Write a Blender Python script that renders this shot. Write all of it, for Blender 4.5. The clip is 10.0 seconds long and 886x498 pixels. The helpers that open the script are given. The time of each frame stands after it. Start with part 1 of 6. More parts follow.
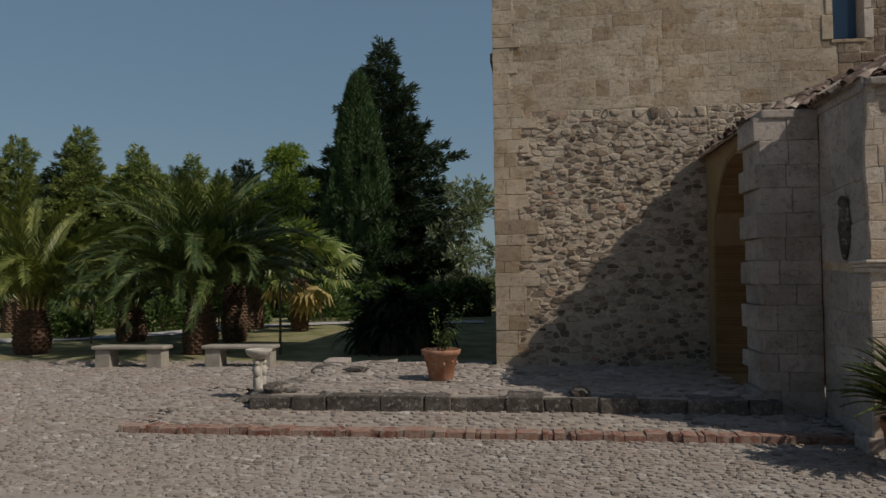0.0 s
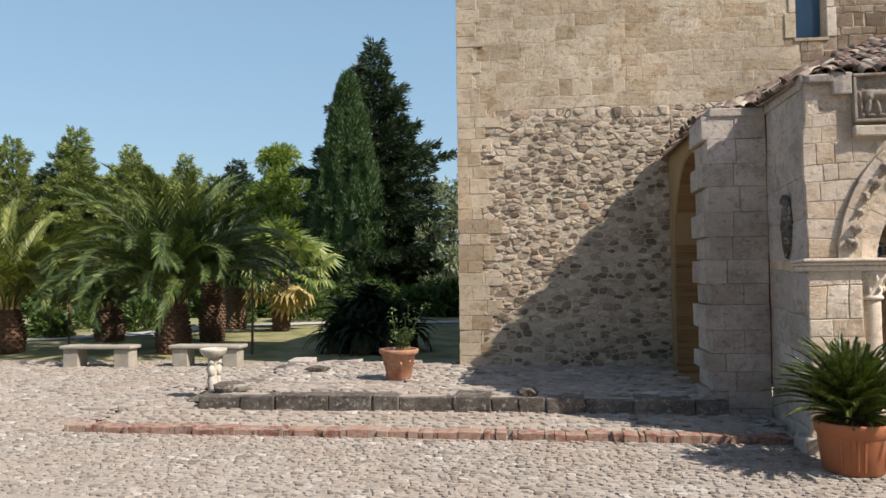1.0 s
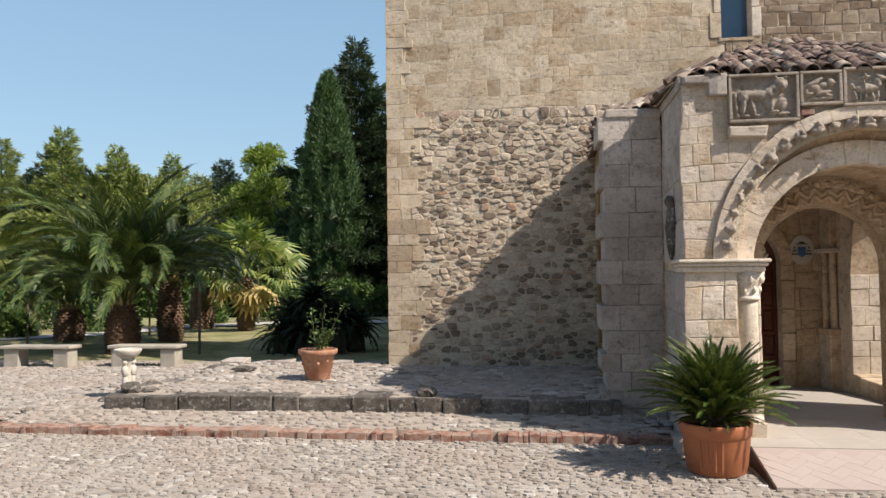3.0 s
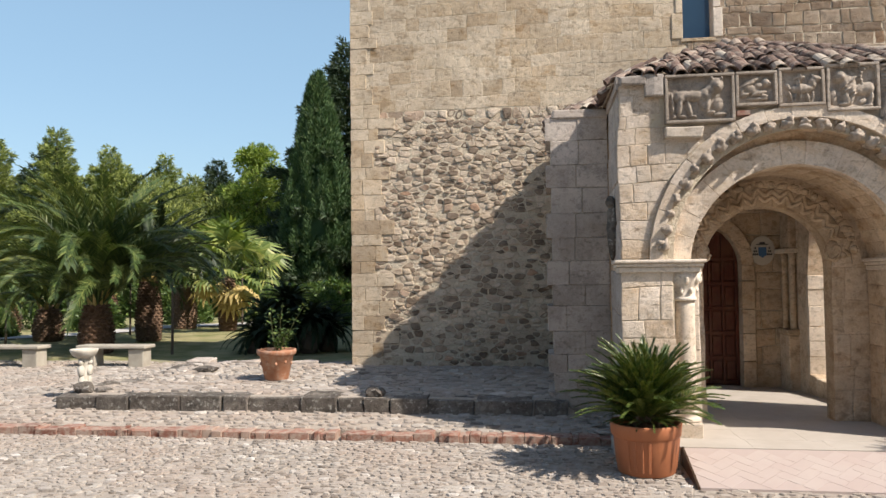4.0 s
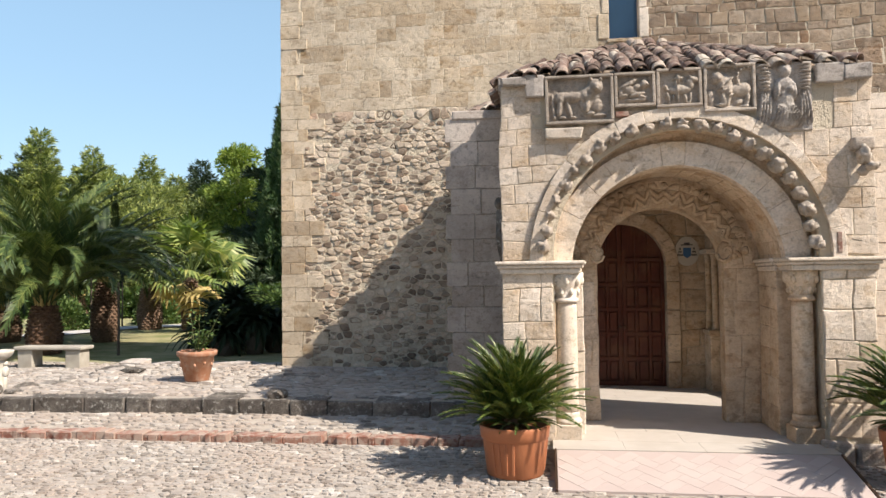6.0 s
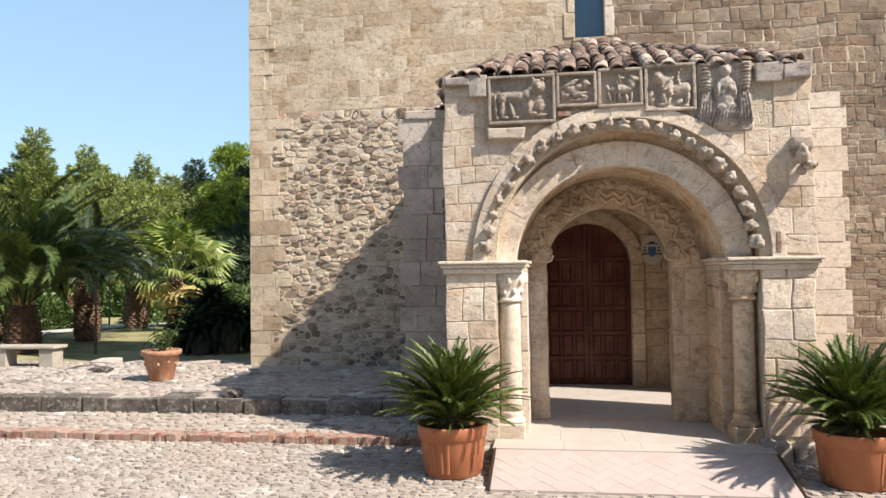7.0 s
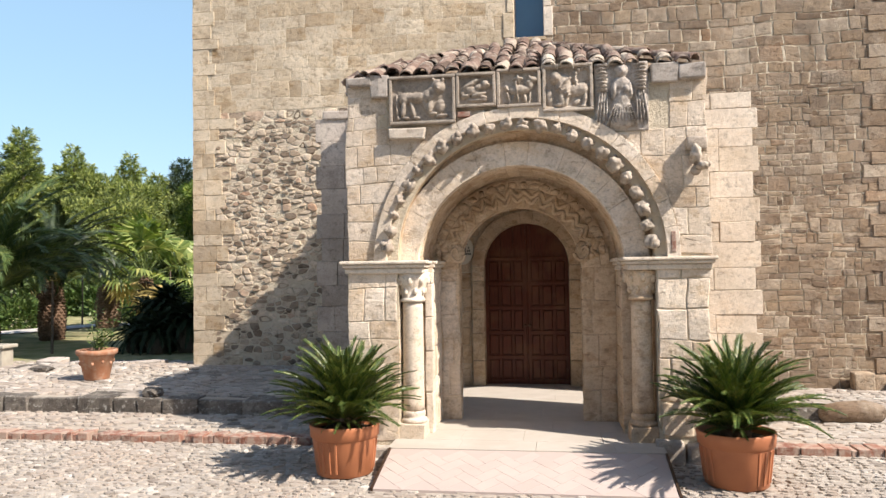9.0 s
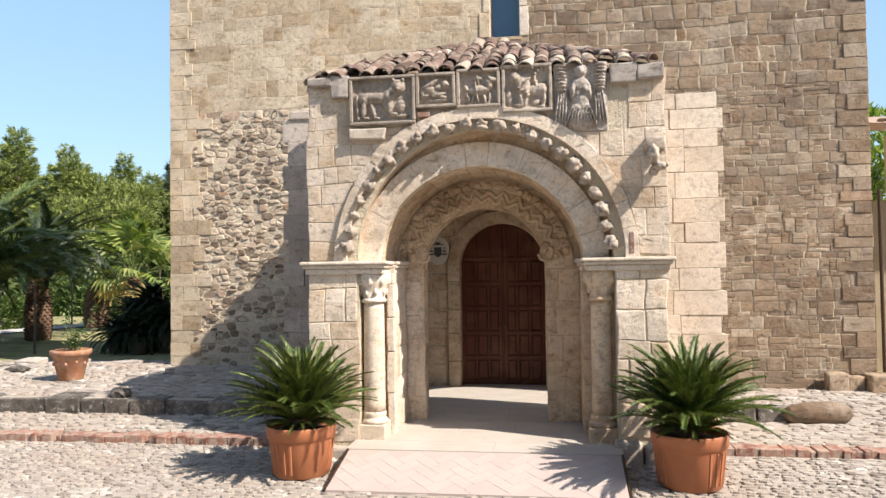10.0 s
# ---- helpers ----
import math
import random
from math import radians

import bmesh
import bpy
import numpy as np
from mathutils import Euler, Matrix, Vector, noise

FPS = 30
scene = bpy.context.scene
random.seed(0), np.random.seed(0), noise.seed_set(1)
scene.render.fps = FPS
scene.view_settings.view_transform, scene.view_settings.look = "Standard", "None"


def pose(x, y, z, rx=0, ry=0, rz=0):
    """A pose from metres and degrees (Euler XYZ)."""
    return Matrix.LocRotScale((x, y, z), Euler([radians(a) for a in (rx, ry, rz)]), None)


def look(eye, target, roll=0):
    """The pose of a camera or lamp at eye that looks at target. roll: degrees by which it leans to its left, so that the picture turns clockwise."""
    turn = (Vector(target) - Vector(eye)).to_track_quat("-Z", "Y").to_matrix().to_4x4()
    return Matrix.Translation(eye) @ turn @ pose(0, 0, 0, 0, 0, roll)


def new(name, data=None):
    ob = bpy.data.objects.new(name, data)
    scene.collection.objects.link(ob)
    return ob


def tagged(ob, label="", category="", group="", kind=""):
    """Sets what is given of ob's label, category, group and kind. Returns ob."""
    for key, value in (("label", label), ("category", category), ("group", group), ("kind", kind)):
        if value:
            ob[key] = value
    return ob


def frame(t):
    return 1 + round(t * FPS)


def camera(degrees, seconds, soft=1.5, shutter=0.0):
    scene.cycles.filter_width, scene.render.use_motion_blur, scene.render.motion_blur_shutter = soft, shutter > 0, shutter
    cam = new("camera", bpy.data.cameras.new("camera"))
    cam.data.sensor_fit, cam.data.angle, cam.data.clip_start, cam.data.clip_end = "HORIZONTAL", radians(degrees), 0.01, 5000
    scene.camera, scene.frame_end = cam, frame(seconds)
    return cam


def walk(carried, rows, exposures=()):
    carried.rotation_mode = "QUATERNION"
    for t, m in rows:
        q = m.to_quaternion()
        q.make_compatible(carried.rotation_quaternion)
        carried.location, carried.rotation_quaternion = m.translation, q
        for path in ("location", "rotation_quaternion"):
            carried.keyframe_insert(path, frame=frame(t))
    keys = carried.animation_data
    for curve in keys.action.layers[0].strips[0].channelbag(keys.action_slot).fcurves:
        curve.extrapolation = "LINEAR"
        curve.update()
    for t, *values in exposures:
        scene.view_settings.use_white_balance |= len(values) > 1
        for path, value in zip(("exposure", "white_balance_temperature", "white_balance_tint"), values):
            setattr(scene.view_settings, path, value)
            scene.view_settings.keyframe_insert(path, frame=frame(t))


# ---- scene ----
cam = camera(62.0, 10.0, soft=1.5)
PATH = [
    (0, (-0.03, -0.335, 2.034), (-0.274, 1.648, 2.106), -0.6),
    (0.5, (0.341, -0.265, 2.029), (0.093, 1.719, 2.1), -0.6),
    (1, (0.709, -0.223, 2.012), (0.456, 1.76, 2.085), -0.6),
    (1.5, (1.024, -0.179, 2.012), (0.769, 1.804, 2.084), -0.6),
    (2, (1.4, -0.138, 2.017), (1.14, 1.844, 2.089), -0.6),
    (2.5, (1.775, -0.11, 2.024), (1.511, 1.871, 2.094), -0.65),
    (4, (2.864, 0.005, 2.016), (2.589, 1.984, 2.087), -0.65),
    (4.5, (3.213, 0.05, 2.018), (2.938, 2.03, 2.089), -0.7),
    (5, (3.515, 0.1, 2.015), (3.238, 2.079, 2.086), -0.7),
    (5.5, (3.848, 0.154, 2.018), (3.572, 2.133, 2.089), -0.7),
    (7, (4.86, 0.273, 2.033), (4.571, 2.251, 2.098), -0.8),
    (7.5, (5.168, 0.302, 2.037), (4.88, 2.28, 2.1), -0.8),
    (8, (5.477, 0.332, 2.033), (5.187, 2.309, 2.096), -0.8),
    (8.5, (5.752, 0.381, 2.024), (5.459, 2.358, 2.088), -0.8),
    (9, (5.961, 0.417, 2.026), (5.668, 2.395, 2.089), -0.8),
    (9.5, (6.203, 0.462, 2.03), (5.905, 2.439, 2.093), -0.8),
    (10, (6.405, 0.496, 2.031), (6.109, 2.473, 2.093), -0.8),
]
walk(cam, [(t, look(eye, target, roll)) for t, eye, target, roll in PATH],
     exposures=[(0.0, -0.95), (0.1, -0.68), (0.2, -0.23), (0.3, 0.27), (0.4, 0.39), (2.5, 0.47), (5.5, 0.79), (7.5, 0.89), (10.0, 0.92)])

# ---- daylight ----
SUN_WAY = Vector((-0.90, 0.385, -1.0)).normalized()
world = bpy.data.worlds.new("sky")
scene.world = world
world.use_nodes = True
_n = world.node_tree.nodes
_sky = _n.new("ShaderNodeTexSky")
_sky.sky_type = "NISHITA"
_sky.sun_disc = False
_sky.sun_elevation = math.asin(-SUN_WAY.z)
_sky.sun_rotation = math.atan2(-SUN_WAY.x, -SUN_WAY.y)
_sky.air_density, _sky.dust_density, _sky.ozone_density = 1.1, 0.8, 0.45
_haze = _n.new("ShaderNodeMix")
_haze.data_type = "RGBA"
_up = _n.new("ShaderNodeSeparateXYZ")
_thin = _n.new("ShaderNodeMapRange")
_thin.inputs[1].default_value, _thin.inputs[2].default_value = 0.3, 0.75
_thin.inputs[3].default_value, _thin.inputs[4].default_value = 0.6, 0.0
world.node_tree.links.new(_n.new("ShaderNodeTexCoord").outputs["Generated"], _up.inputs[0])
world.node_tree.links.new(_up.outputs[2], _thin.inputs[0])
world.node_tree.links.new(_thin.outputs[0], _haze.inputs[0])
_haze.inputs[7].default_value = (2.2, 3.6, 4.95, 1)
world.node_tree.links.new(_sky.outputs[0], _haze.inputs[6])
world.node_tree.links.new(_haze.outputs[2], _n["Background"].inputs[0])
_n["Background"].inputs[1].default_value = 0.11
sun = new("sun", bpy.data.lights.new("sun", "SUN"))
sun.data.energy, sun.data.angle, sun.data.color = 5.0, radians(0.6), (1.0, 0.905, 0.81)
sun.matrix_world = Matrix.Translation((20, -15, 30)) @ SUN_WAY.to_track_quat("-Z", "Y").to_matrix().to_4x4()

# ---- mesh helpers ----
def mesh_of(name, verts, faces, smooth=False):
    me = bpy.data.meshes.new(name)
    me.from_pydata([tuple(v) for v in verts], [], faces)
    if smooth:
        me.shade_smooth()
    me.update()
    return me


def put(name, me, mat, parent=None, label="", m=None):
    ob = new(name, me)
    if mat is not None and not me.materials:
        me.materials.append(mat)
    if parent is not None:
        ob.parent = parent
    if m is not None:
        ob.matrix_basis = m
    if label:
        tagged(ob, label)
    return ob


def part(name, bm, mat, parent=None, label="", smooth=False, m=None):
    me = bpy.data.meshes.new(name)
    bm.normal_update()
    bm.to_mesh(me)
    bm.free()
    if smooth:
        me.shade_smooth()
    return put(name, me, mat, parent, label, m)


def empty(name, loc, label="", category="", group="", kind="", rz=0.0):
    ob = new(name)
    ob.empty_display_size = 0.1
    ob.matrix_basis = pose(loc[0], loc[1], loc[2], 0, 0, rz)
    return tagged(ob, label, category, group, kind)


def box(bm, x0, x1, y0, y1, z0, z1, bevel=0.0, jitter=0.0, rnd=random):
    vs = [bm.verts.new((x, y, z)) for x in (x0, x1) for y in (y0, y1) for z in (z0, z1)]
    if jitter:
        for v in vs:
            v.co += Vector([rnd.uniform(-jitter, jitter) for _ in range(3)])
    fs = [bm.faces.new([vs[i] for i in q]) for q in ((0, 1, 3, 2), (4, 6, 7, 5), (0, 4, 5, 1), (2, 3, 7, 6), (0, 2, 6, 4), (1, 5, 7, 3))]
    if bevel:
        es = list({e for f in fs for e in f.edges})
        bmesh.ops.bevel(bm, geom=es, offset=bevel, segments=2, profile=0.5, affect="EDGES")


def prism(bm, outline, a0, a1, axis="y"):
    """Extrudes a convex outline of (u, z) pairs along y (u is x) or along x (u is y)."""
    def at(u, z, a):
        return (u, a, z) if axis == "y" else (a, u, z)
    lo = [bm.verts.new(at(u, z, a0)) for u, z in outline]
    hi = [bm.verts.new(at(u, z, a1)) for u, z in outline]
    n = len(outline)
    fs = [bm.faces.new(lo), bm.faces.new(list(reversed(hi)))]
    for i in range(n):
        fs.append(bm.faces.new((lo[i], hi[i], hi[(i + 1) % n], lo[(i + 1) % n])))
    bmesh.ops.recalc_face_normals(bm, faces=fs)


def arch_wall(bm, x0, x1, z0, z1, ox0, ox1, cx, cz, r, a0, a1, axis="y", n=30, u0=None, u1=None):
    """A wall from x0 to x1 with an arched opening: jambs at ox0 and ox1, arc about (cx, cz), between a0 and a1."""
    prism(bm, [(x0, z0), (ox0, z0), (ox0, cz), (x0, cz)], a0, a1, axis)
    prism(bm, [(ox1, z0), (x1, z0), (x1, cz), (ox1, cz)], a0, a1, axis)
    us = [cx - r * math.cos(math.pi * i / n) for i in range(n + 1)]
    us = [min(max(u, x0), x1) for u in us]
    if us[0] - x0 > 1e-3:
        prism(bm, [(x0, cz), (us[0], cz), (us[0], z1), (x0, z1)], a0, a1, axis)
    if x1 - us[-1] > 1e-3:
        prism(bm, [(us[-1], cz), (x1, cz), (x1, z1), (us[-1], z1)], a0, a1, axis)
    for a, b in zip(us, us[1:]):
        if b - a > 1e-4:
            za = cz + math.sqrt(max(r * r - (a - cx) ** 2, 0))
            zb = cz + math.sqrt(max(r * r - (b - cx) ** 2, 0))
            prism(bm, [(a, za), (b, zb), (b, z1), (a, z1)], a0, a1, axis)


def arc(cx, cz, r, a0, a1, n):
    return [(cx + r * math.cos(radians(a0 + (a1 - a0) * i / n)), cz + r * math.sin(radians(a0 + (a1 - a0) * i / n))) for i in range(n + 1)]


def lathe(bm, profile, n=24, loc=(0, 0, 0), a0=0.0):
    """Turns (radius, z) pairs round the upright axis at loc."""
    rings = []
    for r, z in profile:
        rings.append([bm.verts.new((loc[0] + r * math.cos(a0 + 2 * math.pi * i / n), loc[1] + r * math.sin(a0 + 2 * math.pi * i / n), loc[2] + z)) for i in range(n)])
    for a, b in zip(rings, rings[1:]):
        for i in range(n):
            bm.faces.new((a[i], a[(i + 1) % n], b[(i + 1) % n], b[i]))
    if profile[0][0] > 1e-4:
        bm.faces.new(list(reversed(rings[0])))
    if profile[-1][0] > 1e-4:
        bm.faces.new(rings[-1])


def tube(bm, pts, radii, n=8):
    rings = []
    for i, p in enumerate(pts):
        p = Vector(p)
        d = (Vector(pts[min(i + 1, len(pts) - 1)]) - Vector(pts[max(i - 1, 0)])).normalized()
        u = d.cross(Vector((0, 1, 0.01))).normalized() if abs(d.y) < .9 else d.cross(Vector((1, 0, 0))).normalized()
        w = d.cross(u)
        rings.append([bm.verts.new(p + radii[i] * (math.cos(2 * math.pi * k / n) * u + math.sin(2 * math.pi * k / n) * w)) for k in range(n)])
    for a, b in zip(rings, rings[1:]):
        for k in range(n):
            bm.faces.new((a[k], a[(k + 1) % n], b[(k + 1) % n], b[k]))
    bm.faces.new(list(reversed(rings[0])))
    bm.faces.new(rings[-1])


def blob(bm, c, r, seed=0, sub=2, rough=0.15, freq=1.5):
    """A lumpy stone-like body about c with the three radii r."""
    made = bmesh.ops.create_icosphere(bm, subdivisions=sub, radius=1.0)["verts"]
    for v in made:
        k = 1 + rough * noise.noise(v.co * freq + Vector((seed * 7.3, seed * 1.7, seed * 3.1)))
        v.co = Vector((c[0] + v.co.x * r[0] * k, c[1] + v.co.y * r[1] * k, c[2] + v.co.z * r[2] * k))
    return made


# a dressed or rough stone: outline of (u, v), standing proud of a plane
def stone_mesh(outline, depth, proud, dome, place, soft=0.012):
    n = len(outline)
    cu, cv = sum(p[0] for p in outline) / n, sum(p[1] for p in outline) / n
    ru = max(abs(p[0] - cu) for p in outline) or 1
    rv = max(abs(p[1] - cv) for p in outline) or 1
    verts, faces = [], []
    for k, (w, s) in enumerate(((-depth, 0), (proud * 0.55, 0), (proud, soft), (proud + dome, 0.5))):
        for u, v in outline:
            if s == 0.5:
                uu, vv = cu + (u - cu) * .55, cv + (v - cv) * .55
            else:
                uu, vv = cu + (u - cu) * (1 - s / ru), cv + (v - cv) * (1 - s / rv)
            verts.append(place(uu, vv, w))
    for k in range(3):
        for i in range(n):
            j = (i + 1) % n
            faces.append((k * n + i, k * n + j, (k + 1) * n + j, (k + 1) * n + i))
    faces.append(tuple(range(3 * n, 4 * n)))
    return mesh_of("stone", verts, faces)


def rect_outline(x0, x1, z0, z1, wob, rnd, per=2, round_=0.0):
    pts = []
    cs = [(x0, z0), (x1, z0), (x1, z1), (x0, z1)]
    for i in range(4):
        a, b = cs[i], cs[(i + 1) % 4]
        for k in range(per):
            f = k / per
            if k == 0 and round_:
                p0 = cs[i - 1]
                la, lb = math.dist(a, p0), math.dist(a, b)
                r = round_ * min(la, lb)
                pts.append((a[0] + (p0[0] - a[0]) * r / la, a[1] + (p0[1] - a[1]) * r / la))
                pts.append((a[0] + (b[0] - a[0]) * r / lb, a[1] + (b[1] - a[1]) * r / lb))
            else:
                pts.append((a[0] + (b[0] - a[0]) * f, a[1] + (b[1] - a[1]) * f))
    return [(u + rnd.uniform(-wob, wob), v + rnd.uniform(-wob, wob)) for u, v in pts]


def courses(x0, x1, z0, z1, hs, ws, rnd, gap=0.012, vary=0.3):
    """Rows of rectangles (x0, x1, z0, z1) that fill a field; hs and ws are ranges of height and width."""
    out, z = [], z0
    while z < z1 - 0.02:
        h = rnd.uniform(*hs)
        if z1 - z - h < hs[0] * .6:
            h = z1 - z
        x = x0 - rnd.uniform(0, ws[0] * .5)
        while x < x1 - 0.02:
            w = rnd.uniform(*ws)
            if x1 - x - w < ws[0] * .6:
                w = x1 - x
            a, b = max(x, x0), x + w
            if b - a > 0.05:
                out.append((a + gap / 2, b - gap / 2, z + gap / 2, z + h - gap / 2))
            x += w
        z += h
    return out


def on_y(y):
    """Faces the viewer at the plane y: w comes out towards -y."""
    return lambda u, v, w: (u, y - w, v)


# ---- materials ----
class Mat:
    """A node material with a few shorthands."""
    def __init__(self, name, rough=0.8, metal=0.0, spec=0.3):
        self.m = bpy.data.materials.new(name)
        self.m.use_nodes = True
        self.t = self.m.node_tree
        self.b = self.t.nodes["Principled BSDF"]
        self.b.inputs["Roughness"].default_value = rough
        self.b.inputs["Metallic"].default_value = metal
        self.b.inputs["Specular IOR Level"].default_value = spec
        self.wo = self.t.nodes.new("ShaderNodeNewGeometry").outputs["Position"]

    def link(self, a, b):
        self.t.links.new(a, b)

    def noise(self, scale, detail=4, rough=0.6, src=None, stretch=None):
        src = src or self.wo
        if stretch:
            mp = self.t.nodes.new("ShaderNodeMapping")
            mp.inputs["Scale"].default_value = stretch
            self.link(src, mp.inputs[0])
            src = mp.outputs[0]
        n = self.t.nodes.new("ShaderNodeTexNoise")
        n.inputs["Scale"].default_value, n.inputs["Detail"].default_value, n.inputs["Roughness"].default_value = scale, detail, rough
        self.link(src, n.inputs["Vector"])
        return n.outputs[0]

    def rand(self):
        return self.t.nodes.new("ShaderNodeObjectInfo").outputs["Random"]

    def island(self):
        return self.t.nodes.new("ShaderNodeNewGeometry").outputs["Random Per Island"]

    def ramp(self, fac, stops, hard=False):
        r = self.t.nodes.new("ShaderNodeValToRGB")
        e = r.color_ramp.elements
        while len(e) < len(stops):
            e.new(0.5)
        for k, (p, c) in enumerate(stops):
            e[k].position, e[k].color = p, (*(c if hasattr(c, "__len__") else (c, c, c)), 1)
        if hard:
            r.color_ramp.interpolation = "CONSTANT"
        self.link(fac, r.inputs[0])
        return r.outputs[0]

    def mix(self, fac, a, b, mode="MIX"):
        n = self.t.nodes.new("ShaderNodeMix")
        n.data_type, n.blend_type = "RGBA", mode
        for s, v in ((n.inputs[0], fac), (n.inputs[6], a), (n.inputs[7], b)):
            if hasattr(v, "links"):
                self.link(v, s)
            elif hasattr(v, "__len__"):
                s.default_value = (*v, 1)
            else:
                s.default_value = v
        return n.outputs[2]

    def add(self, a, b, op="ADD"):
        n = self.t.nodes.new("ShaderNodeMath")
        n.operation = op
        for s, v in ((n.inputs[0], a), (n.inputs[1], b)):
            if hasattr(v, "links"):
                self.link(v, s)
            else:
                s.default_value = v
        return n.outputs[0]

    def color(self, c):
        if hasattr(c, "links"):
            self.link(c, self.b.inputs["Base Color"])
        else:
            self.b.inputs["Base Color"].default_value = (*c, 1)
        return self

    def bump(self, h, strength=0.5, dist=0.02):
        n = self.t.nodes.new("ShaderNodeBump")
        n.inputs["Strength"].default_value, n.inputs["Distance"].default_value = strength, dist
        self.link(h, n.inputs["Height"])
        self.link(n.outputs[0], self.b.inputs["Normal"])
        return self


def stone_mat(name, stops, stain=(0.16, 0.13, 0.10), stain_amt=0.5, grain=0.5, blend=0.45, pits=0.5, lichen=0.0, lo=0.45):
    """Weathered stone: a tone for each piece, blended with blotches that run on over the joints, stains, pits and crust."""
    k = Mat(name, 0.9, spec=0.15)
    ramp = [(p, (min(v[0] * 1.1, .88), min(v[1] * 1.06, .84), min(v[2] * 1.05, .8))) for p, v in stops]
    fine = k.noise(48, 6, 0.75)
    mid = k.noise(5.0, 6, 0.7)
    blot = k.noise(13, 6, 0.72)
    big = k.noise(0.8, 4, 0.65)
    drift = k.noise(2.3, 7, 0.68, stretch=(1, 1, 1.7))
    spread = k.ramp(drift, [(0.37, 0.0), (0.63, 1.0)])
    c = k.mix(blend, k.ramp(k.rand(), ramp), k.ramp(spread, ramp))
    c = k.mix(k.ramp(k.noise(3.1, 6, .7), [(0.48, 0.0), (0.66, 0.5)]), c, k.mix(0.5, c, (0.54, 0.495, 0.415)))
    c = k.mix(0.75, c, k.ramp(blot, [(0.34, 0.5), (0.46, 1.0), (0.64, 1.22)]), "MULTIPLY")
    c = k.mix(0.65, c, k.ramp(fine, [(0.3, 0.55), (0.48, 1.0), (0.72, 1.16)]), "MULTIPLY")
    st = k.ramp(k.add(k.add(big, 0.45, "MULTIPLY"), k.add(blot, 0.55, "MULTIPLY")), [(lo, 0.0), (lo + 0.14, stain_amt)])
    c = k.mix(st, c, k.mix(0.75, c, stain))
    crust = k.ramp(k.noise(3.4, 8, 0.82), [(0.52, 0.0), (0.61, min(1.0, stain_amt * 1.4))])
    c = k.mix(crust, c, k.mix(0.55, c, stain))
    hole = k.noise(7.5, 6, 0.68, stretch=(1, 1, 1.9))
    pit = k.ramp(hole, [(0.57, 0.0), (0.66, pits)])
    c = k.mix(pit, c, k.mix(1.0, c, (0.42, 0.37, 0.33), "MULTIPLY"))
    if lichen:
        c = k.mix(k.ramp(k.noise(16, 6, .7), [(0.56, 0.0), (0.63, lichen)]), c, (0.4, 0.385, 0.345))
    c = k.mix(0.9, c, k.ramp(k.noise(0.55, 3), [(0.3, 0.84), (0.7, 1.14)]), "MULTIPLY")
    k.color(c)
    k.bump(k.add(k.add(fine, 0.16, "MULTIPLY"), k.add(k.add(k.add(blot, 0.9, "MULTIPLY"), k.add(mid, 0.7, "MULTIPLY")), k.add(pit, 0.35, "MULTIPLY"), "SUBTRACT")), grain, 0.03)
    return k.m


ASHLAR = stone_mat("ashlar_sandstone", [(0.0, (0.212, 0.144, 0.076)), (0.08, (0.339, 0.250, 0.148)), (0.2, (0.475, 0.390, 0.267)), (0.42, (0.594, 0.517, 0.390)), (0.6, (0.517, 0.441, 0.326)), (0.78, (0.577, 0.488, 0.356)), (0.9, (0.449, 0.339, 0.208)), (1.0, (0.288, 0.195, 0.102))], stain=(0.216, 0.168, 0.116), stain_amt=0.5, grain=0.6, blend=0.4)
QUOIN = stone_mat("pale_sandstone", [(0.0, (0.445, 0.379, 0.288)), (0.3, (0.536, 0.482, 0.400)), (0.7, (0.585, 0.531, 0.449)), (1.0, (0.494, 0.412, 0.309))], stain=(0.336, 0.284, 0.224), stain_amt=0.35, grain=0.45, pits=0.3)
PIER = stone_mat("grey_limestone", [(0.0, (0.323, 0.282, 0.237)), (0.5, (0.412, 0.372, 0.327)), (1.0, (0.475, 0.435, 0.385))], stain=(0.136, 0.118, 0.100), stain_amt=0.5, grain=0.5)
_rub = [(0.0, (0.095, 0.07, 0.05)), (0.16, (0.16, 0.12, 0.086)), (0.32, (0.26, 0.2, 0.143)), (0.46, (0.42, 0.34, 0.248)), (0.62, (0.56, 0.47, 0.355)), (0.94, (0.62, 0.535, 0.415)), (1.0, (0.44, 0.28, 0.184))]
RUBBLE = stone_mat("rubble_stone", _rub, stain_amt=0.3, grain=0.8, blend=0.2, pits=0.5)
BROWN = stone_mat("brown_sandstone", [(0.0, (0.104, 0.070, 0.046)), (0.1, (0.176, 0.124, 0.082)), (0.25, (0.248, 0.180, 0.116)), (0.4, (0.312, 0.236, 0.160)), (0.55, (0.240, 0.192, 0.144)), (0.7, (0.320, 0.240, 0.152)), (0.85, (0.392, 0.320, 0.236)), (0.96, (0.448, 0.384, 0.296)), (1.0, (0.264, 0.160, 0.088))], stain=(0.112, 0.084, 0.062), stain_amt=0.65, grain=0.85, blend=0.35, pits=0.65)
FRONT = stone_mat("porch_sandstone", [(0.0, (0.421, 0.302, 0.183)), (0.1, (0.522, 0.421, 0.302)), (0.3, (0.605, 0.526, 0.421)), (0.55, (0.677, 0.613, 0.522)), (0.72, (0.568, 0.485, 0.376)), (0.9, (0.640, 0.559, 0.444)), (1.0, (0.485, 0.357, 0.219))], stain=(0.240, 0.188, 0.136), stain_amt=0.58, grain=0.62)
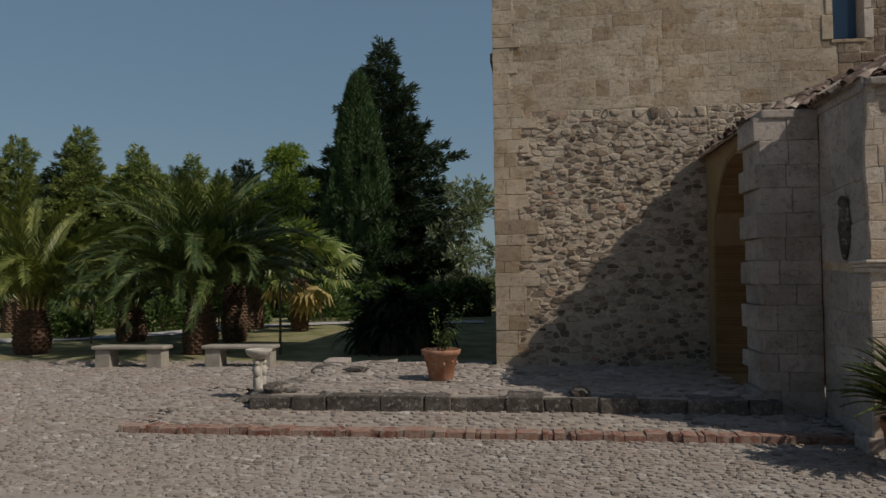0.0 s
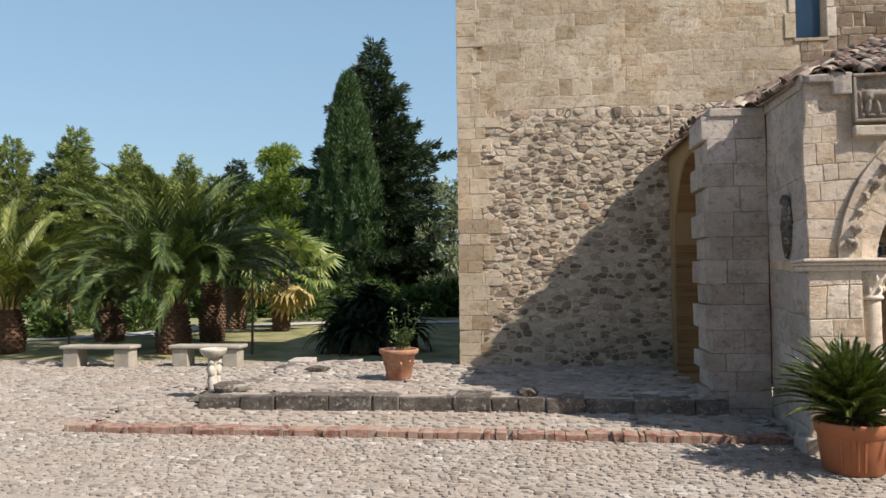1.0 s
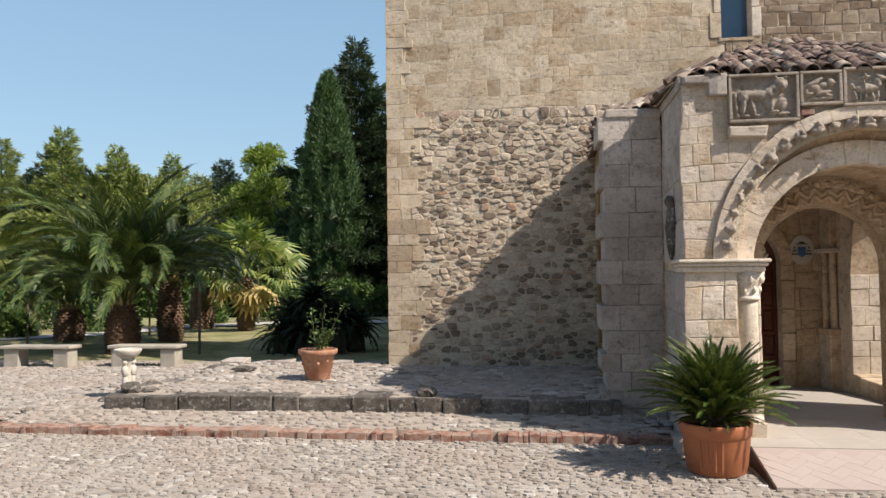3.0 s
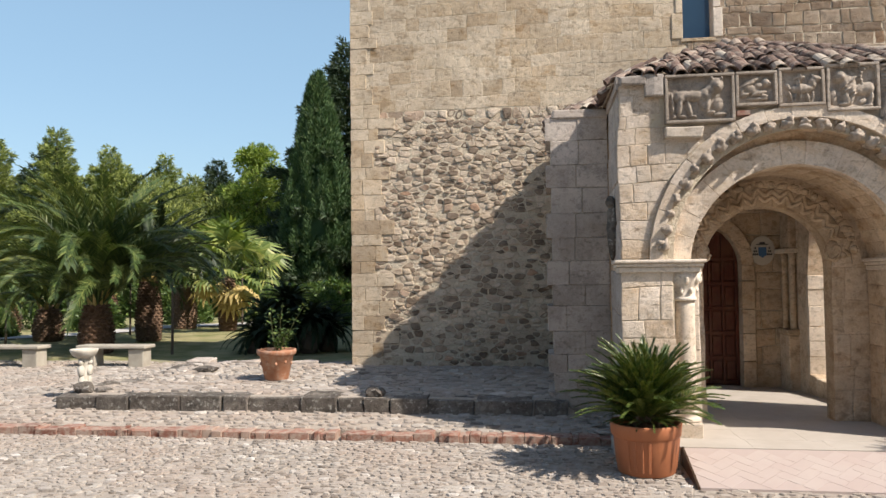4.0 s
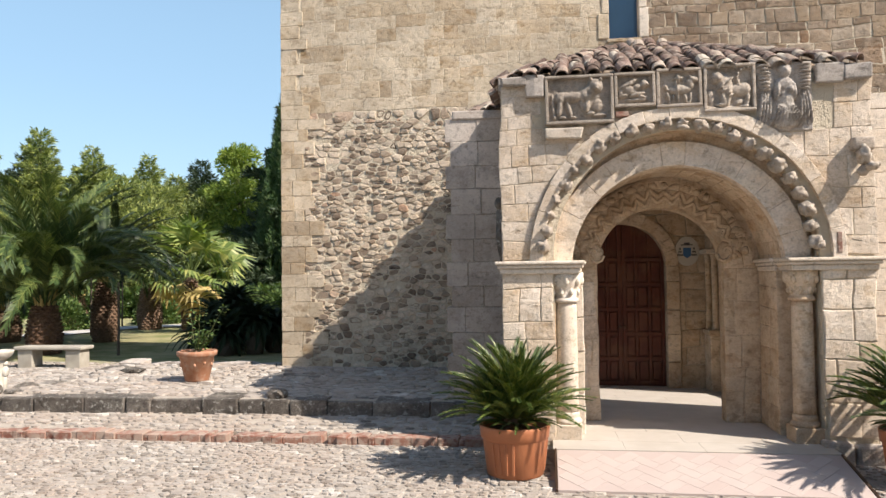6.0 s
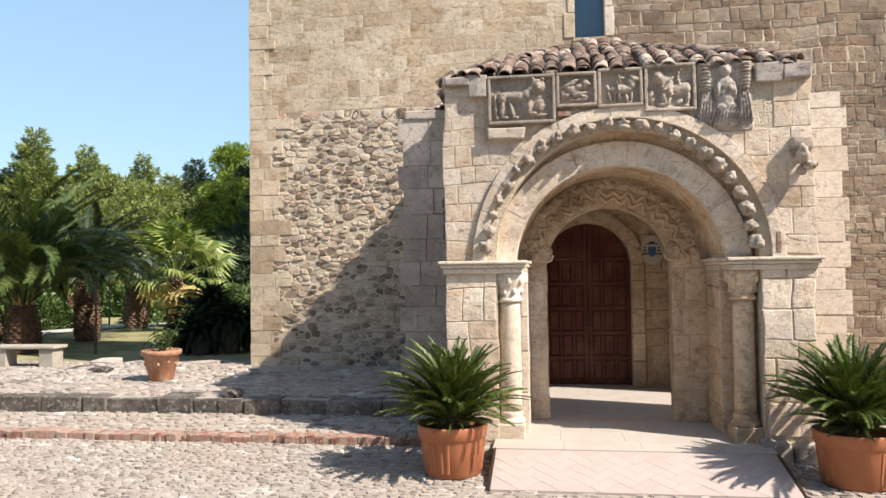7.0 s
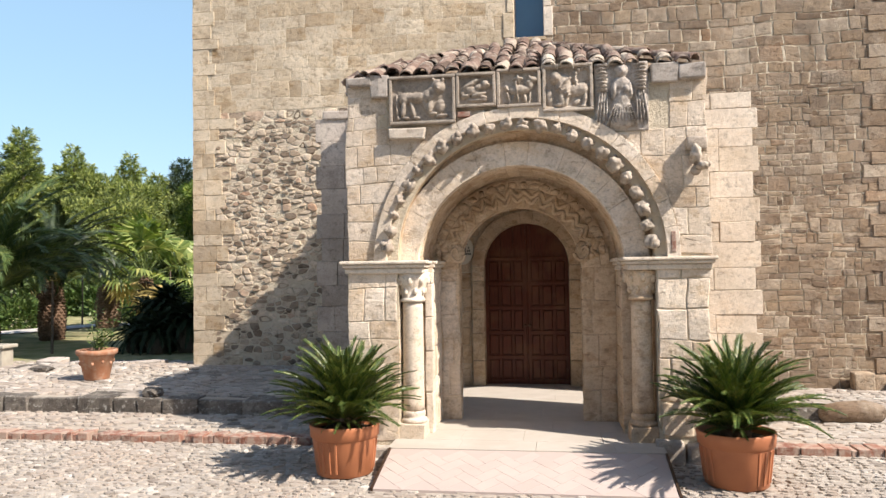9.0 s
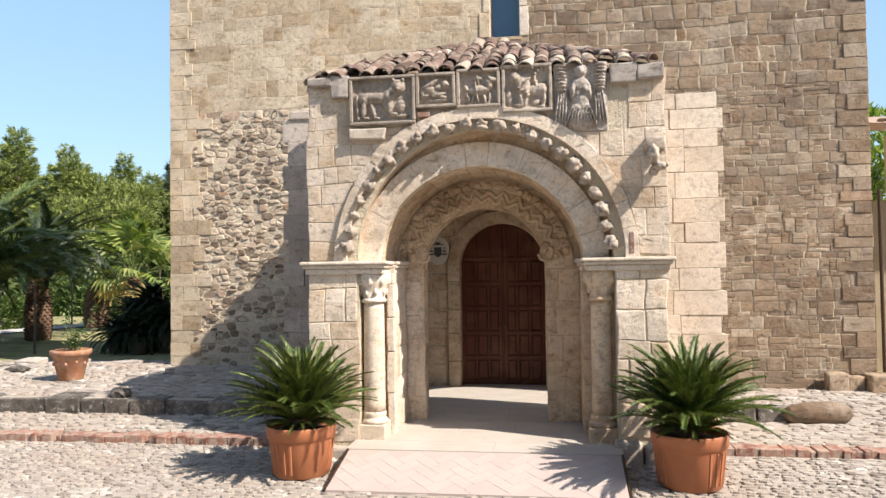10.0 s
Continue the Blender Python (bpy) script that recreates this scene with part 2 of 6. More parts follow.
CARVED = stone_mat("dark_carved_stone", [(0.0, (0.352, 0.320, 0.280)), (1.0, (0.432, 0.396, 0.352))], stain=(0.136, 0.124, 0.112), stain_amt=0.6, lo=0.46, grain=0.4)
RELIEF = stone_mat("weathered_relief_stone", [(0.0, (0.320, 0.276, 0.224)), (1.0, (0.400, 0.352, 0.292))], stain=(0.136, 0.116, 0.096), stain_amt=0.65, lo=0.46, grain=0.4)
WARM = stone_mat("golden_sandstone", [(0.0, (0.355, 0.259, 0.163)), (0.2, (0.480, 0.379, 0.259)), (0.45, (0.576, 0.475, 0.346)), (0.7, (0.624, 0.518, 0.384)), (0.88, (0.480, 0.365, 0.230)), (1.0, (0.365, 0.240, 0.139))], stain=(0.184, 0.120, 0.076), stain_amt=0.55, grain=0.55, blend=0.55)
CURB = stone_mat("dark_lichened_stone", [(0.0, (0.080, 0.070, 0.060)), (0.5, (0.136, 0.122, 0.104)), (1.0, (0.200, 0.181, 0.157))], stain=(0.040, 0.036, 0.032), stain_amt=0.85, lo=0.43, grain=1.0, lichen=0.7)

k = Mat("mortar", 0.95, spec=0.1)
k.color(k.mix(k.ramp(k.noise(2.5), [(0.35, 0.0), (0.7, 1.0)]), (0.627, 0.547, 0.421), (0.511, 0.430, 0.318))).bump(k.add(k.noise(35, 6, .7), k.add(k.noise(9, 4), 1.5, "MULTIPLY")), 0.9, 0.045)
MORTAR = k.m
k = Mat("ochre_plaster", 0.9, spec=0.1)
k.color(k.mix(k.ramp(k.noise(3.0), [(0.3, 0.0), (0.7, 1.0)]), (0.336, 0.244, 0.136), (0.264, 0.184, 0.096))).bump(k.noise(60), 0.3, 0.01)
OCHRE = k.m

k = Mat("plain_terracotta", 0.6, spec=0.35)
k.color(k.mix(k.ramp(k.noise(4.0), [(0.35, 0.0), (0.7, 1.0)]), (0.400, 0.152, 0.068), (0.344, 0.128, 0.060))).bump(k.noise(60), 0.12, 0.01)
POT = k.m

# ---- ground, plaza, terrace ----
F, W = 8.41, 13.5          # porch front, church front
R = random.Random(7)


def base_height(x, y):
    if y < 8.8:
        return 0.04 * min(max((y - 7.2) / 1.5, 0), 1)
    if x > 3.4:
        return 0.05 - 0.05 * min((y - 8.8) / 4.7, 1)
    return 0.04 + 0.15 * min((y - 8.8) / 2.4, 1)


LEFT_END = -5.42


def in_terrace(x, y):
    return y > 9.68 and y < 13.9 and x < 3.1 and x > -4.0 - 0.25 * noise.noise(Vector((0, y * 1.3, 2)))


def height(x, y):
    if in_terrace(x, y):
        ease = lambda t: min(max(t, 0), 1) ** 2 * (3 - 2 * min(max(t, 0), 1))
        return 0.405 - 0.085 * ease((y - 9.8) / 1.4) + 0.035 * ease((y - 12.2) / 1.3)
    z = base_height(x, y)
    if y > 8.93 and x > LEFT_END and x < 3.7 and y < 12:
        z = max(z, 0.125 + 0.13 * (min(y, 9.6) - 8.95) - .02 * max(0, y - 9.6))
    if y > 8.93 and x > 7.5 and y < W:
        z = max(z, 0.125 - 0.1 * (y - 8.9) / 4.6)
    return z


k = Mat("earth_and_grass", 0.95, spec=0.1)
pos = k.t.nodes.new("ShaderNodeSeparateXYZ")
k.link(k.wo, pos.inputs[0])
far = k.ramp(k.add(k.add(pos.outputs[1], k.add(k.noise(0.5, 4), 3.0, "MULTIPLY")), 40.0, "DIVIDE"), [(0.41, 0.0), (0.43, 1.0)])
earth = k.mix(k.ramp(k.noise(3.0, 6), [(0.35, 0.0), (0.65, 1.0)]), (0.384, 0.344, 0.296), (0.320, 0.280, 0.236))
grass = k.mix(k.ramp(k.noise(1.3, 6), [(0.4, 0.0), (0.62, 1.0)]), (0.320, 0.288, 0.160), (0.176, 0.184, 0.080))
k.color(k.mix(far, earth, grass)).bump(k.noise(25, 6), 0.8, 0.03)
GROUND = k.m
xs = [-400, -150, -60] + [-30 + 1.0 * i for i in range(62)] + [60, 150, 400]
ys = [-120, -40, -10, 0, 4] + [6 + 0.4 * i for i in range(28)] + [18, 20, 24, 30, 40, 60, 100, 200, 600]
vs = [(x, y, base_height(x, y) - 0.012) for y in ys for x in xs]
nx = len(xs)
fs = [(j * nx + i, j * nx + i + 1, (j + 1) * nx + i + 1, (j + 1) * nx + i) for j in range(len(ys) - 1) for i in range(nx - 1)]
ground = tagged(put("ground", mesh_of("ground", vs, fs, True), GROUND), "cobbled plaza and dry garden ground of pale earth and grass", "ground", kind="structure")


# raised paving behind the brick edging, and the terrace body
def slab(name, x0, x1, y0, y1, mat, label, nxs=24, nys=14, cut=None):
    pts = [(x0 + (x1 - x0) * i / nxs, y0 + (y1 - y0) * j / nys) for j in range(nys + 1) for i in range(nxs + 1)]
    verts = [(x, y, height(x, y + (1e-3 if y == y0 else 0)) - 0.012) for x, y in pts] + [(x, y, -0.1) for x, y in pts]
    n = nxs + 1
    m = len(pts)
    faces = [(j * n + i, j * n + i + 1, (j + 1) * n + i + 1, (j + 1) * n + i) for j in range(nys) for i in range(nxs)]
    for i in range(nxs):
        faces += [(i + 1, i, m + i, m + i + 1), (nys * n + i, nys * n + i + 1, m + nys * n + i + 1, m + nys * n + i)]
    for j in range(nys):
        faces += [(j * n, (j + 1) * n, m + (j + 1) * n, m + j * n), ((j + 1) * n + nxs, j * n + nxs, m + j * n + nxs, m + (j + 1) * n + nxs)]
    return tagged(put(name, mesh_of(name, verts, faces), mat), label, "paving", kind="structure")


k = Mat("paving_joint_earth", 0.95, spec=0.1)
k.color(k.mix(k.ramp(k.noise(5.0, 6), [(0.35, 0.0), (0.65, 1.0)]), (0.400, 0.352, 0.296), (0.320, 0.272, 0.224))).bump(k.noise(60, 5), 0.7, 0.02)
JOINT = k.m
upper = slab("pavement", LEFT_END, 3.7, 8.95, 9.75, JOINT, "raised band of cobbled paving behind a brick edging")
upper_r = slab("pavement", 7.5, 13.5, 8.95, W, JOINT, "cobbled paving below the church front")
upper_l = slab("pavement", LEFT_END, -3.9, 9.75, 11.9, JOINT, "cobbled paving beside the terrace")
terrace = slab("terrace", -4.02, 3.1, 9.7, 13.75, JOINT, "low stone terrace paved with worn flat stones")



def cobble_mat(name, single):
    k = Mat(name, 0.85, spec=0.25)
    r = k.rand() if single else k.island()
    c = k.ramp(r, [(0.0, (0.176, 0.152, 0.128)), (0.08, (0.272, 0.238, 0.202)), (0.3, (0.336, 0.299, 0.258)), (0.7, (0.368, 0.330, 0.287)), (0.93, (0.416, 0.378, 0.332)), (1.0, (0.560, 0.520, 0.472))])
    c = k.mix(k.ramp(k.noise(0.7, 5), [(0.42, 0.0), (0.62, 0.6)]), c, (0.336, 0.268, 0.216))
    c = k.mix(0.5, c, k.ramp(k.noise(28, 6, .75), [(0.3, 0.5), (0.5, .95), (0.72, 1.2)]), "MULTIPLY")
    k.color(c).bump(k.noise(35, 6, .7), 0.6, 0.02)
    return k.m


COBBLE, COBBLE_ONE = cobble_mat("cobble_stone", False), cobble_mat("single_cobble_stone", True)


def cobble_points(cx, cy, rx, ry, z, rnd, up):
    n = rnd.choice((5, 6, 6, 7))
    a0 = rnd.uniform(0, 6.28)
    low, mid = [], []
    tilt = (rnd.uniform(-.07, .07), rnd.uniform(-.07, .07))
    for i in range(n):
        a = a0 + 6.283 * i / n + rnd.uniform(-.25, .25)
        q = rnd.uniform(.82, 1.08)
        dx, dy = rx * q * math.cos(a), ry * q * math.sin(a)
        low.append((cx + dx, cy + dy, z - 0.014))
        mid.append((cx + dx * .86, cy + dy * .86, z + up * .85 + tilt[0] * dx + tilt[1] * dy))
    return low, mid, (cx, cy, z + up)


def cobbles(name, x0, x1, y0, y1, dx, dy, test, rnd, up=0.005, flat=True, owner=None, singles=0, label="", west=-3):
    verts, faces, done = [], [], 0
    y, row = y0, 0
    while y < y1:
        x = x0 + (row % 2) * dx * .5
        while x < x1:
            px, py = x + rnd.uniform(-.25, .25) * dx, y + rnd.uniform(-.25, .25) * dy
            x += dx * rnd.uniform(.85, 1.2)
            if not test(px, py) or rnd.random() < .08:
                continue
            s = rnd.uniform(.5, 1.3)
            low, mid, top = cobble_points(px, py, dx * .6 * s * rnd.uniform(.9, 1.25), dy * .56 * s * rnd.uniform(.8, 1.1), height(px, py), rnd, up * rnd.uniform(.3, 1.5))
            n = len(low)
            v = low + mid + ([] if flat else [top])
            f = [(i, (i + 1) % n, n + (i + 1) % n, n + i) for i in range(n)]
            f += [tuple(range(n, 2 * n))] if flat else [(n + i, n + (i + 1) % n, 2 * n) for i in range(n)]
            if singles and done < singles and px > west and px < 8.5:
                put("paving_stone" if owner is terrace else "cobble", mesh_of("cobble", v, f, not flat), COBBLE_ONE, owner)
                done += 1
                continue
            o = len(verts)
            verts += v
            faces += [tuple(o + i for i in q) for q in f]
        y += dy
        row += 1
    if not verts:
        return None
    ob = put(name, mesh_of(name, verts, faces, not flat), COBBLE, owner)
    return tagged(ob, label, "", kind="stuff")


ramp_zone = lambda x, y: 4.2 < x < 7.06 and y > 7.2
cobbles("cobbles", -9, 11.5, 6.3, 8.74, 0.098, 0.082, lambda x, y: not ramp_zone(x, y) and not (3.66 < x < 7.6 and y > 8.35) and x > -1.5 - 0.62 * y, random.Random(3), owner=ground, singles=300, label="small worn cobblestones")
cobbles("cobbles", -15, LEFT_END - .05, 8.76, 15.3, 0.15, 0.13, lambda x, y: x > -1.2 - 0.75 * y, random.Random(4), owner=ground, label="small worn cobblestones")
cobbles("cobbles", LEFT_END + .05, 3.66, 9.02, 9.62, 0.14, 0.12, lambda x, y: True, random.Random(5), owner=upper, label="small worn cobblestones")
cobbles("cobbles", LEFT_END + .05, -4.2, 9.7, 15.3, 0.15, 0.13, lambda x, y: not in_terrace(x, y), random.Random(6), owner=ground, label="small worn cobblestones")
cobbles("cobbles", -4.2, -.8, 13.95, 15.6, 0.16, 0.14, lambda x, y: True, random.Random(6), owner=ground, label="small worn cobblestones")
cobbles("cobbles", 7.7, 13.2, 9.05, W - .05, 0.16, 0.14, lambda x, y: not (x < 8.5 and 9.7 < y < 10.7), random.Random(8), owner=upper_r, label="small worn cobblestones")
cobbles("flat_stones", -4.1, 3.05, 9.9, 13.75, 0.18, 0.145, lambda x, y: in_terrace(x, y) and not (x > -.78 and y > W - .05), random.Random(9), up=0.014, flat=True, owner=terrace, singles=300, west=-4.3, label="irregular flat paving stones")


# terrace kerb: big dark blocks
def loose_block(x0, x1, y0, y1, z0, z1, rnd, jit=0.012, bevel=0.018):
    bm = bmesh.new()
    box(bm, x0, x1, y0, y1, z0, z1, bevel, jit, rnd)
    bmesh.ops.subdivide_edges(bm, edges=[e for e in bm.edges if e.calc_length() > .12], cuts=1, use_grid_fill=True)
    for v in bm.verts:
        v.co += 0.012 * noise.noise_vector(v.co * 7)
    return bm


x = -4.02
while x < 3.1:
    w = R.choice((0.36, 0.5, 0.62, 0.75))
    w = min(w, 3.13 - x) if 3.13 - x - w > .2 else 3.13 - x
    part("kerb_stone", loose_block(x + .006, x + w - .006, 9.6 + R.uniform(-.02, .02), 9.6 + R.uniform(.3, .42), .0, .40 + R.uniform(-.02, .02), R, .02), CURB, terrace)
    x += w
y = 9.98
while y < 13.6:
    w = R.uniform(.3, .6)
    dx = 0.25 * noise.noise(Vector((0, y * 1.3, 2)))
    part("kerb_stone", loose_block(-4.12 - dx, -3.75 - dx, y, y + w - .02, .05, height(-3.5, y) + R.uniform(-.05, .02), R, .03), CURB, terrace)
    y += w
x = -4.1
while x < -.85:
    w = R.uniform(.35, .6)
    part("kerb_stone", loose_block(x, min(x + w - .015, -.8), 13.68 + R.uniform(-.06, .05), 13.98, .05, .375 + R.uniform(-.02, .05), R, .03), PIER, terrace)
    x += w
rough_rock = [(-3.72, 9.85, .47, .16, .1, .1), (-3.95, 10.05, .34, .14, .1, .09), (-3.5, 9.95, .43, .14, .1, .05), (-4.3, 10.2, .24, .16, .12, .06), (0.55, 9.8, .46, .15, .12, .09), (-4.1, 11.0, .3, .2, .2, .1), (-3.2, 12.6, .4, .2, .14, .06)]
for i, (x, y, z, a, b, c) in enumerate(rough_rock):
    bm = bmesh.new()
    blob(bm, (0, 0, 0), (a, b, c), i, 2, .45)
    tagged(part("rock", bm, CURB, m=pose(x, y, z - .02)), "rough grey broken stone lying on the terrace edge", "rock", "loose rocks")

# brick edging
k = Mat("worn_red_brick", 0.85, spec=0.2)
c = k.ramp(k.rand(), [(0.0, (0.160, 0.068, 0.048)), (0.35, (0.240, 0.108, 0.076)), (0.7, (0.296, 0.152, 0.108)), (1.0, (0.360, 0.256, 0.200))])
c = k.mix(k.ramp(k.noise(11, 6, .7), [(0.42, 0.0), (0.58, 0.8)]), c, (0.368, 0.296, 0.240))
k.color(c).bump(k.noise(50, 5), 0.6, 0.015)
BRICK = k.m
edging = empty("brick_edging", (0, 8.74, 0), "worn red brick edging along the cobbled step", "edging", kind="structure")
edging_r = empty("brick_edging", (8, 8.74, 0), "worn red brick edging along the cobbled step", "edging", kind="structure")


def edge_run(owner, x0, x1, along="x", fixed=8.74, y_end=0):
    x = x0
    org = owner.matrix_basis.translation
    while x < x1 - .03:
        w = min(R.choice((.065, .07, .12, .13, .24, .25)), x1 - x)
        if R.random() > .03:
            bm = bmesh.new()
            top = .125 + R.uniform(-.025, .01)
            o = R.uniform(-.02, .012)
            if along == "x":
                box(bm, x + .002, x + w - .002, fixed + o, fixed + .235, -.05, top, .007, .004, R)
            else:
                box(bm, fixed + o, fixed + .2, x + .004, x + w - .004, -.05, top - .012 * (x - 8.7), .007, .004, R)
            bmesh.ops.translate(bm, verts=bm.verts, vec=-org)
            part("brick", bm, BRICK, owner)
        x += w


edge_run(edging, LEFT_END - .02, 3.64)
edge_run(edging, 8.99, 10.5, "y", LEFT_END - .02)
edge_run(edging_r, 7.72, 13.0)

# ramp of pink tiles up to a pale threshold
k = Mat("pink_clay_tile", 0.75, spec=0.3)
c = k.ramp(k.rand(), [(0.0, (0.387, 0.315, 0.282)), (0.5, (0.400, 0.328, 0.295)), (1.0, (0.410, 0.341, 0.308))])
k.color(k.mix(k.ramp(k.noise(2.2, 5), [(0.4, 0.0), (0.75, 0.6)]), c, (0.427, 0.375, 0.335))).bump(k.noise(40, 4), 0.15, 0.01)
TILE = k.m
k = Mat("tile_grout", 0.9, spec=0.1)
k.color(k.mix(k.noise(6), (0.379, 0.313, 0.282), (0.405, 0.335, 0.302)))
GROUT = k.m
k = Mat("dark_steel_edge", 0.55, 0.8)
k.color(k.mix(k.noise(20), (0.072, 0.048, 0.034), (0.128, 0.080, 0.056))).bump(k.noise(40), 0.2, 0.01)
STEEL = k.m
k = Mat("pale_threshold_stone", 0.7, spec=0.3)
k.color(k.mix(k.ramp(k.noise(3, 5), [(0.35, 0), (0.7, 1)]), (0.442, 0.401, 0.353), (0.383, 0.342, 0.294))).bump(k.noise(50, 4), 0.15, 0.01)
PALE = k.m
RY0, RY1, RZ = 7.2, 8.02, 0.2
ramp = empty("ramp", (5.64, RY0, 0), "low ramp of pink clay tiles before the porch", "ramp", kind="structure")
bm = bmesh.new()
prism(bm, [(RY0, -.02), (RY1, -.02), (RY1, RZ - .01), (RY0, .012)], 4.26, 7.03, "x")
bmesh.ops.translate(bm, verts=bm.verts, vec=(-5.64, -RY0, 0))
part("ramp_body", bm, GROUT, ramp)
for xa in (4.235, 7.035):
    bm = bmesh.new()
    prism(bm, [(RY0, -.02), (RY1, -.02), (RY1, RZ + .004), (RY0, .02)], xa, xa + .022, "x")
    bmesh.ops.translate(bm, verts=bm.verts, vec=(-5.64, -RY0, 0))
    part("steel_edge", bm, STEEL, ramp)
slope = math.atan2(RZ - .02, RY1 - RY0)
L, B = 0.26, 0.13
tile_me = None
for i in range(-22, 23):
    for j in range(-22, 23):
        q = (i - j) % 4
        if q not in (0, 3):
            continue
        cu, cv = ((i + 1) * B, (j + .5) * B) if q == 0 else ((i + .5) * B, (j + 1) * B)
        x, y = (cu - cv) * .7071, (cu + cv) * .7071
        if abs(x) > 1.27 or y < .1 or y > .75:
            continue
        if tile_me is None:
            b2 = bmesh.new()
            box(b2, -L / 2 + .0012, L / 2 - .0012, -B / 2 + .0012, B / 2 - .0012, -.008, .0025, .001)
            tile_me = bpy.data.meshes.new("tile")
            b2.to_mesh(tile_me)
            b2.free()
        m = pose(0, 0, 0.012, math.degrees(slope)) @ pose(x, y, 0, 0, 0, 45 if q == 0 else 135)
        put("tile", tile_me, TILE, ramp, m=m)

floor = empty("floor", (5.6, 8.4, 0), "pale stone floor of the porch, worn and dusty", "floor", kind="structure")
R2 = random.Random(12)


def floor_z(y):
    return .2 - .19 * min(max((y - 9.6) / 3.9, 0), 1)


y = RY1
while y < W + .3:
    d = .42 if y < 8.1 else R2.uniform(.5, .62)
    x0, x1 = (4.22, 7.06) if y < 8.6 else (3.72, 7.56)
    x = x0
    while x < x1 - .05:
        w = min(R2.uniform(.6, .9), x1 - x)
        if x1 - x - w < .25:
            w = x1 - x
        z0, z1 = floor_z(y), floor_z(y + d)
        vs = [(x + .0015, y + .0015, z0), (x + w - .0015, y + .0015, z0), (x + w - .0015, y + d - .0015, z1), (x + .0015, y + d - .0015, z1)]
        vs = [(a - 5.6, b - 8.4, c) for a, b, c in vs]
        vs += [(a, b, c - .2) for a, b, c in vs]
        put("floor_slab", mesh_of("floor_slab", vs, [(0, 1, 2, 3), (1, 0, 4, 5), (2, 1, 5, 6), (3, 2, 6, 7), (0, 3, 7, 4)]), PALE, floor)
        x += w
    y += d

# ---- church front ----
R = random.Random(21)
XL, XR = -0.75, 11.6
WX0, WX1, WZ0, WZ1 = 5.35, 5.89, 6.19, 8.2      # slit window
DX, DR, DZ = 5.5, 0.75, 2.13                     # door arch
church = empty("wall_west", (0, W, 0), "tall church front of weathered sandstone, ashlar above rubble", "church wall", kind="structure")


def gable(x):
    return 12.0 + 4.0 * (1 - abs(x - 5.42) / 6.17)


def core():
    bm = bmesh.new()
    y0, y1 = W + .02, W + .9
    prism(bm, [(XL + .02, -.3), (DX - 1.2, -.3), (DX - 1.2, 5.0), (XL + .02, 5.0)], y0, y1)
    prism(bm, [(DX + 1.2, -.3), (XR - .02, -.3), (XR - .02, 5.0), (DX + 1.2, 5.0)], y0, y1)
    arch_wall(bm, DX - 1.2, DX + 1.2, -.3, 5.0, DX - DR, DX + DR, DX, DZ, DR, y0, y1)
    prism(bm, [(XL + .02, 5.0), (XR - .02, 5.0), (XR - .02, WZ0), (XL + .02, WZ0)], y0, y1)
    prism(bm, [(XL + .02, WZ0), (WX0, WZ0), (WX0, gable(WX0)), (XL + .02, gable(XL))], y0, y1)
    prism(bm, [(WX1, WZ0), (XR - .02, WZ0), (XR - .02, gable(XR)), (WX1, gable(WX1))], y0, y1)
    prism(bm, [(WX0, WZ1), (WX1, WZ1), (WX1, gable(WX1)), (WX0, gable(WX0))], y0, y1)
    bmesh.ops.translate(bm, verts=bm.verts, vec=(0, -W, 0))
    return bm


part("wall_core", core(), MORTAR, church)


def lay(owner, rects, mat, place, depth=.05, proud=(.015, .04), dome=.006, wob=.006, per=3, round_=0.0, soft=.012, name="stone", rnd=R, clip=None, off=(0, 0, 0), warp=.05):
    n = 0
    for x0, x1, z0, z1 in rects:
        o = rect_outline(x0 + rnd.uniform(0, wob), x1 - rnd.uniform(0, wob), z0 + rnd.uniform(0, wob * .7), z1 - rnd.uniform(0, wob * .7), wob * .6, rnd, per, round_)
        if warp:
            o = [(u + warp * noise.noise(Vector((u * 1.4, v * 1.4, 5.1))), v + warp * noise.noise(Vector((u * 1.1, v * 1.7, 9.4)))) for u, v in o]
        if clip:
            o = clip(o)
            if o is None:
                continue
        me = stone_mesh(o, depth, rnd.uniform(*proud), dome * rnd.uniform(.3, 1.4), lambda u, v, w: tuple(Vector(place(u, v, w)) - Vector(off)), soft)
        put(name, me, mat, owner)
        n += 1
    return n


yW = on_y(W + .02)
offW = (0, W, 0)


def zone(name, label):
    return empty(name, offW, label, "church wall", kind="structure")


# corner quoins, turning the corner as real blocks
quoins = zone("wall_quoins", "pale squared corner stones of the church front")
z, i = .3, 0
while z < 5.1:
    h = R.uniform(.2, .3)
    w = (.72, .5)[i % 2] + R.uniform(-.12, .16) + .25 * max(0, 1 - z)
    cut = w * R.choice((.38, .45, .6, .66))
    for a, b in ((0, cut), (cut, w)):
        bm = bmesh.new()
        box(bm, XL + a + (R.uniform(-.006, .006) if a == 0 else .003), XL + b - .003, R.uniform(-.004, .004), (.5 if i % 2 else .8) if a == 0 else .1, z + .002, z + h - .002, .006, .003, R)
        part("quoin", bm, ASHLAR, quoins)
    z += h
    i += 1
while z < 7.6:
    h = R.uniform(.2, .3)
    w = (.45, .3)[i % 2] + R.uniform(-.05, .08)
    bm = bmesh.new()
    box(bm, XL + R.uniform(-.006, .006), XL + w - .003, R.uniform(-.004, .004), .5 if i % 2 else .8, z + .002, z + h - .002, .006, .003, R)
    part("quoin", bm, ASHLAR, quoins)
    z += h
    i += 1
z, i = .05, 0
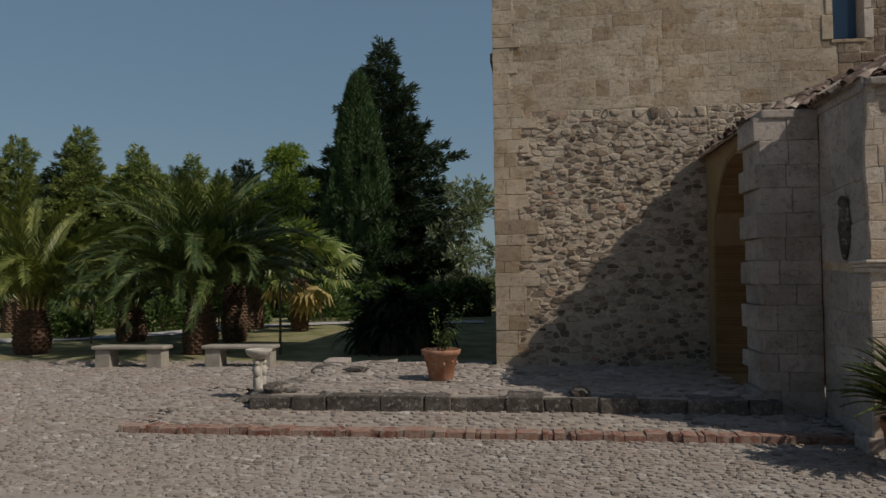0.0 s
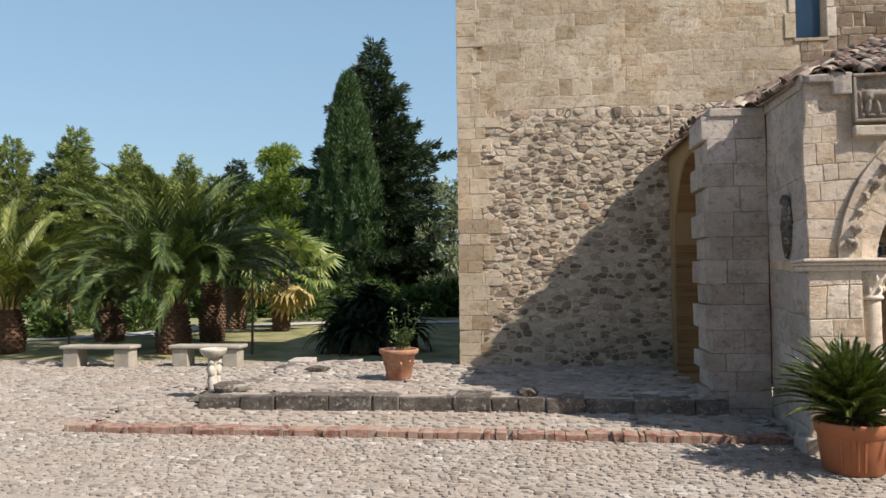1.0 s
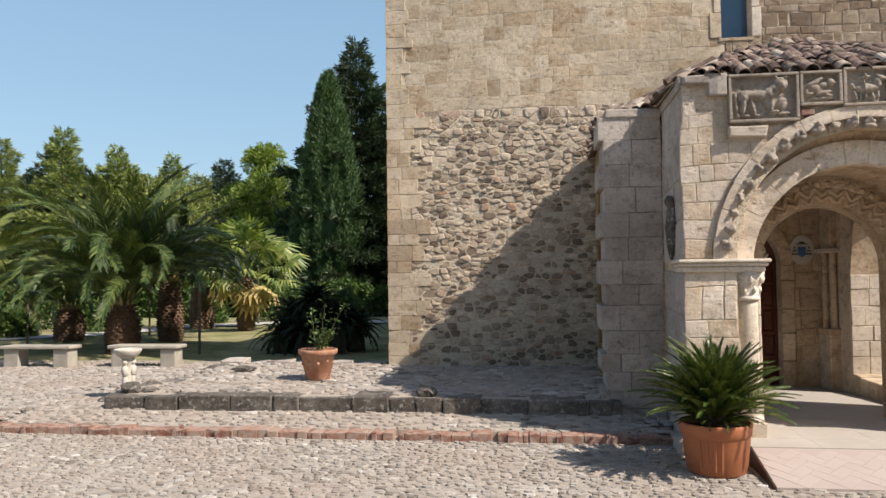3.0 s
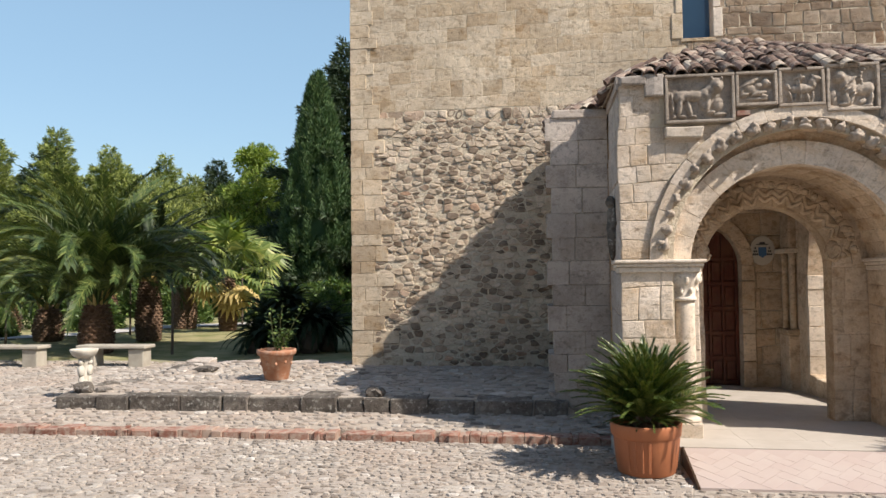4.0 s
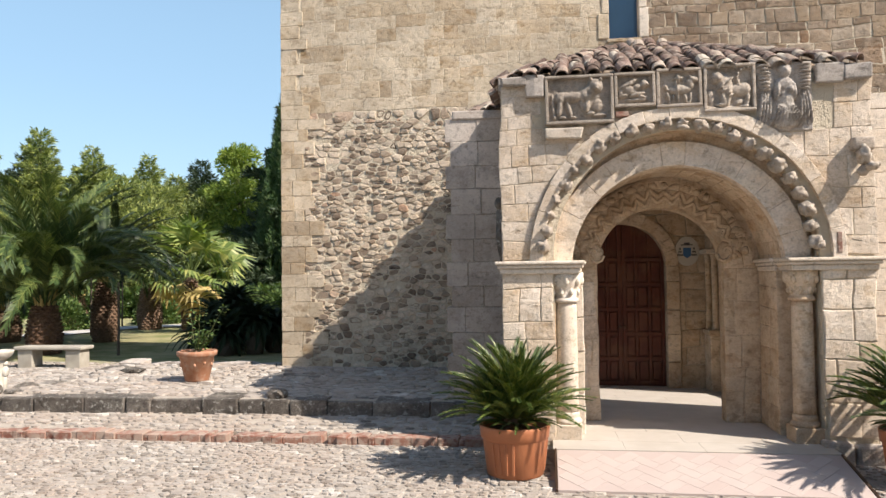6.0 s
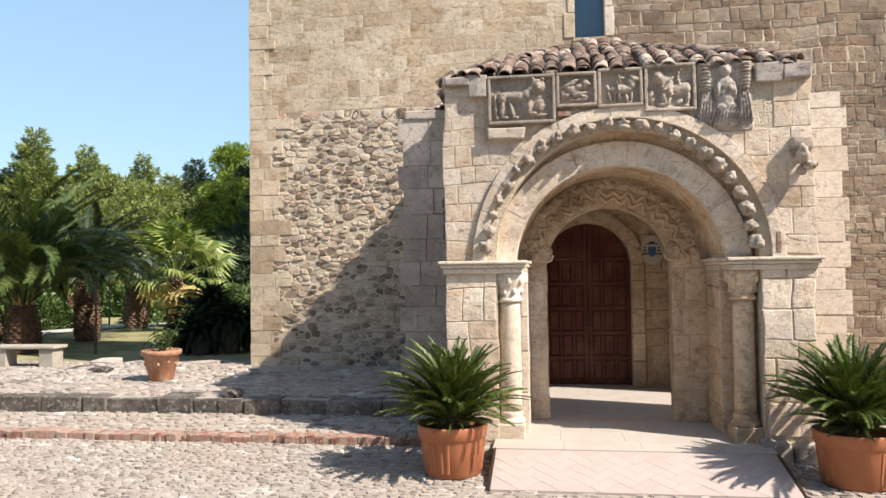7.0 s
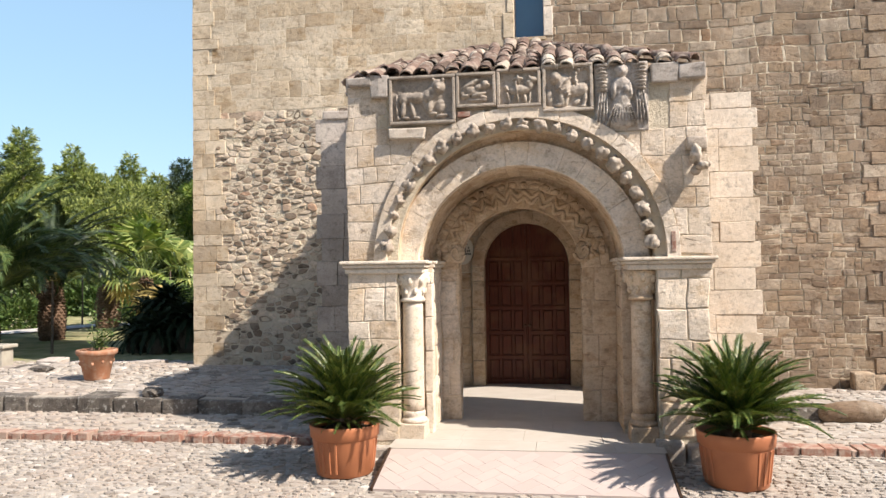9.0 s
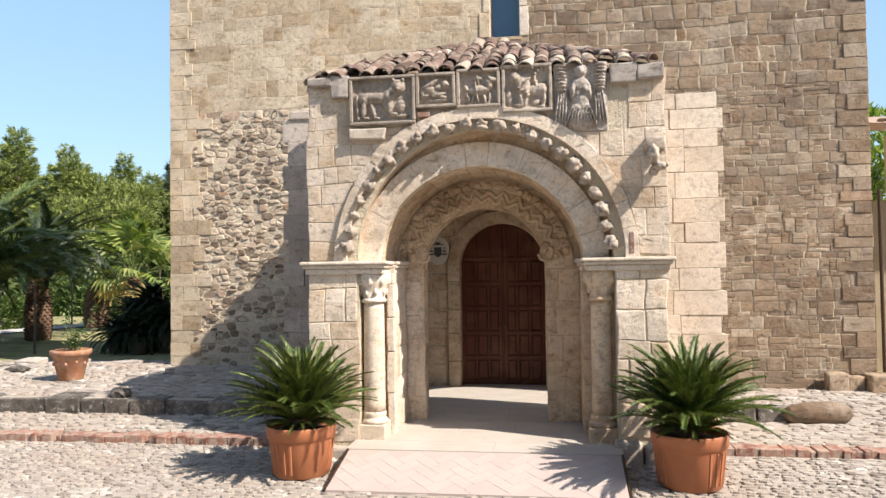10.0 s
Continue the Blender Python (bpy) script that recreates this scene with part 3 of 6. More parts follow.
while z < 7.6:
    h = R.uniform(.17, .27)
    w = (.52, .34)[i % 2] + R.uniform(-.08, .1)
    bm = bmesh.new()
    box(bm, XR - w + .008, XR + R.uniform(-.01, .01), R.uniform(-.012, .008), .6, z + .003, z + h - .003, .01, .005, R)
    part("quoin", bm, BROWN, quoins)
    z += h
    i += 1


def no_window(o):
    cx = sum(p[0] for p in o) / len(o)
    lo, hi = min(p[0] for p in o), max(p[0] for p in o)
    top = max(p[1] for p in o)
    if top < WZ0 + .02 or hi < WX0 or lo > WX1:
        return o
    if cx < WX0:
        return [(min(u, WX0 - .004), v) for u, v in o]
    if cx > WX1:
        return [(max(u, WX1 + .004), v) for u, v in o]
    return None


upper_a = zone("wall_upper", "squared golden sandstone courses of the church front")
lay(upper_a, courses(-.36, 5.4, 5.1, 7.65, (.2, .3), (.2, .6), R, .002), ASHLAR, yW, proud=(.001, .005), dome=.001, wob=.004, clip=no_window, off=offW, soft=.004)
upper_b = zone("wall_upper", "squared golden sandstone courses of the church front")
lay(upper_b, courses(5.4, 11.35, 5.1, 7.65, (.13, .26), (.14, .46), R, .004), BROWN, yW, proud=(.001, .016), dome=.003, wob=.016, clip=no_window, off=offW, soft=.006)

# rubble: rounded stones of all sizes bedded in mortar
rub = zone("wall_rubble", "rough rubble masonry with dark rounded stones in pale mortar")


def cells(x0, x1, z0, z1, step, squash, rnd, shrink, keep=1.0, row=.15, rounds=1):
    """Irregular stones: shrunken, rounded cells round scattered points."""
    pts = []
    for _ in range(14000):
        p = (rnd.uniform(x0, x1), z0 + row * (rnd.randrange(int((z1 - z0) / row)) + .5) + rnd.uniform(-.32, .32) * row)
        s = step * rnd.choice((.36, .5, .65, .85, 1.1, 1.4, 1.8))
        if all(math.hypot(p[0] - q[0], (p[1] - q[1]) * squash) > .5 * (s + q[2]) for q in pts):
            pts.append((*p, s))
    out = []
    for a in pts:
        if rnd.random() > keep:
            continue
        poly = [(x0, z0), (x1, z0), (x1, z1), (x0, z1)]
        for b in pts:
            if b is a or abs(b[0] - a[0]) > 3 * step or abs(b[1] - a[1]) > 3 * step:
                continue
            mx, mz = (a[0] + b[0]) / 2, (a[1] + b[1]) / 2
            nx2, nz = b[0] - a[0], (b[1] - a[1]) * squash * squash
            side = [(u - mx) * nx2 + (v - mz) * nz for u, v in poly]
            cut = []
            for i in range(len(poly)):
                p, q, sp, sq = poly[i], poly[(i + 1) % len(poly)], side[i], side[(i + 1) % len(poly)]
                if sp <= 0:
                    cut.append(p)
                if sp * sq < 0:
                    f = sp / (sp - sq)
                    cut.append((p[0] + (q[0] - p[0]) * f, p[1] + (q[1] - p[1]) * f))
            poly = cut
            if len(poly) < 3:
                break
        if len(poly) < 3:
            continue
        cx, cz = sum(p[0] for p in poly) / len(poly), sum(p[1] for p in poly) / len(poly)
        f = rnd.uniform(*shrink)
        poly = [(cx + (u - cx) * f, cz + (v - cz) * f) for u, v in poly]
        soft = []
        for i in range(len(poly)):
            p, q = poly[i], poly[(i + 1) % len(poly)]
            for w in ((.05, .5, .95) if math.dist(p, q) > .07 else (.2, .8)):
                soft.append((p[0] + (q[0] - p[0]) * w + rnd.uniform(-.013, .013), p[1] + (q[1] - p[1]) * w + rnd.uniform(-.011, .011)))
        for _ in range(rounds):
            n = len(soft)
            soft = [((soft[i - 1][0] + 2 * soft[i][0] + soft[(i + 1) % n][0]) / 4, (soft[i - 1][1] + 2 * soft[i][1] + soft[(i + 1) % n][1]) / 4) for i in range(n)]
        out.append(soft)
    return out


RUB_LABEL = "rough rubble masonry with dark rounded stones in pale mortar"
rub_b, rub_c, rub_d, rub_e = [zone("wall_rubble", RUB_LABEL) for _ in range(4)]
for o in cells(-.3, 3.14, .33, 5.1, .185, 1.85, R, (.7, .96), .94, .13):
    cx = sum(p[0] for p in o) / len(o)
    me = stone_mesh(o, .05, R.choice((.002, .006, .011, .016, .024)), R.uniform(-.003, .005), lambda u, v, w: tuple(Vector(yW(u, v, w)) - Vector(offW)), .01)
    put("stone", me, RUBBLE, rub if cx < .7 else rub_b if cx < 1.5 else rub_c if cx < 2.35 else rub_d)
for o in cells(3.14, 5.3, 4.1, 5.1, .18, 1.8, R, (.68, .93), .95, .125):
    me = stone_mesh(o, .05, R.uniform(.002, .013), R.uniform(.0, .006), lambda u, v, w: tuple(Vector(yW(u, v, w)) - Vector(offW)), .012)
    put("stone", me, RUBBLE, rub_e)

# right field: mixed brown stones with levelling courses
right_a = zone("wall_right", "weathered brown sandstone masonry with uneven joints")
right_b = zone("wall_right", "weathered brown sandstone masonry with uneven joints")
for owner, x0, x1 in ((right_a, 7.5, 8.5), (right_a, 8.5, 9.4), (right_b, 9.4, 10.3), (right_b, 10.3, 11.35)):
    rects = []
    z = R.uniform(-.2, -.05)
    while z < 5.06:
        h = R.choice((.07, .1, .14, .17, .19, .21, .24))
        x = x0 - R.uniform(0, .15)
        while x < x1:
            w = R.uniform(.16, .4) if h > .12 else R.uniform(.1, .3)
            if x1 - x - w < .1:
                w = x1 - x + R.uniform(-.03, .05)
            top = min(z + h, 5.1)
            f = R.random()
            if h > .13 and f < .24:
                q = h * R.uniform(.35, .65)
                rects += [(x, x + w, z, z + q), (x, x + w, z + q, top)]
            elif h > .16 and f < .38:
                q, e = w * R.uniform(.35, .65), h * R.uniform(.4, .6)
                rects += [(x, x + q, z, top), (x + q, x + w, z, z + e), (x + q, x + w, z + e, top)]
            else:
                rects.append((x, x + w, z, top))
            x += w
        z += h
    rects = [(a + .002, b - .002, c + .002, d - .002) for a, b, c, d in rects if d - c > .03 and b - a > .04]
    lay(owner, rects, BROWN, yW, proud=(.001, .014), dome=.002, wob=.011, soft=.006, off=offW, warp=.045)

# inside the porch: golden masonry round the door


def door_clip(o):
    ins = sum(1 for u, v in o if abs(u - DX) < DR + .22 and (v < DZ or math.hypot(u - DX, v - DZ) < DR + .22))
    if ins == len(o):
        return None
    out = []
    for u, v in o:
        if abs(u - DX) < DR + .22 and v < DZ:
            u = DX + math.copysign(DR + .225, u - DX)
        elif v >= DZ and math.hypot(u - DX, v - DZ) < DR + .22:
            a = math.atan2(v - DZ, u - DX)
            u, v = DX + (DR + .225) * math.cos(a), DZ + (DR + .225) * math.sin(a)
        out.append((u, v))
    return out


inner = zone("wall_porch", "golden sandstone masonry beside the church door")
lay(inner, courses(3.6, 7.55, .0, 3.9, (.28, .4), (.3, .6), R, .01), WARM, yW, proud=(.008, .02), wob=.005, clip=door_clip, off=offW)
z = 0
while z < DZ - .05:
    h = min(R.uniform(.3, .5), DZ - z)
    for s in (-1, 1):
        a, b = sorted((DX + s * (DR - .006), DX + s * (DR + .21)))
        bm = bmesh.new()
        box(bm, a, b, -.05, .25, z + .005, z + h - .005, .012, .004, R)
        part("jamb_stone", bm, WARM, inner)
    z += h


def voussoirs(owner, cx, cz, r0, r1, y0, y1, n, mat, gap=.002, off=(0, 0, 0), a0=0, a1=180, name="voussoir", jit=.01, rnd=R):
    cuts = [a0 + (a1 - a0) * i / n + (rnd.uniform(-.18, .18) * (a1 - a0) / n if 0 < i < n else 0) for i in range(n + 1)]
    for a, b in zip(cuts, cuts[1:]):
        g0, g1 = math.degrees(gap / r0) / 2, math.degrees(gap / r1) / 2
        lo = arc(cx, cz, r0, a + g0, b - g0, 3)
        hi = arc(cx, cz, r1 + rnd.uniform(-jit, jit), b - g1, a + g1, 3)
        bm = bmesh.new()
        d = rnd.uniform(-.004, .004)
        pts = lo + hi
        f = [bm.verts.new((u, y0 + d, v)) for u, v in pts]
        k = [bm.verts.new((u, y1, v)) for u, v in pts]
        for i in range(3):
            bm.faces.new((f[i], f[i + 1], f[6 - i], f[7 - i]))
            bm.faces.new((k[i + 1], k[i], k[7 - i], k[6 - i]))
        for i in range(8):
            j = (i + 1) % 8
            bm.faces.new((f[j], f[i], k[i], k[j]))
        es = [e for e in bm.edges if all(v in f for v in e.verts) and len(e.link_faces) == 2 and any(v in k for ff in e.link_faces for v in ff.verts)]
        bmesh.ops.bevel(bm, geom=es, offset=.004, segments=1, profile=.5, affect="EDGES")
        bmesh.ops.translate(bm, verts=bm.verts, vec=-Vector(off))
        bmesh.ops.recalc_face_normals(bm, faces=bm.faces)
        part(name, bm, mat, owner)


voussoirs(inner, DX, DZ, DR - .006, DR + .21, W - .05, W + .25, 11, WARM, off=offW)

# plain walls that close the church behind its front
k = Mat("church_side_stone", 0.9, spec=0.15)
k.color(k.mix(k.ramp(k.noise(1.5, 5), [(0.35, 0.0), (0.65, 1.0)]), (0.400, 0.336, 0.240), (0.320, 0.256, 0.176))).bump(k.noise(20, 5), 0.5, 0.03)
SIDE = k.m
for name, a, b in (("wall_north", XL + .03, XL + .8), ("wall_south", XR - .8, XR - .03)):
    bm = bmesh.new()
    box(bm, a, b, W + .9, 34, -.3, 6.4)
    tagged(part(name, bm, SIDE), "plain stone side wall of the church", "church wall", kind="structure")
bm = bmesh.new()
box(bm, XL + .8, XR - .8, 33, 34, -.3, 6.4)
tagged(part("wall_east", bm, SIDE), "plain stone back wall of the church", "church wall", kind="structure")
bm = bmesh.new()
prism(bm, [(XL - .1, 6.35), (5.42, 9.05), (5.42, 9.2), (XL - .1, 6.5)], W + .92, 34)
prism(bm, [(5.42, 9.05), (XR + .1, 6.35), (XR + .1, 6.5), (5.42, 9.2)], W + .92, 34)
tagged(part("church_roof", bm, BRICK), "shallow tiled roof of the church", "roof", kind="structure")

# unseen plain wall added behind the camera to cut the low sky light
bm = bmesh.new()
box(bm, -30, 45, -11, -10, -.3, 9.0)
tagged(part("wall_square", bm, SIDE), "unseen plain stone wall added to block low sky light", "wall", kind="structure")

# slit window; the blue sky in its glass is put into the pane's colour
k = Mat("blue_window_glass", 0.08, spec=0.6)
k.color(k.mix(k.noise(1.5), (0.040, 0.096, 0.176), (0.064, 0.136, 0.232)))
GLASS = k.m
window = empty("window_1", (5.62, W, WZ0), "narrow slit window with a dull blue pane", "window", kind="structure")
bm = bmesh.new()
box(bm, -.27, .27, .34, .36, 0, 2.0)
part("pane", bm, GLASS, window)
bm = bmesh.new()
box(bm, -.27, -.245, .3, .36, 0, 2.0)
box(bm, -.27, .27, .3, .36, 0, .03)
part("window_frame", bm, PIER, window)
bm = bmesh.new()
box(bm, -.3, .3, -.006, .36, -.06, 0, .008)
part("window_sill", bm, ASHLAR, window)
for s in (-1, 1):
    z = 0
    while z < 1.4:
        h = R.uniform(.3, .55)
        bm = bmesh.new()
        a, b = sorted((s * .262, s * R.uniform(.36, .46)))
        box(bm, a, b, -.003, .3, z + .005, z + h - .005, .012)
        part("jamb_stone", bm, QUOIN if s > 0 else ASHLAR, window)
        z += h

# door of dark panelled wood
k = Mat("dark_red_wood", 0.5, spec=0.35)
g = k.noise(6, 5, 0.6, stretch=(9, 9, 0.7))
g_worn = k.mix(k.ramp(g, [(0.3, 0.0), (0.7, 1.0)]), (0.052, 0.013, 0.008), (0.14, 0.036, 0.018))
k.color(k.mix(k.ramp(k.noise(2.6, 3, 0.6), [(0.48, 0.0), (0.66, 0.65)]), g_worn, (0.16, 0.07, 0.038))).bump(g, 0.25, 0.01)
WOOD = k.m
door = empty("door_1", (DX, W + .24, .01), "closed dark red-brown panelled wooden church door, arched", "door", kind="structure")


def arch_top(x, inset=0.0):
    return DZ + math.sqrt(max((DR - inset) ** 2 - x * x, 0.0))


for s in (-1, 1):
    leaf_bm = bmesh.new()
    n = 10
    for i in range(n):
        a, b = DR * i / n * s, DR * (i + 1) / n * s
        lo, hi = min(a, b), max(a, b)
        prism(leaf_bm, [(lo, 0), (hi, 0), (hi, arch_top(hi)), (lo, arch_top(lo))], 0, .05)
    leaf = part("door_leaf", leaf_bm, WOOD, door)
    for xa, xb in ((.02, .07), (.235, .27), (.46, .495), (.685, .735)):
        lo, hi = sorted((s * xa, s * xb))
        bm = bmesh.new()
        prism(bm, [(lo, .0), (hi, .0), (hi, arch_top(hi, .012)), (lo, arch_top(lo, .012))], -.045, .0)
        part("stile", bm, WOOD, leaf)
    for zr in (.03, .46, .9, 1.34, 1.78, 2.22):
        bm = bmesh.new()
        xe = min(.735, math.sqrt(max((DR - .03) ** 2 - max(zr + .06 - DZ, 0) ** 2, .01)))
        lo, hi = sorted((s * .02, s * xe))
        box(bm, lo, hi, -.038, .0, zr, zr + .055, .008)
        part("rail", bm, WOOD, leaf)
    for xa, xb in ((.085, .22), (.285, .445), (.51, .67)):
        for za, zb in ((.11, .43), (.54, .87), (.98, 1.31), (1.42, 1.75), (1.86, 2.19)):
            if zb > arch_top(xb, .06):
                continue
            lo, hi = sorted((s * xa, s * xb))
            bm = bmesh.new()
            box(bm, lo, hi, -.02, .0, za, zb, .014)
            part("door_panel", bm, WOOD, leaf)
    bm = bmesh.new()
    lathe(bm, [(.012, 0), (.012, .05), (.028, .06), (.03, .075), (0.0, .085)], 12)
    bmesh.ops.rotate(bm, verts=bm.verts, matrix=Matrix.Rotation(radians(90), 3, "X"))
    part("door_knob", bm, STEEL, leaf, "dark iron knob", m=pose(s * .04, -.005, 1.05))
bm = bmesh.new()
box(bm, -.018, .018, -.025, .0, 0, 2.86, .006)
part("meeting_strip", bm, WOOD, door)

# oval painted plaques by the door
k = Mat("cream_enamel", 0.45, spec=0.4)
k.color(k.mix(k.noise(8), (0.496, 0.456, 0.384), (0.560, 0.528, 0.464)))
CREAM = k.m
k = Mat("blue_enamel", 0.4, spec=0.4)
k.color(k.mix(k.noise(12), (0.040, 0.112, 0.240), (0.064, 0.160, 0.320)))
BLUE = k.m
k = Mat("dark_enamel", 0.5, spec=0.4)
k.color(k.mix(k.noise(12), (0.040, 0.044, 0.048), (0.080, 0.072, 0.064)))
DARK = k.m


def ellipse_plate(bm, a, b, y0, y1, n=32, c=(0, 0)):
    prism(bm, [(c[0] + a * math.cos(2 * math.pi * i / n), c[1] + b * math.sin(2 * math.pi * i / n)) for i in range(n)], y0, y1)


for x, z, field, label in ((4.37, 2.41, DARK, "oval cream plaque with a dark painted shield"), (6.6, 2.38, BLUE, "oval cream plaque with a blue painted shield")):
    pq = empty("wall_plaque", (x, W - .005, z), label, "plaque", "plaques by the door")
    bm = bmesh.new()
    ellipse_plate(bm, .205, .255, -.03, .02)
    part("plate", bm, CREAM, pq)
    bm = bmesh.new()
    prism(bm, [(-.066, .06), (-.066, -.075), (0, -.125), (.066, -.075), (.066, .06)], -.038, -.029)
    part("shield", bm, field, pq)
    bm = bmesh.new()
    box(bm, -.1, .1, -.036, -.029, .1, .118)
    box(bm, -.045, .045, -.036, -.029, .118, .15)
    part("hat", bm, DARK, pq)
    for s in (-1, 1):
        bm = bmesh.new()
        for q, n in ((0, 1), (1, 2), (2, 3)):
            for e in range(n):
                ellipse_plate(bm, .015, .02, -.036, -.029, 8, (s * .118 + (e - (n - 1) / 2) * .032, .045 - .055 * q))
        part("tassel", bm, DARK, pq)

# ---- porch ----
R = random.Random(33)
PX0, PX1 = 3.69, 7.59
HC, HZ, HR = 5.65, 2.18, 1.64       # hood
AC, AZ, AR = 5.60, 2.06, 1.14       # main arch
IC, IZ, IR = 5.557, 2.06, 0.757     # inner arch
VY, IY = 9.56, 9.84                 # front and back of the inner arch
JL, JR = 4.57, 6.72                 # reveals
CZ0, CZ1 = 2.05, 2.16               # impost cornice
porch = empty("porch", (5.6, F, 0), "projecting Romanesque porch of carved sandstone with a deep round arch", "porch", kind="structure")
OFF = Vector((5.6, F, 0))


def pp(name, bm, mat, parent=None, label="", smooth=False):
    bmesh.ops.translate(bm, verts=bm.verts, vec=-OFF)
    return part(name, bm, mat, parent or porch, label, smooth)


bm = bmesh.new()
arch_wall(bm, PX0 + .02, PX1 - .02, 0, 4.12, 4.265, 7.04, HC, HZ, 1.385, F + .02, 8.62)
pp("front_wall", bm, MORTAR)
bm = bmesh.new()
arch_wall(bm, PX0 + .02, PX1 - .02, CZ0, 4.12, AC - AR, AC + AR, AC, AZ, AR, 8.62, VY)
prism(bm, [(PX0 + .02, 0), (4.265, 0), (4.265, CZ0), (PX0 + .02, CZ0)], 8.62, 8.86)
prism(bm, [(7.04, 0), (PX1 - .02, 0), (PX1 - .02, CZ0), (7.04, CZ0)], 8.62, 8.86)
prism(bm, [(PX0 + .02, 0), (JL, 0), (JL, CZ0), (PX0 + .02, CZ0)], 8.86, VY)
prism(bm, [(JR, 0), (PX1 - .02, 0), (PX1 - .02, CZ0), (JR, CZ0)], 8.86, VY)
pp("vault_wall", bm, WARM)
bm = bmesh.new()
arch_wall(bm, PX0 + .02, PX1 - .02, 0, 4.12, IC - IR, IC + IR, IC, IZ, IR, VY, IY)
pp("inner_wall", bm, WARM)

# front face stones
PANELS = [(4.2, 4.94, 3.66, 4.2), (4.95, 5.385, 3.82, 4.2), (5.395, 5.87, 3.8, 4.22), (5.885, 6.42, 3.73, 4.24), (6.44, 7.0, 3.5, 4.24)]


def front_clip(o):
    cx, cz = sum(p[0] for p in o) / len(o), sum(p[1] for p in o) / len(o)
    for a, b, c, d in PANELS:
        if a - .05 < cx < b + .05 and cz > c - .02:
            return None
        if a < cx < b and max(p[1] for p in o) > c:
            o = [(u, min(v, c - .006)) for u, v in o]
    ins = [math.hypot(u - HC, v - HZ) < HR for u, v in o]
    if sum(ins) > .6 * len(o):
        return None
    out = []
    for (u, v), q in zip(o, ins):
        if q and v > HZ - .2:
            a = math.atan2(v - HZ, u - HC)
            u, v = HC + (HR + .006) * math.cos(a), HZ + (HR + .006) * math.sin(a)
        out.append((u, v))
    return out


def front_rows(x0, x1, z0, z1, hs, ws):
    return courses(x0, x1, z0, z1, hs, ws, R, .002)


yF = on_y(F + .02)
lay(porch, front_rows(PX0, 5.6, CZ1, 4.13, (.14, .27), (.15, .4)), FRONT, yF, proud=(.003, .01), dome=.001, wob=.005, clip=front_clip, off=OFF, soft=.008)
lay(porch, front_rows(5.6, PX1, CZ1, 4.15, (.17, .32), (.18, .46)), FRONT, yF, proud=(.003, .012), dome=.001, wob=.005, clip=front_clip, off=OFF, soft=.008)
lay(porch, front_rows(PX0, 4.26, .2, CZ0, (.2, .42), (.2, .45)), FRONT, yF, proud=(.003, .01), dome=.001, wob=.006, off=OFF, soft=.008)
lay(porch, front_rows(7.045, PX1, .25, CZ0, (.18, .36), (.2, .4)), FRONT, yF, proud=(.004, .02), dome=.002, wob=.012, off=OFF, soft=.01)
# rough footing blocks
for x0, x1, z1 in ((3.6, 3.95, .18), (3.95, 4.25, .14), (7.0, 7.3, .26), (7.3, 7.7, .22)):
    pp("footing_stone", loose_block(x0, x1, F - .1 + R.uniform(-.05, .03), F + .3, -.05, z1, R, .03, .03), PIER)
# red brick patch
bm = bmesh.new()
box(bm, 7.19, 7.24, F - .045, F + .02, 2.2, 2.42, .008)
pp("brick", bm, BRICK)
bm = bmesh.new()
box(bm, 4.96, 5.1, F - .04, F + .02, 3.72, 3.78, .008)
pp("brick", bm, BRICK)

# side returns
sideL = lambda u, v, w: (PX0 + .02 - w, u, v)
lay(porch, courses(F + .03, 9.8, -.05, CZ0, (.3, .5), (.4, .8), R, .004), PIER, sideL, proud=(.004, .022), wob=.012, off=OFF)
lay(porch, courses(F + .03, 9.8, CZ1, 4.1, (.3, .5), (.4, .8), R, .004), PIER, sideL, proud=(.004, .022), wob=.012, off=OFF)
bm = bmesh.new()
blob(bm, (PX0 - .02, 8.98, 2.55), (.07, .1, .36), 3, 3, .3, 2.2)
blob(bm, (PX0 - .05, 8.96, 2.86), (.06, .07, .08), 4, 2, .2)
pp("side_carving", bm, CURB, None, "worn dark upright carving", True)

# hood moulding and the arch ring
voussoirs(porch, HC, HZ, 1.5, HR, F - .035, F + .15, 17, FRONT, off=OFF, a0=-1, a1=181, name="hood_stone")
voussoirs(porch, HC, HZ, 1.38, 1.5, F + .06, F + .2, 16, WARM, off=OFF, a0=-2, a1=182, name="hood_fillet", jit=.0)
voussoirs(porch, AC, AZ, AR - .006, 1.4, 8.555, 8.7, 13, FRONT, off=OFF, a0=4, a1=176, name="arch_stone", jit=.0)
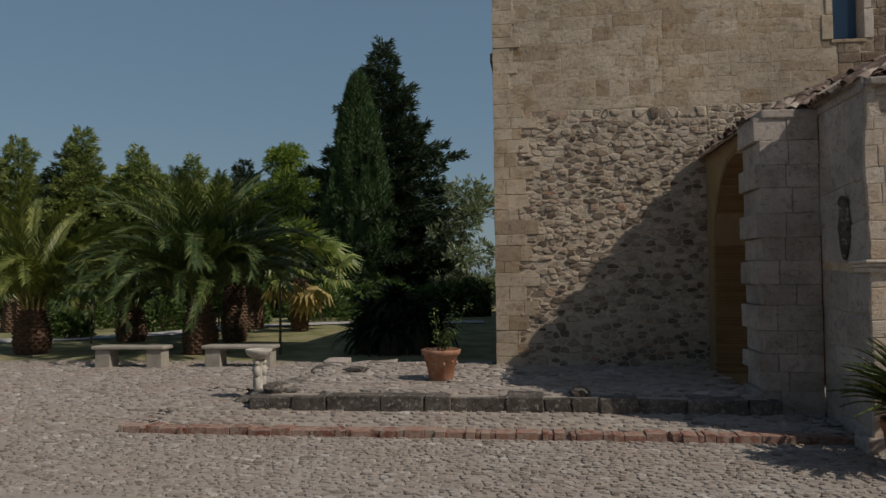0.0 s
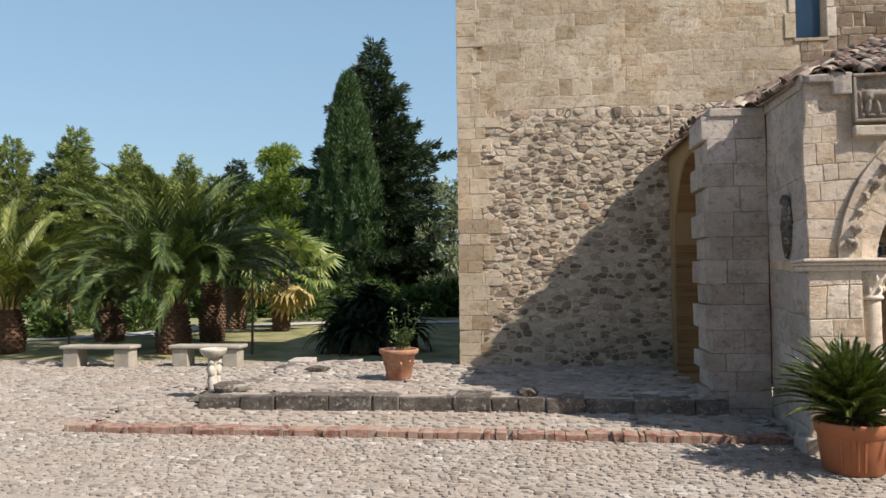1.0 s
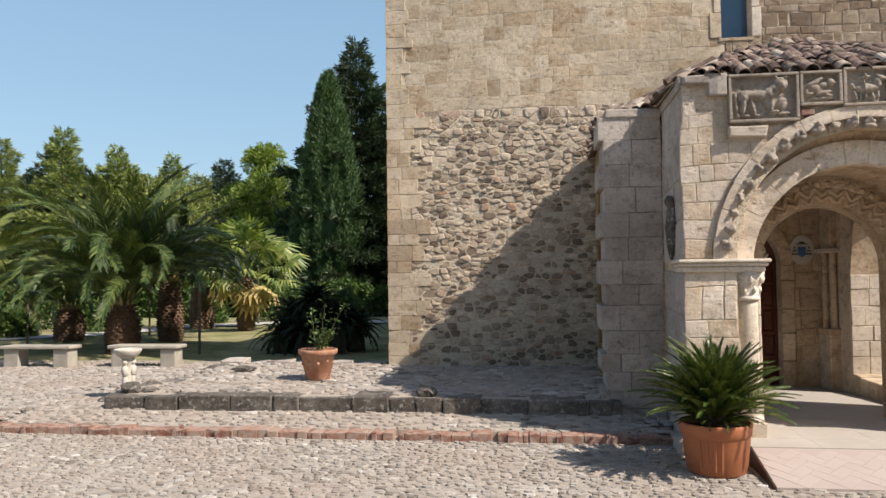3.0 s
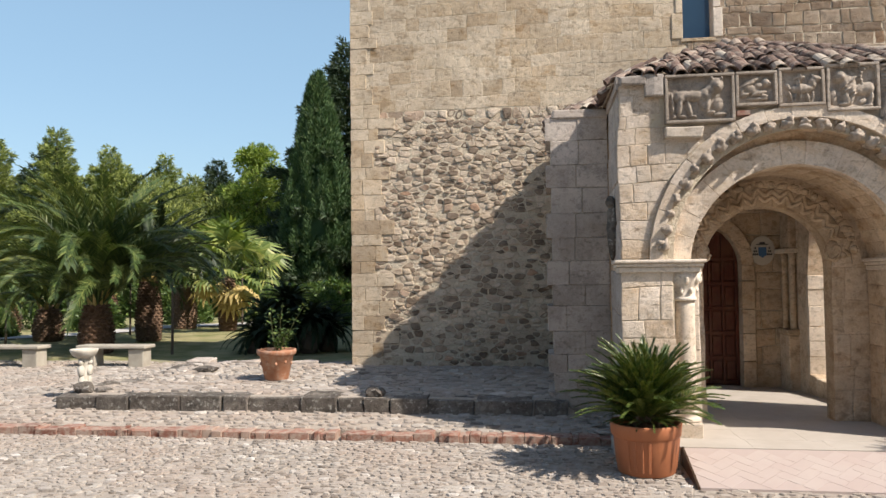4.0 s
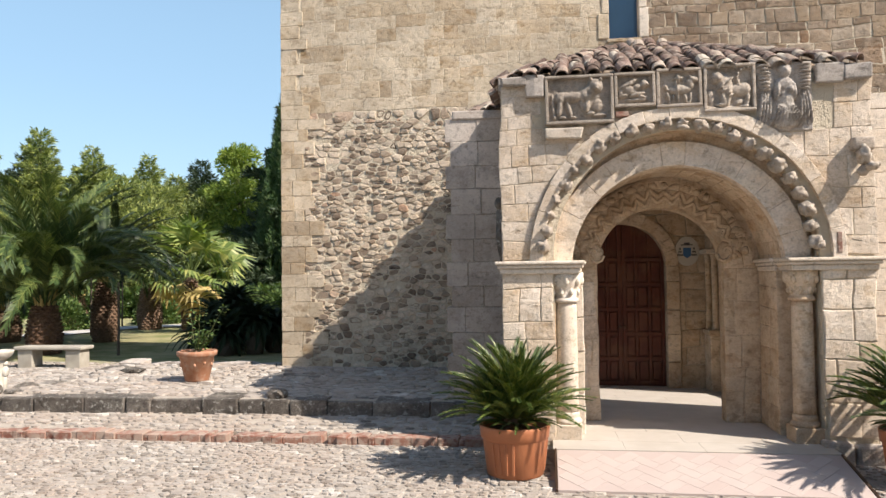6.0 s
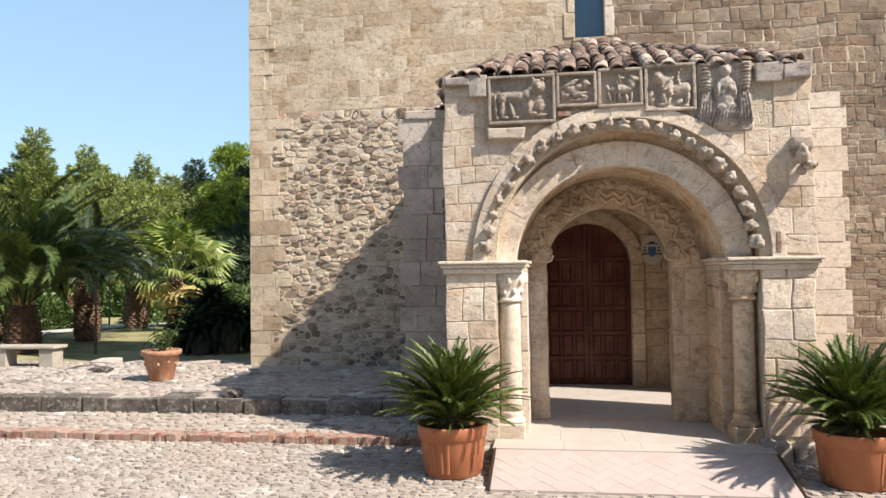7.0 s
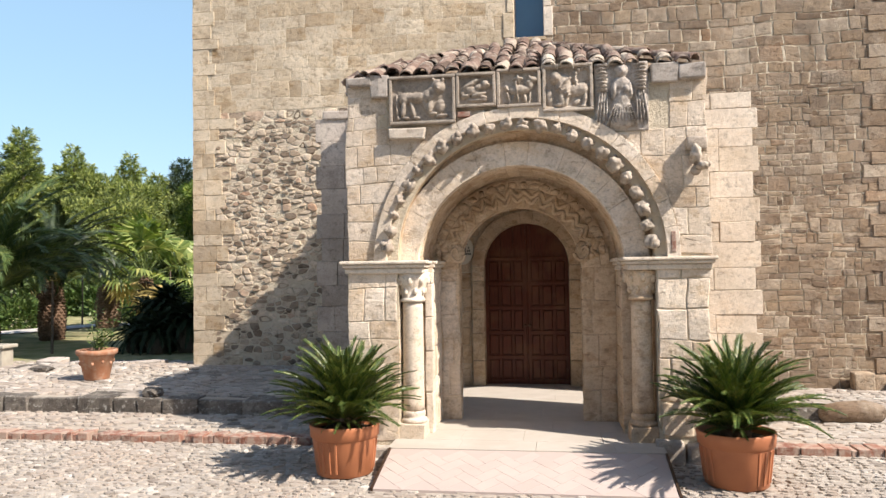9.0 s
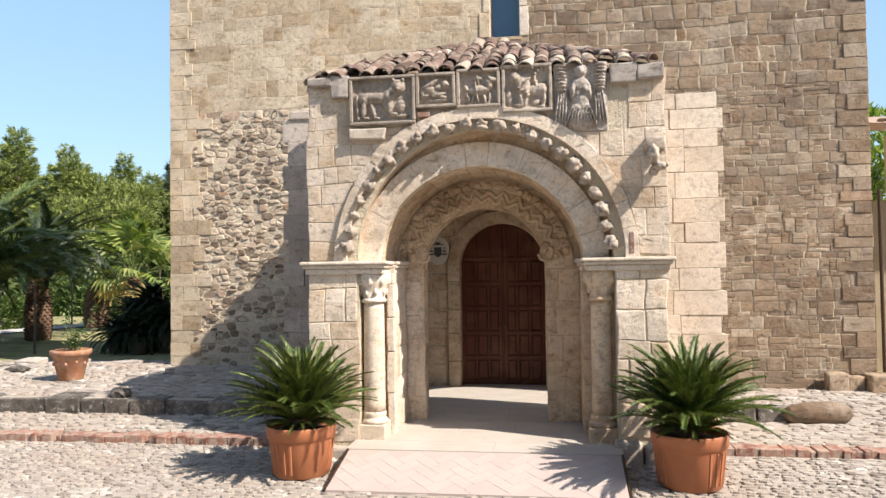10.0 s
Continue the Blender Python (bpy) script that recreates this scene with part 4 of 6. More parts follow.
# little carved heads under the hood
for i in range(24):
    a = radians(4 + 172 * i / 23)
    r = 1.42 + R.uniform(-.012, .012)
    bm = bmesh.new()
    s = R.uniform(.86, 1.12)
    blob(bm, (0, -.02, 0), (.07 * s * R.uniform(.85, 1.15), .1 * s, .068 * s * R.uniform(.85, 1.15)), i, 3, .5, 1.7)
    kind = R.randrange(5)
    if kind == 0:
        blob(bm, (0, -.105, -.02), (.034, .04, .028), i + 40, 2, .25)
    elif kind == 1:
        blob(bm, (-.06, -.03, .05), (.022, .026, .04), i + 60, 2, .25)
        blob(bm, (.058, -.03, .045), (.022, .026, .036), i + 61, 2, .25)
    elif kind == 2:
        blob(bm, (0, -.07, -.05), (.075, .05, .03), i + 80, 2, .35)
    elif kind == 3:
        blob(bm, (.03, -.07, .03), (.04, .06, .05), i + 90, 2, .35)
    box(bm, -.05, .05, .0, .13, -.045, .045, .012)
    m = pose(5.575 + r * math.cos(a) - 5.6, .045, HZ + .03 + r * math.sin(a), 0, math.degrees(math.pi / 2 - a), 0)
    part("carved_head", bm, RELIEF, porch, "small worn carved head", True, m)

# vault soffit of narrow stones
n_a, n_y = 24, 4
for i in range(n_a):
    y = 8.72
    for j in range(n_y):
        d = (VY - 8.72) / n_y
        a0, a1 = math.pi * i / n_a, math.pi * (i + 1) / n_a
        sh = (.5 if i % 2 else 0) * d
        v0, v1 = max(y + j * d - sh, 8.72), y + (j + 1) * d - sh
        if j == n_y - 1 and sh:
            v1 = VY
        place = lambda u, v, w: tuple(Vector((AC + (AR + .001 - w) * math.cos(u), v, AZ + (AR + .001 - w) * math.sin(u))) - OFF)
        o = [(a0 + .002, v0 + .002), (a1 - .002, v0 + .002), (a1 - .002, v1 - .002), (a0 + .002, v1 - .002)]
        put("soffit_stone", stone_mesh(o, .02, R.uniform(.004, .01), .001, place, .003), WARM, porch)

# inner arch: jamb stones, ring, worn zigzag carving, hanging scrolls
yI = on_y(VY)


def jambs(x0, x1, z0, z1, place):
    lay(porch, courses(x0, x1, z0, z1, (.24, .4), (.14, .26), R, .006), WARM if x0 > 5 else FRONT, place, proud=(.006, .014), dome=.002, wob=.004, off=OFF)


jambs(JL + .01, IC - IR, .2, CZ0, yI)
jambs(IC + IR, JR - .01, .2, CZ0, yI)
lay(porch, courses(8.87, VY - .01, .2, CZ0, (.22, .36), (.25, .45), R, .006), FRONT, lambda u, v, w: (JL + w, u, v), proud=(.005, .014), wob=.004, off=OFF)
lay(porch, courses(8.87, VY - .01, .2, CZ0, (.22, .36), (.25, .45), R, .006), WARM, lambda u, v, w: (JR - w, u, v), proud=(.005, .014), wob=.004, off=OFF)
for side in (-1, 1):
    place = lambda u, v, w: (IC + side * (IR - w), u, v)
    lay(porch, courses(VY + .01, IY - .01, .18, IZ, (.25, .42), (.2, .3), R, .006), WARM, place, proud=(.002, .007), wob=.003, off=OFF)
voussoirs(porch, IC, IZ, IR - .006, .98, VY - .03, VY + .05, 15, WARM, off=OFF, name="inner_arch_stone", jit=0)
voussoirs(porch, IC, IZ, .983, 1.09, VY - .045, VY + .05, 17, WARM, off=OFF, name="inner_arch_rim", jit=0, a0=2, a1=178)


def ribbon(bm, pts, wide, high, n=7):
    """A flattened, worn band in the plane of the arch along (x, z) pairs."""
    rings = []
    for i, p in enumerate(pts):
        a, b = Vector(pts[max(i - 1, 0)]), Vector(pts[min(i + 1, len(pts) - 1)])
        t = (b - a).normalized()
        s = Vector((-t.y, t.x))
        q = 1 + .25 * noise.noise(Vector((p[0] * 9, p[1] * 9, 3)))
        ring = []
        for k in range(n + 1):
            f = math.pi * k / n
            o = s * math.cos(f) * wide * q
            ring.append(bm.verts.new((p[0] + o.x, VY - .028 - high * q * math.sin(f), p[1] + o.y)))
        rings.append(ring)
    for a, b in zip(rings, rings[1:]):
        for k in range(n):
            bm.faces.new((a[k], a[k + 1], b[k + 1], b[k]))


for ra, rb, w, h, turn in ((.8, .9, .026, .03, 0), (.875, .975, .03, .034, 0)):
    bm = bmesh.new()
    pts, teeth = [], 15
    for i in range(2 * teeth + 1):
        a = radians(9 + 162 * i / (2 * teeth) + turn + R.uniform(-1.1, 1.1))
        r = (ra if i % 2 else rb) + R.uniform(-.022, .022)
        pts.append((IC + r * math.cos(a), IZ + r * math.sin(a)))
    fine = []
    for a, b in zip(pts, pts[1:]):
        fine += [(a[0] + (b[0] - a[0]) * f, a[1] + (b[1] - a[1]) * f) for f in (.14, .38, .62, .86)]
    ribbon(bm, fine, w, h)
    bmesh.ops.recalc_face_normals(bm, faces=bm.faces)
    pp("chevron_moulding", bm, WARM, None, "worn carved zigzag moulding", True)
bm = bmesh.new()
for i in range(22):
    a = radians(12 + 156 * i / 21)
    blob(bm, (IC + 1.03 * math.cos(a), VY - .045, IZ + 1.03 * math.sin(a)), (.06 * R.uniform(.6, 1.2), .03, .045 * R.uniform(.6, 1.2)), i, 2, .5)
pp("worn_leaf_band", bm, WARM, None, "worn lumpy leaf carving", True)
for side in (-1, 1):
    bm = bmesh.new()
    x, z = IC + side * (IR + .02), IZ + .2
    spiral = [(x - side * (.105 - .0085 * i) * math.cos(i * .62), z - (.13 - .0105 * i) * math.sin(i * .62 + .2)) for i in range(11)]
    blob(bm, (x, VY - .02, z), (.1, .05, .13), side + 3, 3, .25)
    ribbon(bm, spiral, .024, .06)
    blob(bm, (x + side * .1, VY - .02, z - .04), (.09, .045, .07), side + 8, 3, .4)
    blob(bm, (x + side * .13, VY - .02, z + .1), (.07, .045, .09), side + 12, 3, .4)
    pp("scroll", bm, WARM, None, "worn carved scroll at the arch foot", True)


# impost cornice: three stepped fillets in runs
def cornice(x0, x1, y0, y1, out=(1, 1, 1, 1)):
    """out: whether it juts to -x, +x, -y, +y."""
    bm = bmesh.new()
    for z0, z1, o in ((CZ0 - .03, CZ0 + .03, .02), (CZ0 + .03, CZ0 + .07, .045), (CZ0 + .07, CZ1, .07)):
        box(bm, x0 - o * out[0], x1 + o * out[1], y0 - o * out[2], y1 + o * out[3], z0, z1 - .001, .012)
    for v in bm.verts:
        v.co += .008 * noise.noise_vector(v.co * 5)
    pp("impost", bm, QUOIN, None, "worn moulded impost")


cornice(PX0, 4.53, F, 8.8, (1, 1, 1, 0))
cornice(6.76, PX1, F, 8.86, (1, 1, 1, 0))
cornice(4.3, JL, 8.86, VY, (0, 1, 0, 0))
cornice(JR, 7.2, 8.86, VY, (1, 0, 0, 0))


# columns in the jamb angles
def column(x, y, r, mat):
    bm = bmesh.new()
    box(bm, x - .15, x + .15, y - .16, y + .15, .18, .36, .012, .006, R)
    pp("plinth", bm, mat)
    bm = bmesh.new()
    lathe(bm, [(.15, .36), (.155, .385), (.14, .41), (.12, .42), (.13, .44), (.13, .465), (r + .008, .49)], 24, (x, y, 0))
    pp("column_base", bm, mat, smooth=True)
    bm = bmesh.new()
    prof = [(r * (1.03 - .05 * i / 12) + R.uniform(-.002, .002), .48 + 1.24 * i / 12) for i in range(13)]
    lathe(bm, prof, 24, (x, y, 0))
    pp("shaft", bm, mat, smooth=True)
    bm = bmesh.new()
    lathe(bm, [(r + .02, 1.7), (r + .028, 1.72), (r + .02, 1.74), (r + .005, 1.75), (r + .03, 1.85), (r + .07, 1.96), (r + .08, 2.03)], 24, (x, y, 0))
    for i in range(8):
        a = math.pi * (i + .5) / 4
        for zz, rr, sz in ((1.82, r + .03, .035), (1.94, r + .065, .045)):
            a2 = a + (.4 if zz > 1.9 else 0)
            blob(bm, (x + rr * .93 * math.cos(a2), y + rr * .93 * math.sin(a2), zz), (sz * .7, sz * .7, sz * 1.25), i + int(zz * 10), 2, .25)
    pp("capital", bm, mat, None, "worn leafy capital", True)


column(4.396, 8.6, .118, QUOIN)
column(6.9, 8.62, .11, WARM)
# squared edge stones beside the column
z = .18
while z < 2.0:
    h = min(R.uniform(.3, .5), 2.02 - z)
    pp("edge_stone", loose_block(4.5, 4.592, 8.76, 8.9, z + .002, z + h - .002, R, .004, .012), QUOIN)
    z += h


# carved panels
def panel(name, x0, x1, z0, z1, shapes, label, frame=True, stone=None):
    stone = stone or RELIEF
    ob = empty(name, (0, 0, 0), "", "", "")
    ob.parent = porch
    ob.matrix_basis = pose((x0 + x1) / 2 - 5.6, 0, (z0 + z1) / 2)
    w, h = (x1 - x0) / 2, (z1 - z0) / 2
    bm = bmesh.new()
    box(bm, -w, w, .0, .06, -h, h, .01)
    part("panel_ground", bm, stone, ob)
    if frame:
        bm = bmesh.new()
        t = .035
        box(bm, -w, w, -.06, -.0, h - t, h, .01)
        box(bm, -w, w, -.06, -.0, -h, -h + t, .01)
        box(bm, -w, -w + t, -.058, -.0, -h + t, h - t, .008)
        box(bm, w - t, w, -.058, -.0, -h + t, h - t, .008)
        for v in bm.verts:
            v.co += .006 * noise.noise_vector(v.co * 8 + Vector((x0, 0, 0)))
        part("panel_frame", bm, stone, ob)
    bm = bmesh.new()
    nu, nv = int(w * 200), int(h * 200)
    grid = []
    for j in range(nv + 1):
        for i in range(nu + 1):
            x, z = -w + .01 + (2 * w - .02) * i / nu, -h + .01 + (2 * h - .02) * j / nv
            top = 0.0
            for cx, cz, a, b, rot, dep in shapes:
                c, q = math.cos(radians(rot)), math.sin(radians(rot))
                u, v = ((x - cx) * c + (z - cz) * q) / a, (-(x - cx) * q + (z - cz) * c) / b
                d = u * u + v * v
                if d < 1:
                    top = max(top, dep * 1.05 * (1 - d) ** .4)
            top += .007 * noise.noise(Vector((x * 22 + x0 * 5, z * 22, 1))) + .004 * noise.noise(Vector((x * 60, z * 60, x0)))
            grid.append(bm.verts.new((x, -.004 - max(top, -.003), z)))
    for j in range(nv):
        for i in range(nu):
            o = j * (nu + 1) + i
            bm.faces.new((grid[o], grid[o + 1], grid[o + nu + 2], grid[o + nu + 1]))
    part("relief", bm, stone, ob, label, True)
    return ob


beast = [(-.08, .03, .18, .055, 2, .06), (-.2, .02, .07, .07, 0, .06), (.065, .035, .075, .08, 0, .065), (.12, .09, .06, .07, 30, .06), (.18, .145, .082, .085, 0, .075), (.185, .13, .05, .05, 0, .105), (.13, .215, .022, .026, 0, .07), (.235, .21, .022, .026, 0, .07), (.187, .1, .028, .02, 0, .13),
         (-.21, -.08, .032, .11, -8, .055), (-.18, -.195, .045, .018, 0, .05), (-.11, -.1, .028, .1, 14, .045), (-.07, -.195, .042, .018, 0, .05), (.085, -.06, .03, .1, -10, .055), (.12, -.16, .05, .022, 15, .055), (.03, -.05, .028, .08, 10, .04), (-.285, -.06, .016, .14, 3, .035), (-.27, -.19, .022, .03, 0, .04), (.2, -.07, .058, .07, -18, .03), (.22, -.18, .08, .018, 5, .035)]
panel("carved_panel", *PANELS[0], beast, "low relief of a standing lion")
winged = [(-.06, .0, .1, .05, -20, .05), (.03, .03, .05, .035, 20, .05), (.1, .06, .045, .045, 0, .065), (.13, .05, .03, .022, 0, .06), (-.06, .07, .12, .025, 28, .05), (-.09, .045, .1, .02, 22, .06), (.03, -.05, .09, .025, 12, .05), (.08, -.08, .05, .02, -8, .045), (-.12, -.06, .06, .025, 10, .045), (-.15, -.02, .03, .05, 0, .045), (.02, -.11, .12, .018, 0, .035)]
panel("carved_panel", *PANELS[1], winged, "low relief of a winged beast")
lamb = [(.01, -.02, .13, .05, 4, .055), (.12, .04, .04, .06, 20, .055), (.155, .085, .055, .032, -12, .065), (.12, .11, .02, .022, 0, .05), (-.11, -.1, .018, .07, 14, .045), (-.06, -.12, .016, .06, -10, .04), (.07, -.12, .018, .06, 10, .045), (.12, -.11, .016, .065, -8, .04), (-.09, -.165, .03, .012, 0, .035), (.1, -.165, .03, .012, 0, .035), (-.02, -.02, .012, .14, 6, .07), (-.005, .1, .055, .018, 6, .055), (-.005, .1, .018, .055, 6, .055), (-.13, .0, .02, .04, 20, .04)]
panel("carved_panel", *PANELS[2], lamb, "low relief of a lamb with a cross")
lion = [(-.12, .11, .062, .07, 0, .08), (-.125, .1, .04, .048, 0, .1), (-.04, .02, .085, .135, 14, .06), (-.06, -.12, .032, .085, 8, .055), (-.09, -.18, .05, .02, 0, .05), (-.01, -.13, .026, .07, -14, .045), (.08, -.03, .08, .06, -14, .045), (.16, -.02, .072, .07, 0, .055), (.185, -.13, .026, .085, -10, .05), (.155, -.205, .055, .018, 0, .045), (.1, -.16, .05, .03, 25, .04), (-.195, -.1, .045, .095, 0, .03), (.02, -.215, .16, .012, 0, .03)]
lion += [(-.04 + .05 * math.cos(i * 1.1), .09 - .03 * i, .045, .014, 35, .075) for i in range(7)]
lion += [(.1 + (0, -.012, -.015, -.005, .02, .06, .1, .13)[i], (.03, .07, .11, .15, .19, .21, .215, .2)[i], .018, .026, 0, .04) for i in range(8)]
panel("carved_panel", *PANELS[3], lion, "low relief of a seated lion")
robe = [(0, .262, .06, .075, 0, .085), (0, .255, .04, .05, 0, .1), (0, .29, .07, .05, 0, .07), (0, .11, .1, .1, 0, .075), (-.08, .06, .03, .1, -6, .085), (.085, .06, .03, .1, 6, .085), (.045, .06, .05, .06, 0, .095), (0, -.02, .09, .13, 0, .07), (0, -.16, .11, .17, 0, .065), (0, -.27, .145, .075, 0, .06), (-.19, .2, .085, .15, 4, .03), (.19, .2, .085, .15, -4, .03)]
robe += [(-.12 + .03 * i, -.2, .009, .14, (i - 4) * 5, .095) for i in range(9)]
robe += [(s * .2, .33 - .036 * i, .075 - .003 * i, .012, s * 4, .075) for i in range(8) for s in (-1, 1)]
robe += [(s * (.155 + .03 * i), -.1, .012, .2, s * (2 + 2 * i), .06) for i in range(4) for s in (-1, 1)]
panel("carved_panel", *PANELS[4], robe, "plain worn winged relief", frame=False, stone=CARVED)
for x0, x1, z0, z1 in ((3.72, 4.0, 4.12, 4.2), (3.98, 4.19, 3.98, 4.22), (7.02, 7.3, 4.0, 4.2), (7.3, 7.58, 4.02, 4.18), (4.2, 4.6, 3.5, 3.62)):
    pp("stone", loose_block(x0, x1, F - .06, F + .2, z0, z1, R, .01, .015), CARVED if z0 > 3.9 else QUOIN)
bm = bmesh.new()
box(bm, PX0 - .012, PX0 + .4, F + .06, 9.9, 4.08, 4.24, .01)
pp("top_course", bm, PIER)
bm = bmesh.new()
box(bm, 2.97, 3.7, 9.79, 10.62, 4.06, 4.185, .02, .012, R)
pp("top_course", bm, PIER)
# beast corbel at the front's edge
bm = bmesh.new()
box(bm, 7.36, 7.57, F - .1, F + .05, 3.26, 3.4, .025)
blob(bm, (7.44, F - .12, 3.2), (.06, .1, .1), 5, 3, .5, 2)
blob(bm, (7.5, F - .17, 3.08), (.06, .075, .045), 6, 3, .4, 2)
blob(bm, (7.56, F - .15, 3.1), (.03, .05, .03), 7, 2, .3)
blob(bm, (7.45, F - .06, 3.05), (.05, .07, .06), 8, 2, .4)
pp("beast_corbel", bm, RELIEF, None, "projecting carved beast corbel", True)


# flanking piers
def pier(name, x0, x1, y0, y1, z1, mat, tooth, label):
    ob = empty(name, (x0, y0, 0), label, "pier", kind="structure")
    bm = bmesh.new()
    box(bm, .04, x1 - x0 - .02, .03, y1 - y0, 0, z1 - .03)
    part("pier_core", bm, MORTAR, ob)
    z, i = .0, 0
    while z < z1 - .05:
        h = min(R.uniform(.22, .34), z1 - z)
        if z1 - z - h < .15:
            h = z1 - z
        jut = tooth * (.07 if i % 2 else .0)
        xs = [(-jut if tooth > 0 else 0)]
        while xs[-1] < x1 - x0 - .3:
            xs.append(xs[-1] + R.uniform(.24, .44))
        xs[-1] = x1 - x0 + (-jut if tooth < 0 else 0)
        for a, b in zip(xs, xs[1:]):
            bm = bmesh.new()
            box(bm, a + .0025, b - .0025, R.uniform(-.006, .006), .3, z + .002, z + h - .002, .006, .004, R)
            part("stone", bm, mat, ob)
        if tooth > 0:
            bm = bmesh.new()
            box(bm, -jut + .004, .2, .31, y1 - y0, z + .005, z + h - .005, .011, .004, R)
            part("stone", bm, mat, ob)
        z += h
        i += 1
    return ob


pier("wall_pier", 2.95, 3.69, 9.8, 10.6, 4.08, PIER, 1, "grey ashlar pier with toothed corner stones")
pier("wall_pier", 7.58, 8.42, 9.9, 10.3, 4.2, QUOIN, -1, "pale ashlar pier with toothed edge")

# porch side walls with wide arches
LC, LZ, LR = 11.5, 2.45, 1.42        # arch of the wall facing the terrace


def side_wall(x0, x1, label, mat, SC, SZ, SR):
    ob = empty("wall_side", (x0, 10.6, 0), label, "porch wall", kind="structure")
    bm = bmesh.new()
    prism(bm, [(SC + SR, 0), (W + .02, 0), (W + .02, 4.17), (SC + SR, 4.17)], x0, x1, "x")
    lo = max(SC - SR, IY)
    if lo > IY + .01:
        prism(bm, [(IY, 0), (lo, 0), (lo, 4.17), (IY, 4.17)], x0, x1, "x")
    n = 18
    for i in range(n):
        a, b = lo + (SC + SR - lo) * i / n, lo + (SC + SR - lo) * (i + 1) / n
        za, zb = SZ + math.sqrt(max(SR ** 2 - (a - SC) ** 2, 0)), SZ + math.sqrt(max(SR ** 2 - (b - SC) ** 2, 0))
        prism(bm, [(a, za), (b, zb), (b, 4.17), (a, 4.17)], x0, x1, "x")
    bmesh.ops.translate(bm, verts=bm.verts, vec=(-x0, -10.6, 0))
    part("wall_body", bm, mat, ob)
    return ob


left_side = side_wall(3.1, 3.66, "ochre plastered porch side wall with a wide round arch", OCHRE, LC, LZ, LR)
k = Mat("ochre_brick", 0.9, spec=0.1)
k.color(k.mix(k.ramp(k.noise(6, 5), [(0.35, 0), (0.7, 1)]), k.ramp(k.rand(), [(0, (0.176, 0.096, 0.040)), (1, (0.288, 0.184, 0.088))]), (0.240, 0.160, 0.080))).bump(k.noise(50), 0.4, 0.01)
OBRICK = k.m
# thin bricks line the far jamb and the arch
z = .3
while z < LZ:
    bm = bmesh.new()
    far = LC + LR - 10.6
    box(bm, -.012 - R.uniform(0, .012), .55, far - .014, far + R.uniform(.06, .16), z, z + .05, .004)
    part("brick", bm, OBRICK, left_side)
    z += .058
for i in range(26):
    a0, a1 = radians(90 * i / 26), radians(90 * (i + 1) / 26 - .35)
    pts = [(LC + LR * math.cos(a) * q - 10.6, LZ + LR * math.sin(a) * q) for a, q in ((a0, .992), (a1, .992), (a1, 1.06), (a0, 1.06))]
    bm = bmesh.new()
    prism(bm, pts, -.008, .55, "x")
    part("brick", bm, OBRICK, left_side)
right_side = side_wall(7.02, 7.58, "golden stone porch side wall with a wide round arch", WARM, 10.6, 1.95, 1.93)
# Filler added to stop sun leaking between the porch wall and the pier.
bm = bmesh.new()
box(bm, .3, .6, IY - 10.6 + .004, 9.94 - 10.6, 0, 4.1, .01)
part("corner_block", bm, WARM, right_side)
z = .3
while z < 1.9:
    h = min(R.uniform(.22, .36), 1.95 - z)
    x = -.008
    while x < .54:
        w = min(R.uniform(.2, .34), .568 - x)
        w = .568 - x if .568 - x - w < .1 else w
        bm = bmesh.new()
        box(bm, x + .003, x + w - .003, 1.93 - R.uniform(.006, .02), 2.0, z + .003, z + h - .003, .008, .004, R)
        part("jamb_stone", bm, QUOIN, right_side)
        x += w
    z += h
x = 10.62
while x < 12.5:
    w = min(R.uniform(.4, .7), 12.53 - x)
    bm = loose_block(7.0, 7.56, x, x + w - .004, -.1, .36 + R.uniform(-.015, .015), R, .012, .02)
    bmesh.ops.translate(bm, verts=bm.verts, vec=(-7.02, -10.6, 0))
    part("sill_stone", bm, WARM, right_side)
    x += w
bm = bmesh.new()
box(bm, 3.2, 7.5, IY + .003, W, 3.9, 4.0)
tagged(part("ceiling", bm, OCHRE), "plain plastered porch ceiling", "ceiling", kind="structure")

# respond with a small column beside the door
resp = empty("respond", (7.0, W, 0), "half pier with small shafts and a pale abacus beside the door", "pier", kind="structure")
bm = bmesh.new()
box(bm, -.14, .2, -.5, 0, 0, .95, .02)
part("pedestal", bm, WARM, resp)
bm = bmesh.new()
box(bm, -.17, .2, -.54, 0, .95, 1.05, .025)
part("base", bm, WARM, resp)
for x, y in ((-.04, -.44), (.1, -.44), (-.1, -.25)):
    bm = bmesh.new()
    lathe(bm, [(.06, 1.05), (.05, 1.12), (.05, 2.2), (.075, 2.32)], 14, (x, y, 0))
    part("shaft", bm, WARM, resp, smooth=True)
bm = bmesh.new()
box(bm, -.2, .22, -.58, 0, 2.32, 2.4, .015)
part("abacus", bm, QUOIN, resp)
bm = bmesh.new()
box(bm, -.1, .2, -.46, 0, 2.4, 3.9, .03)
part("rib", bm, WARM, resp)

# ---- porch roof ----
k = Mat("lichened_roof_tile", 0.9, spec=0.15)
c = k.ramp(k.rand(), [(0.0, (0.080, 0.056, 0.044)), (0.3, (0.144, 0.096, 0.076)), (0.6, (0.208, 0.144, 0.116)), (0.8, (0.336, 0.272, 0.216)), (1.0, (0.480, 0.424, 0.344))])
c = k.mix(k.ramp(k.noise(9, 6, .7), [(0.5, 0.0), (0.68, 0.75)]), c, (0.400, 0.360, 0.296))
c = k.mix(k.ramp(k.noise(4, 5), [(0.56, 0.0), (0.7, 0.8)]), c, (0.080, 0.068, 0.060))
k.color(c).bump(k.noise(50, 5), 0.7, 0.02)
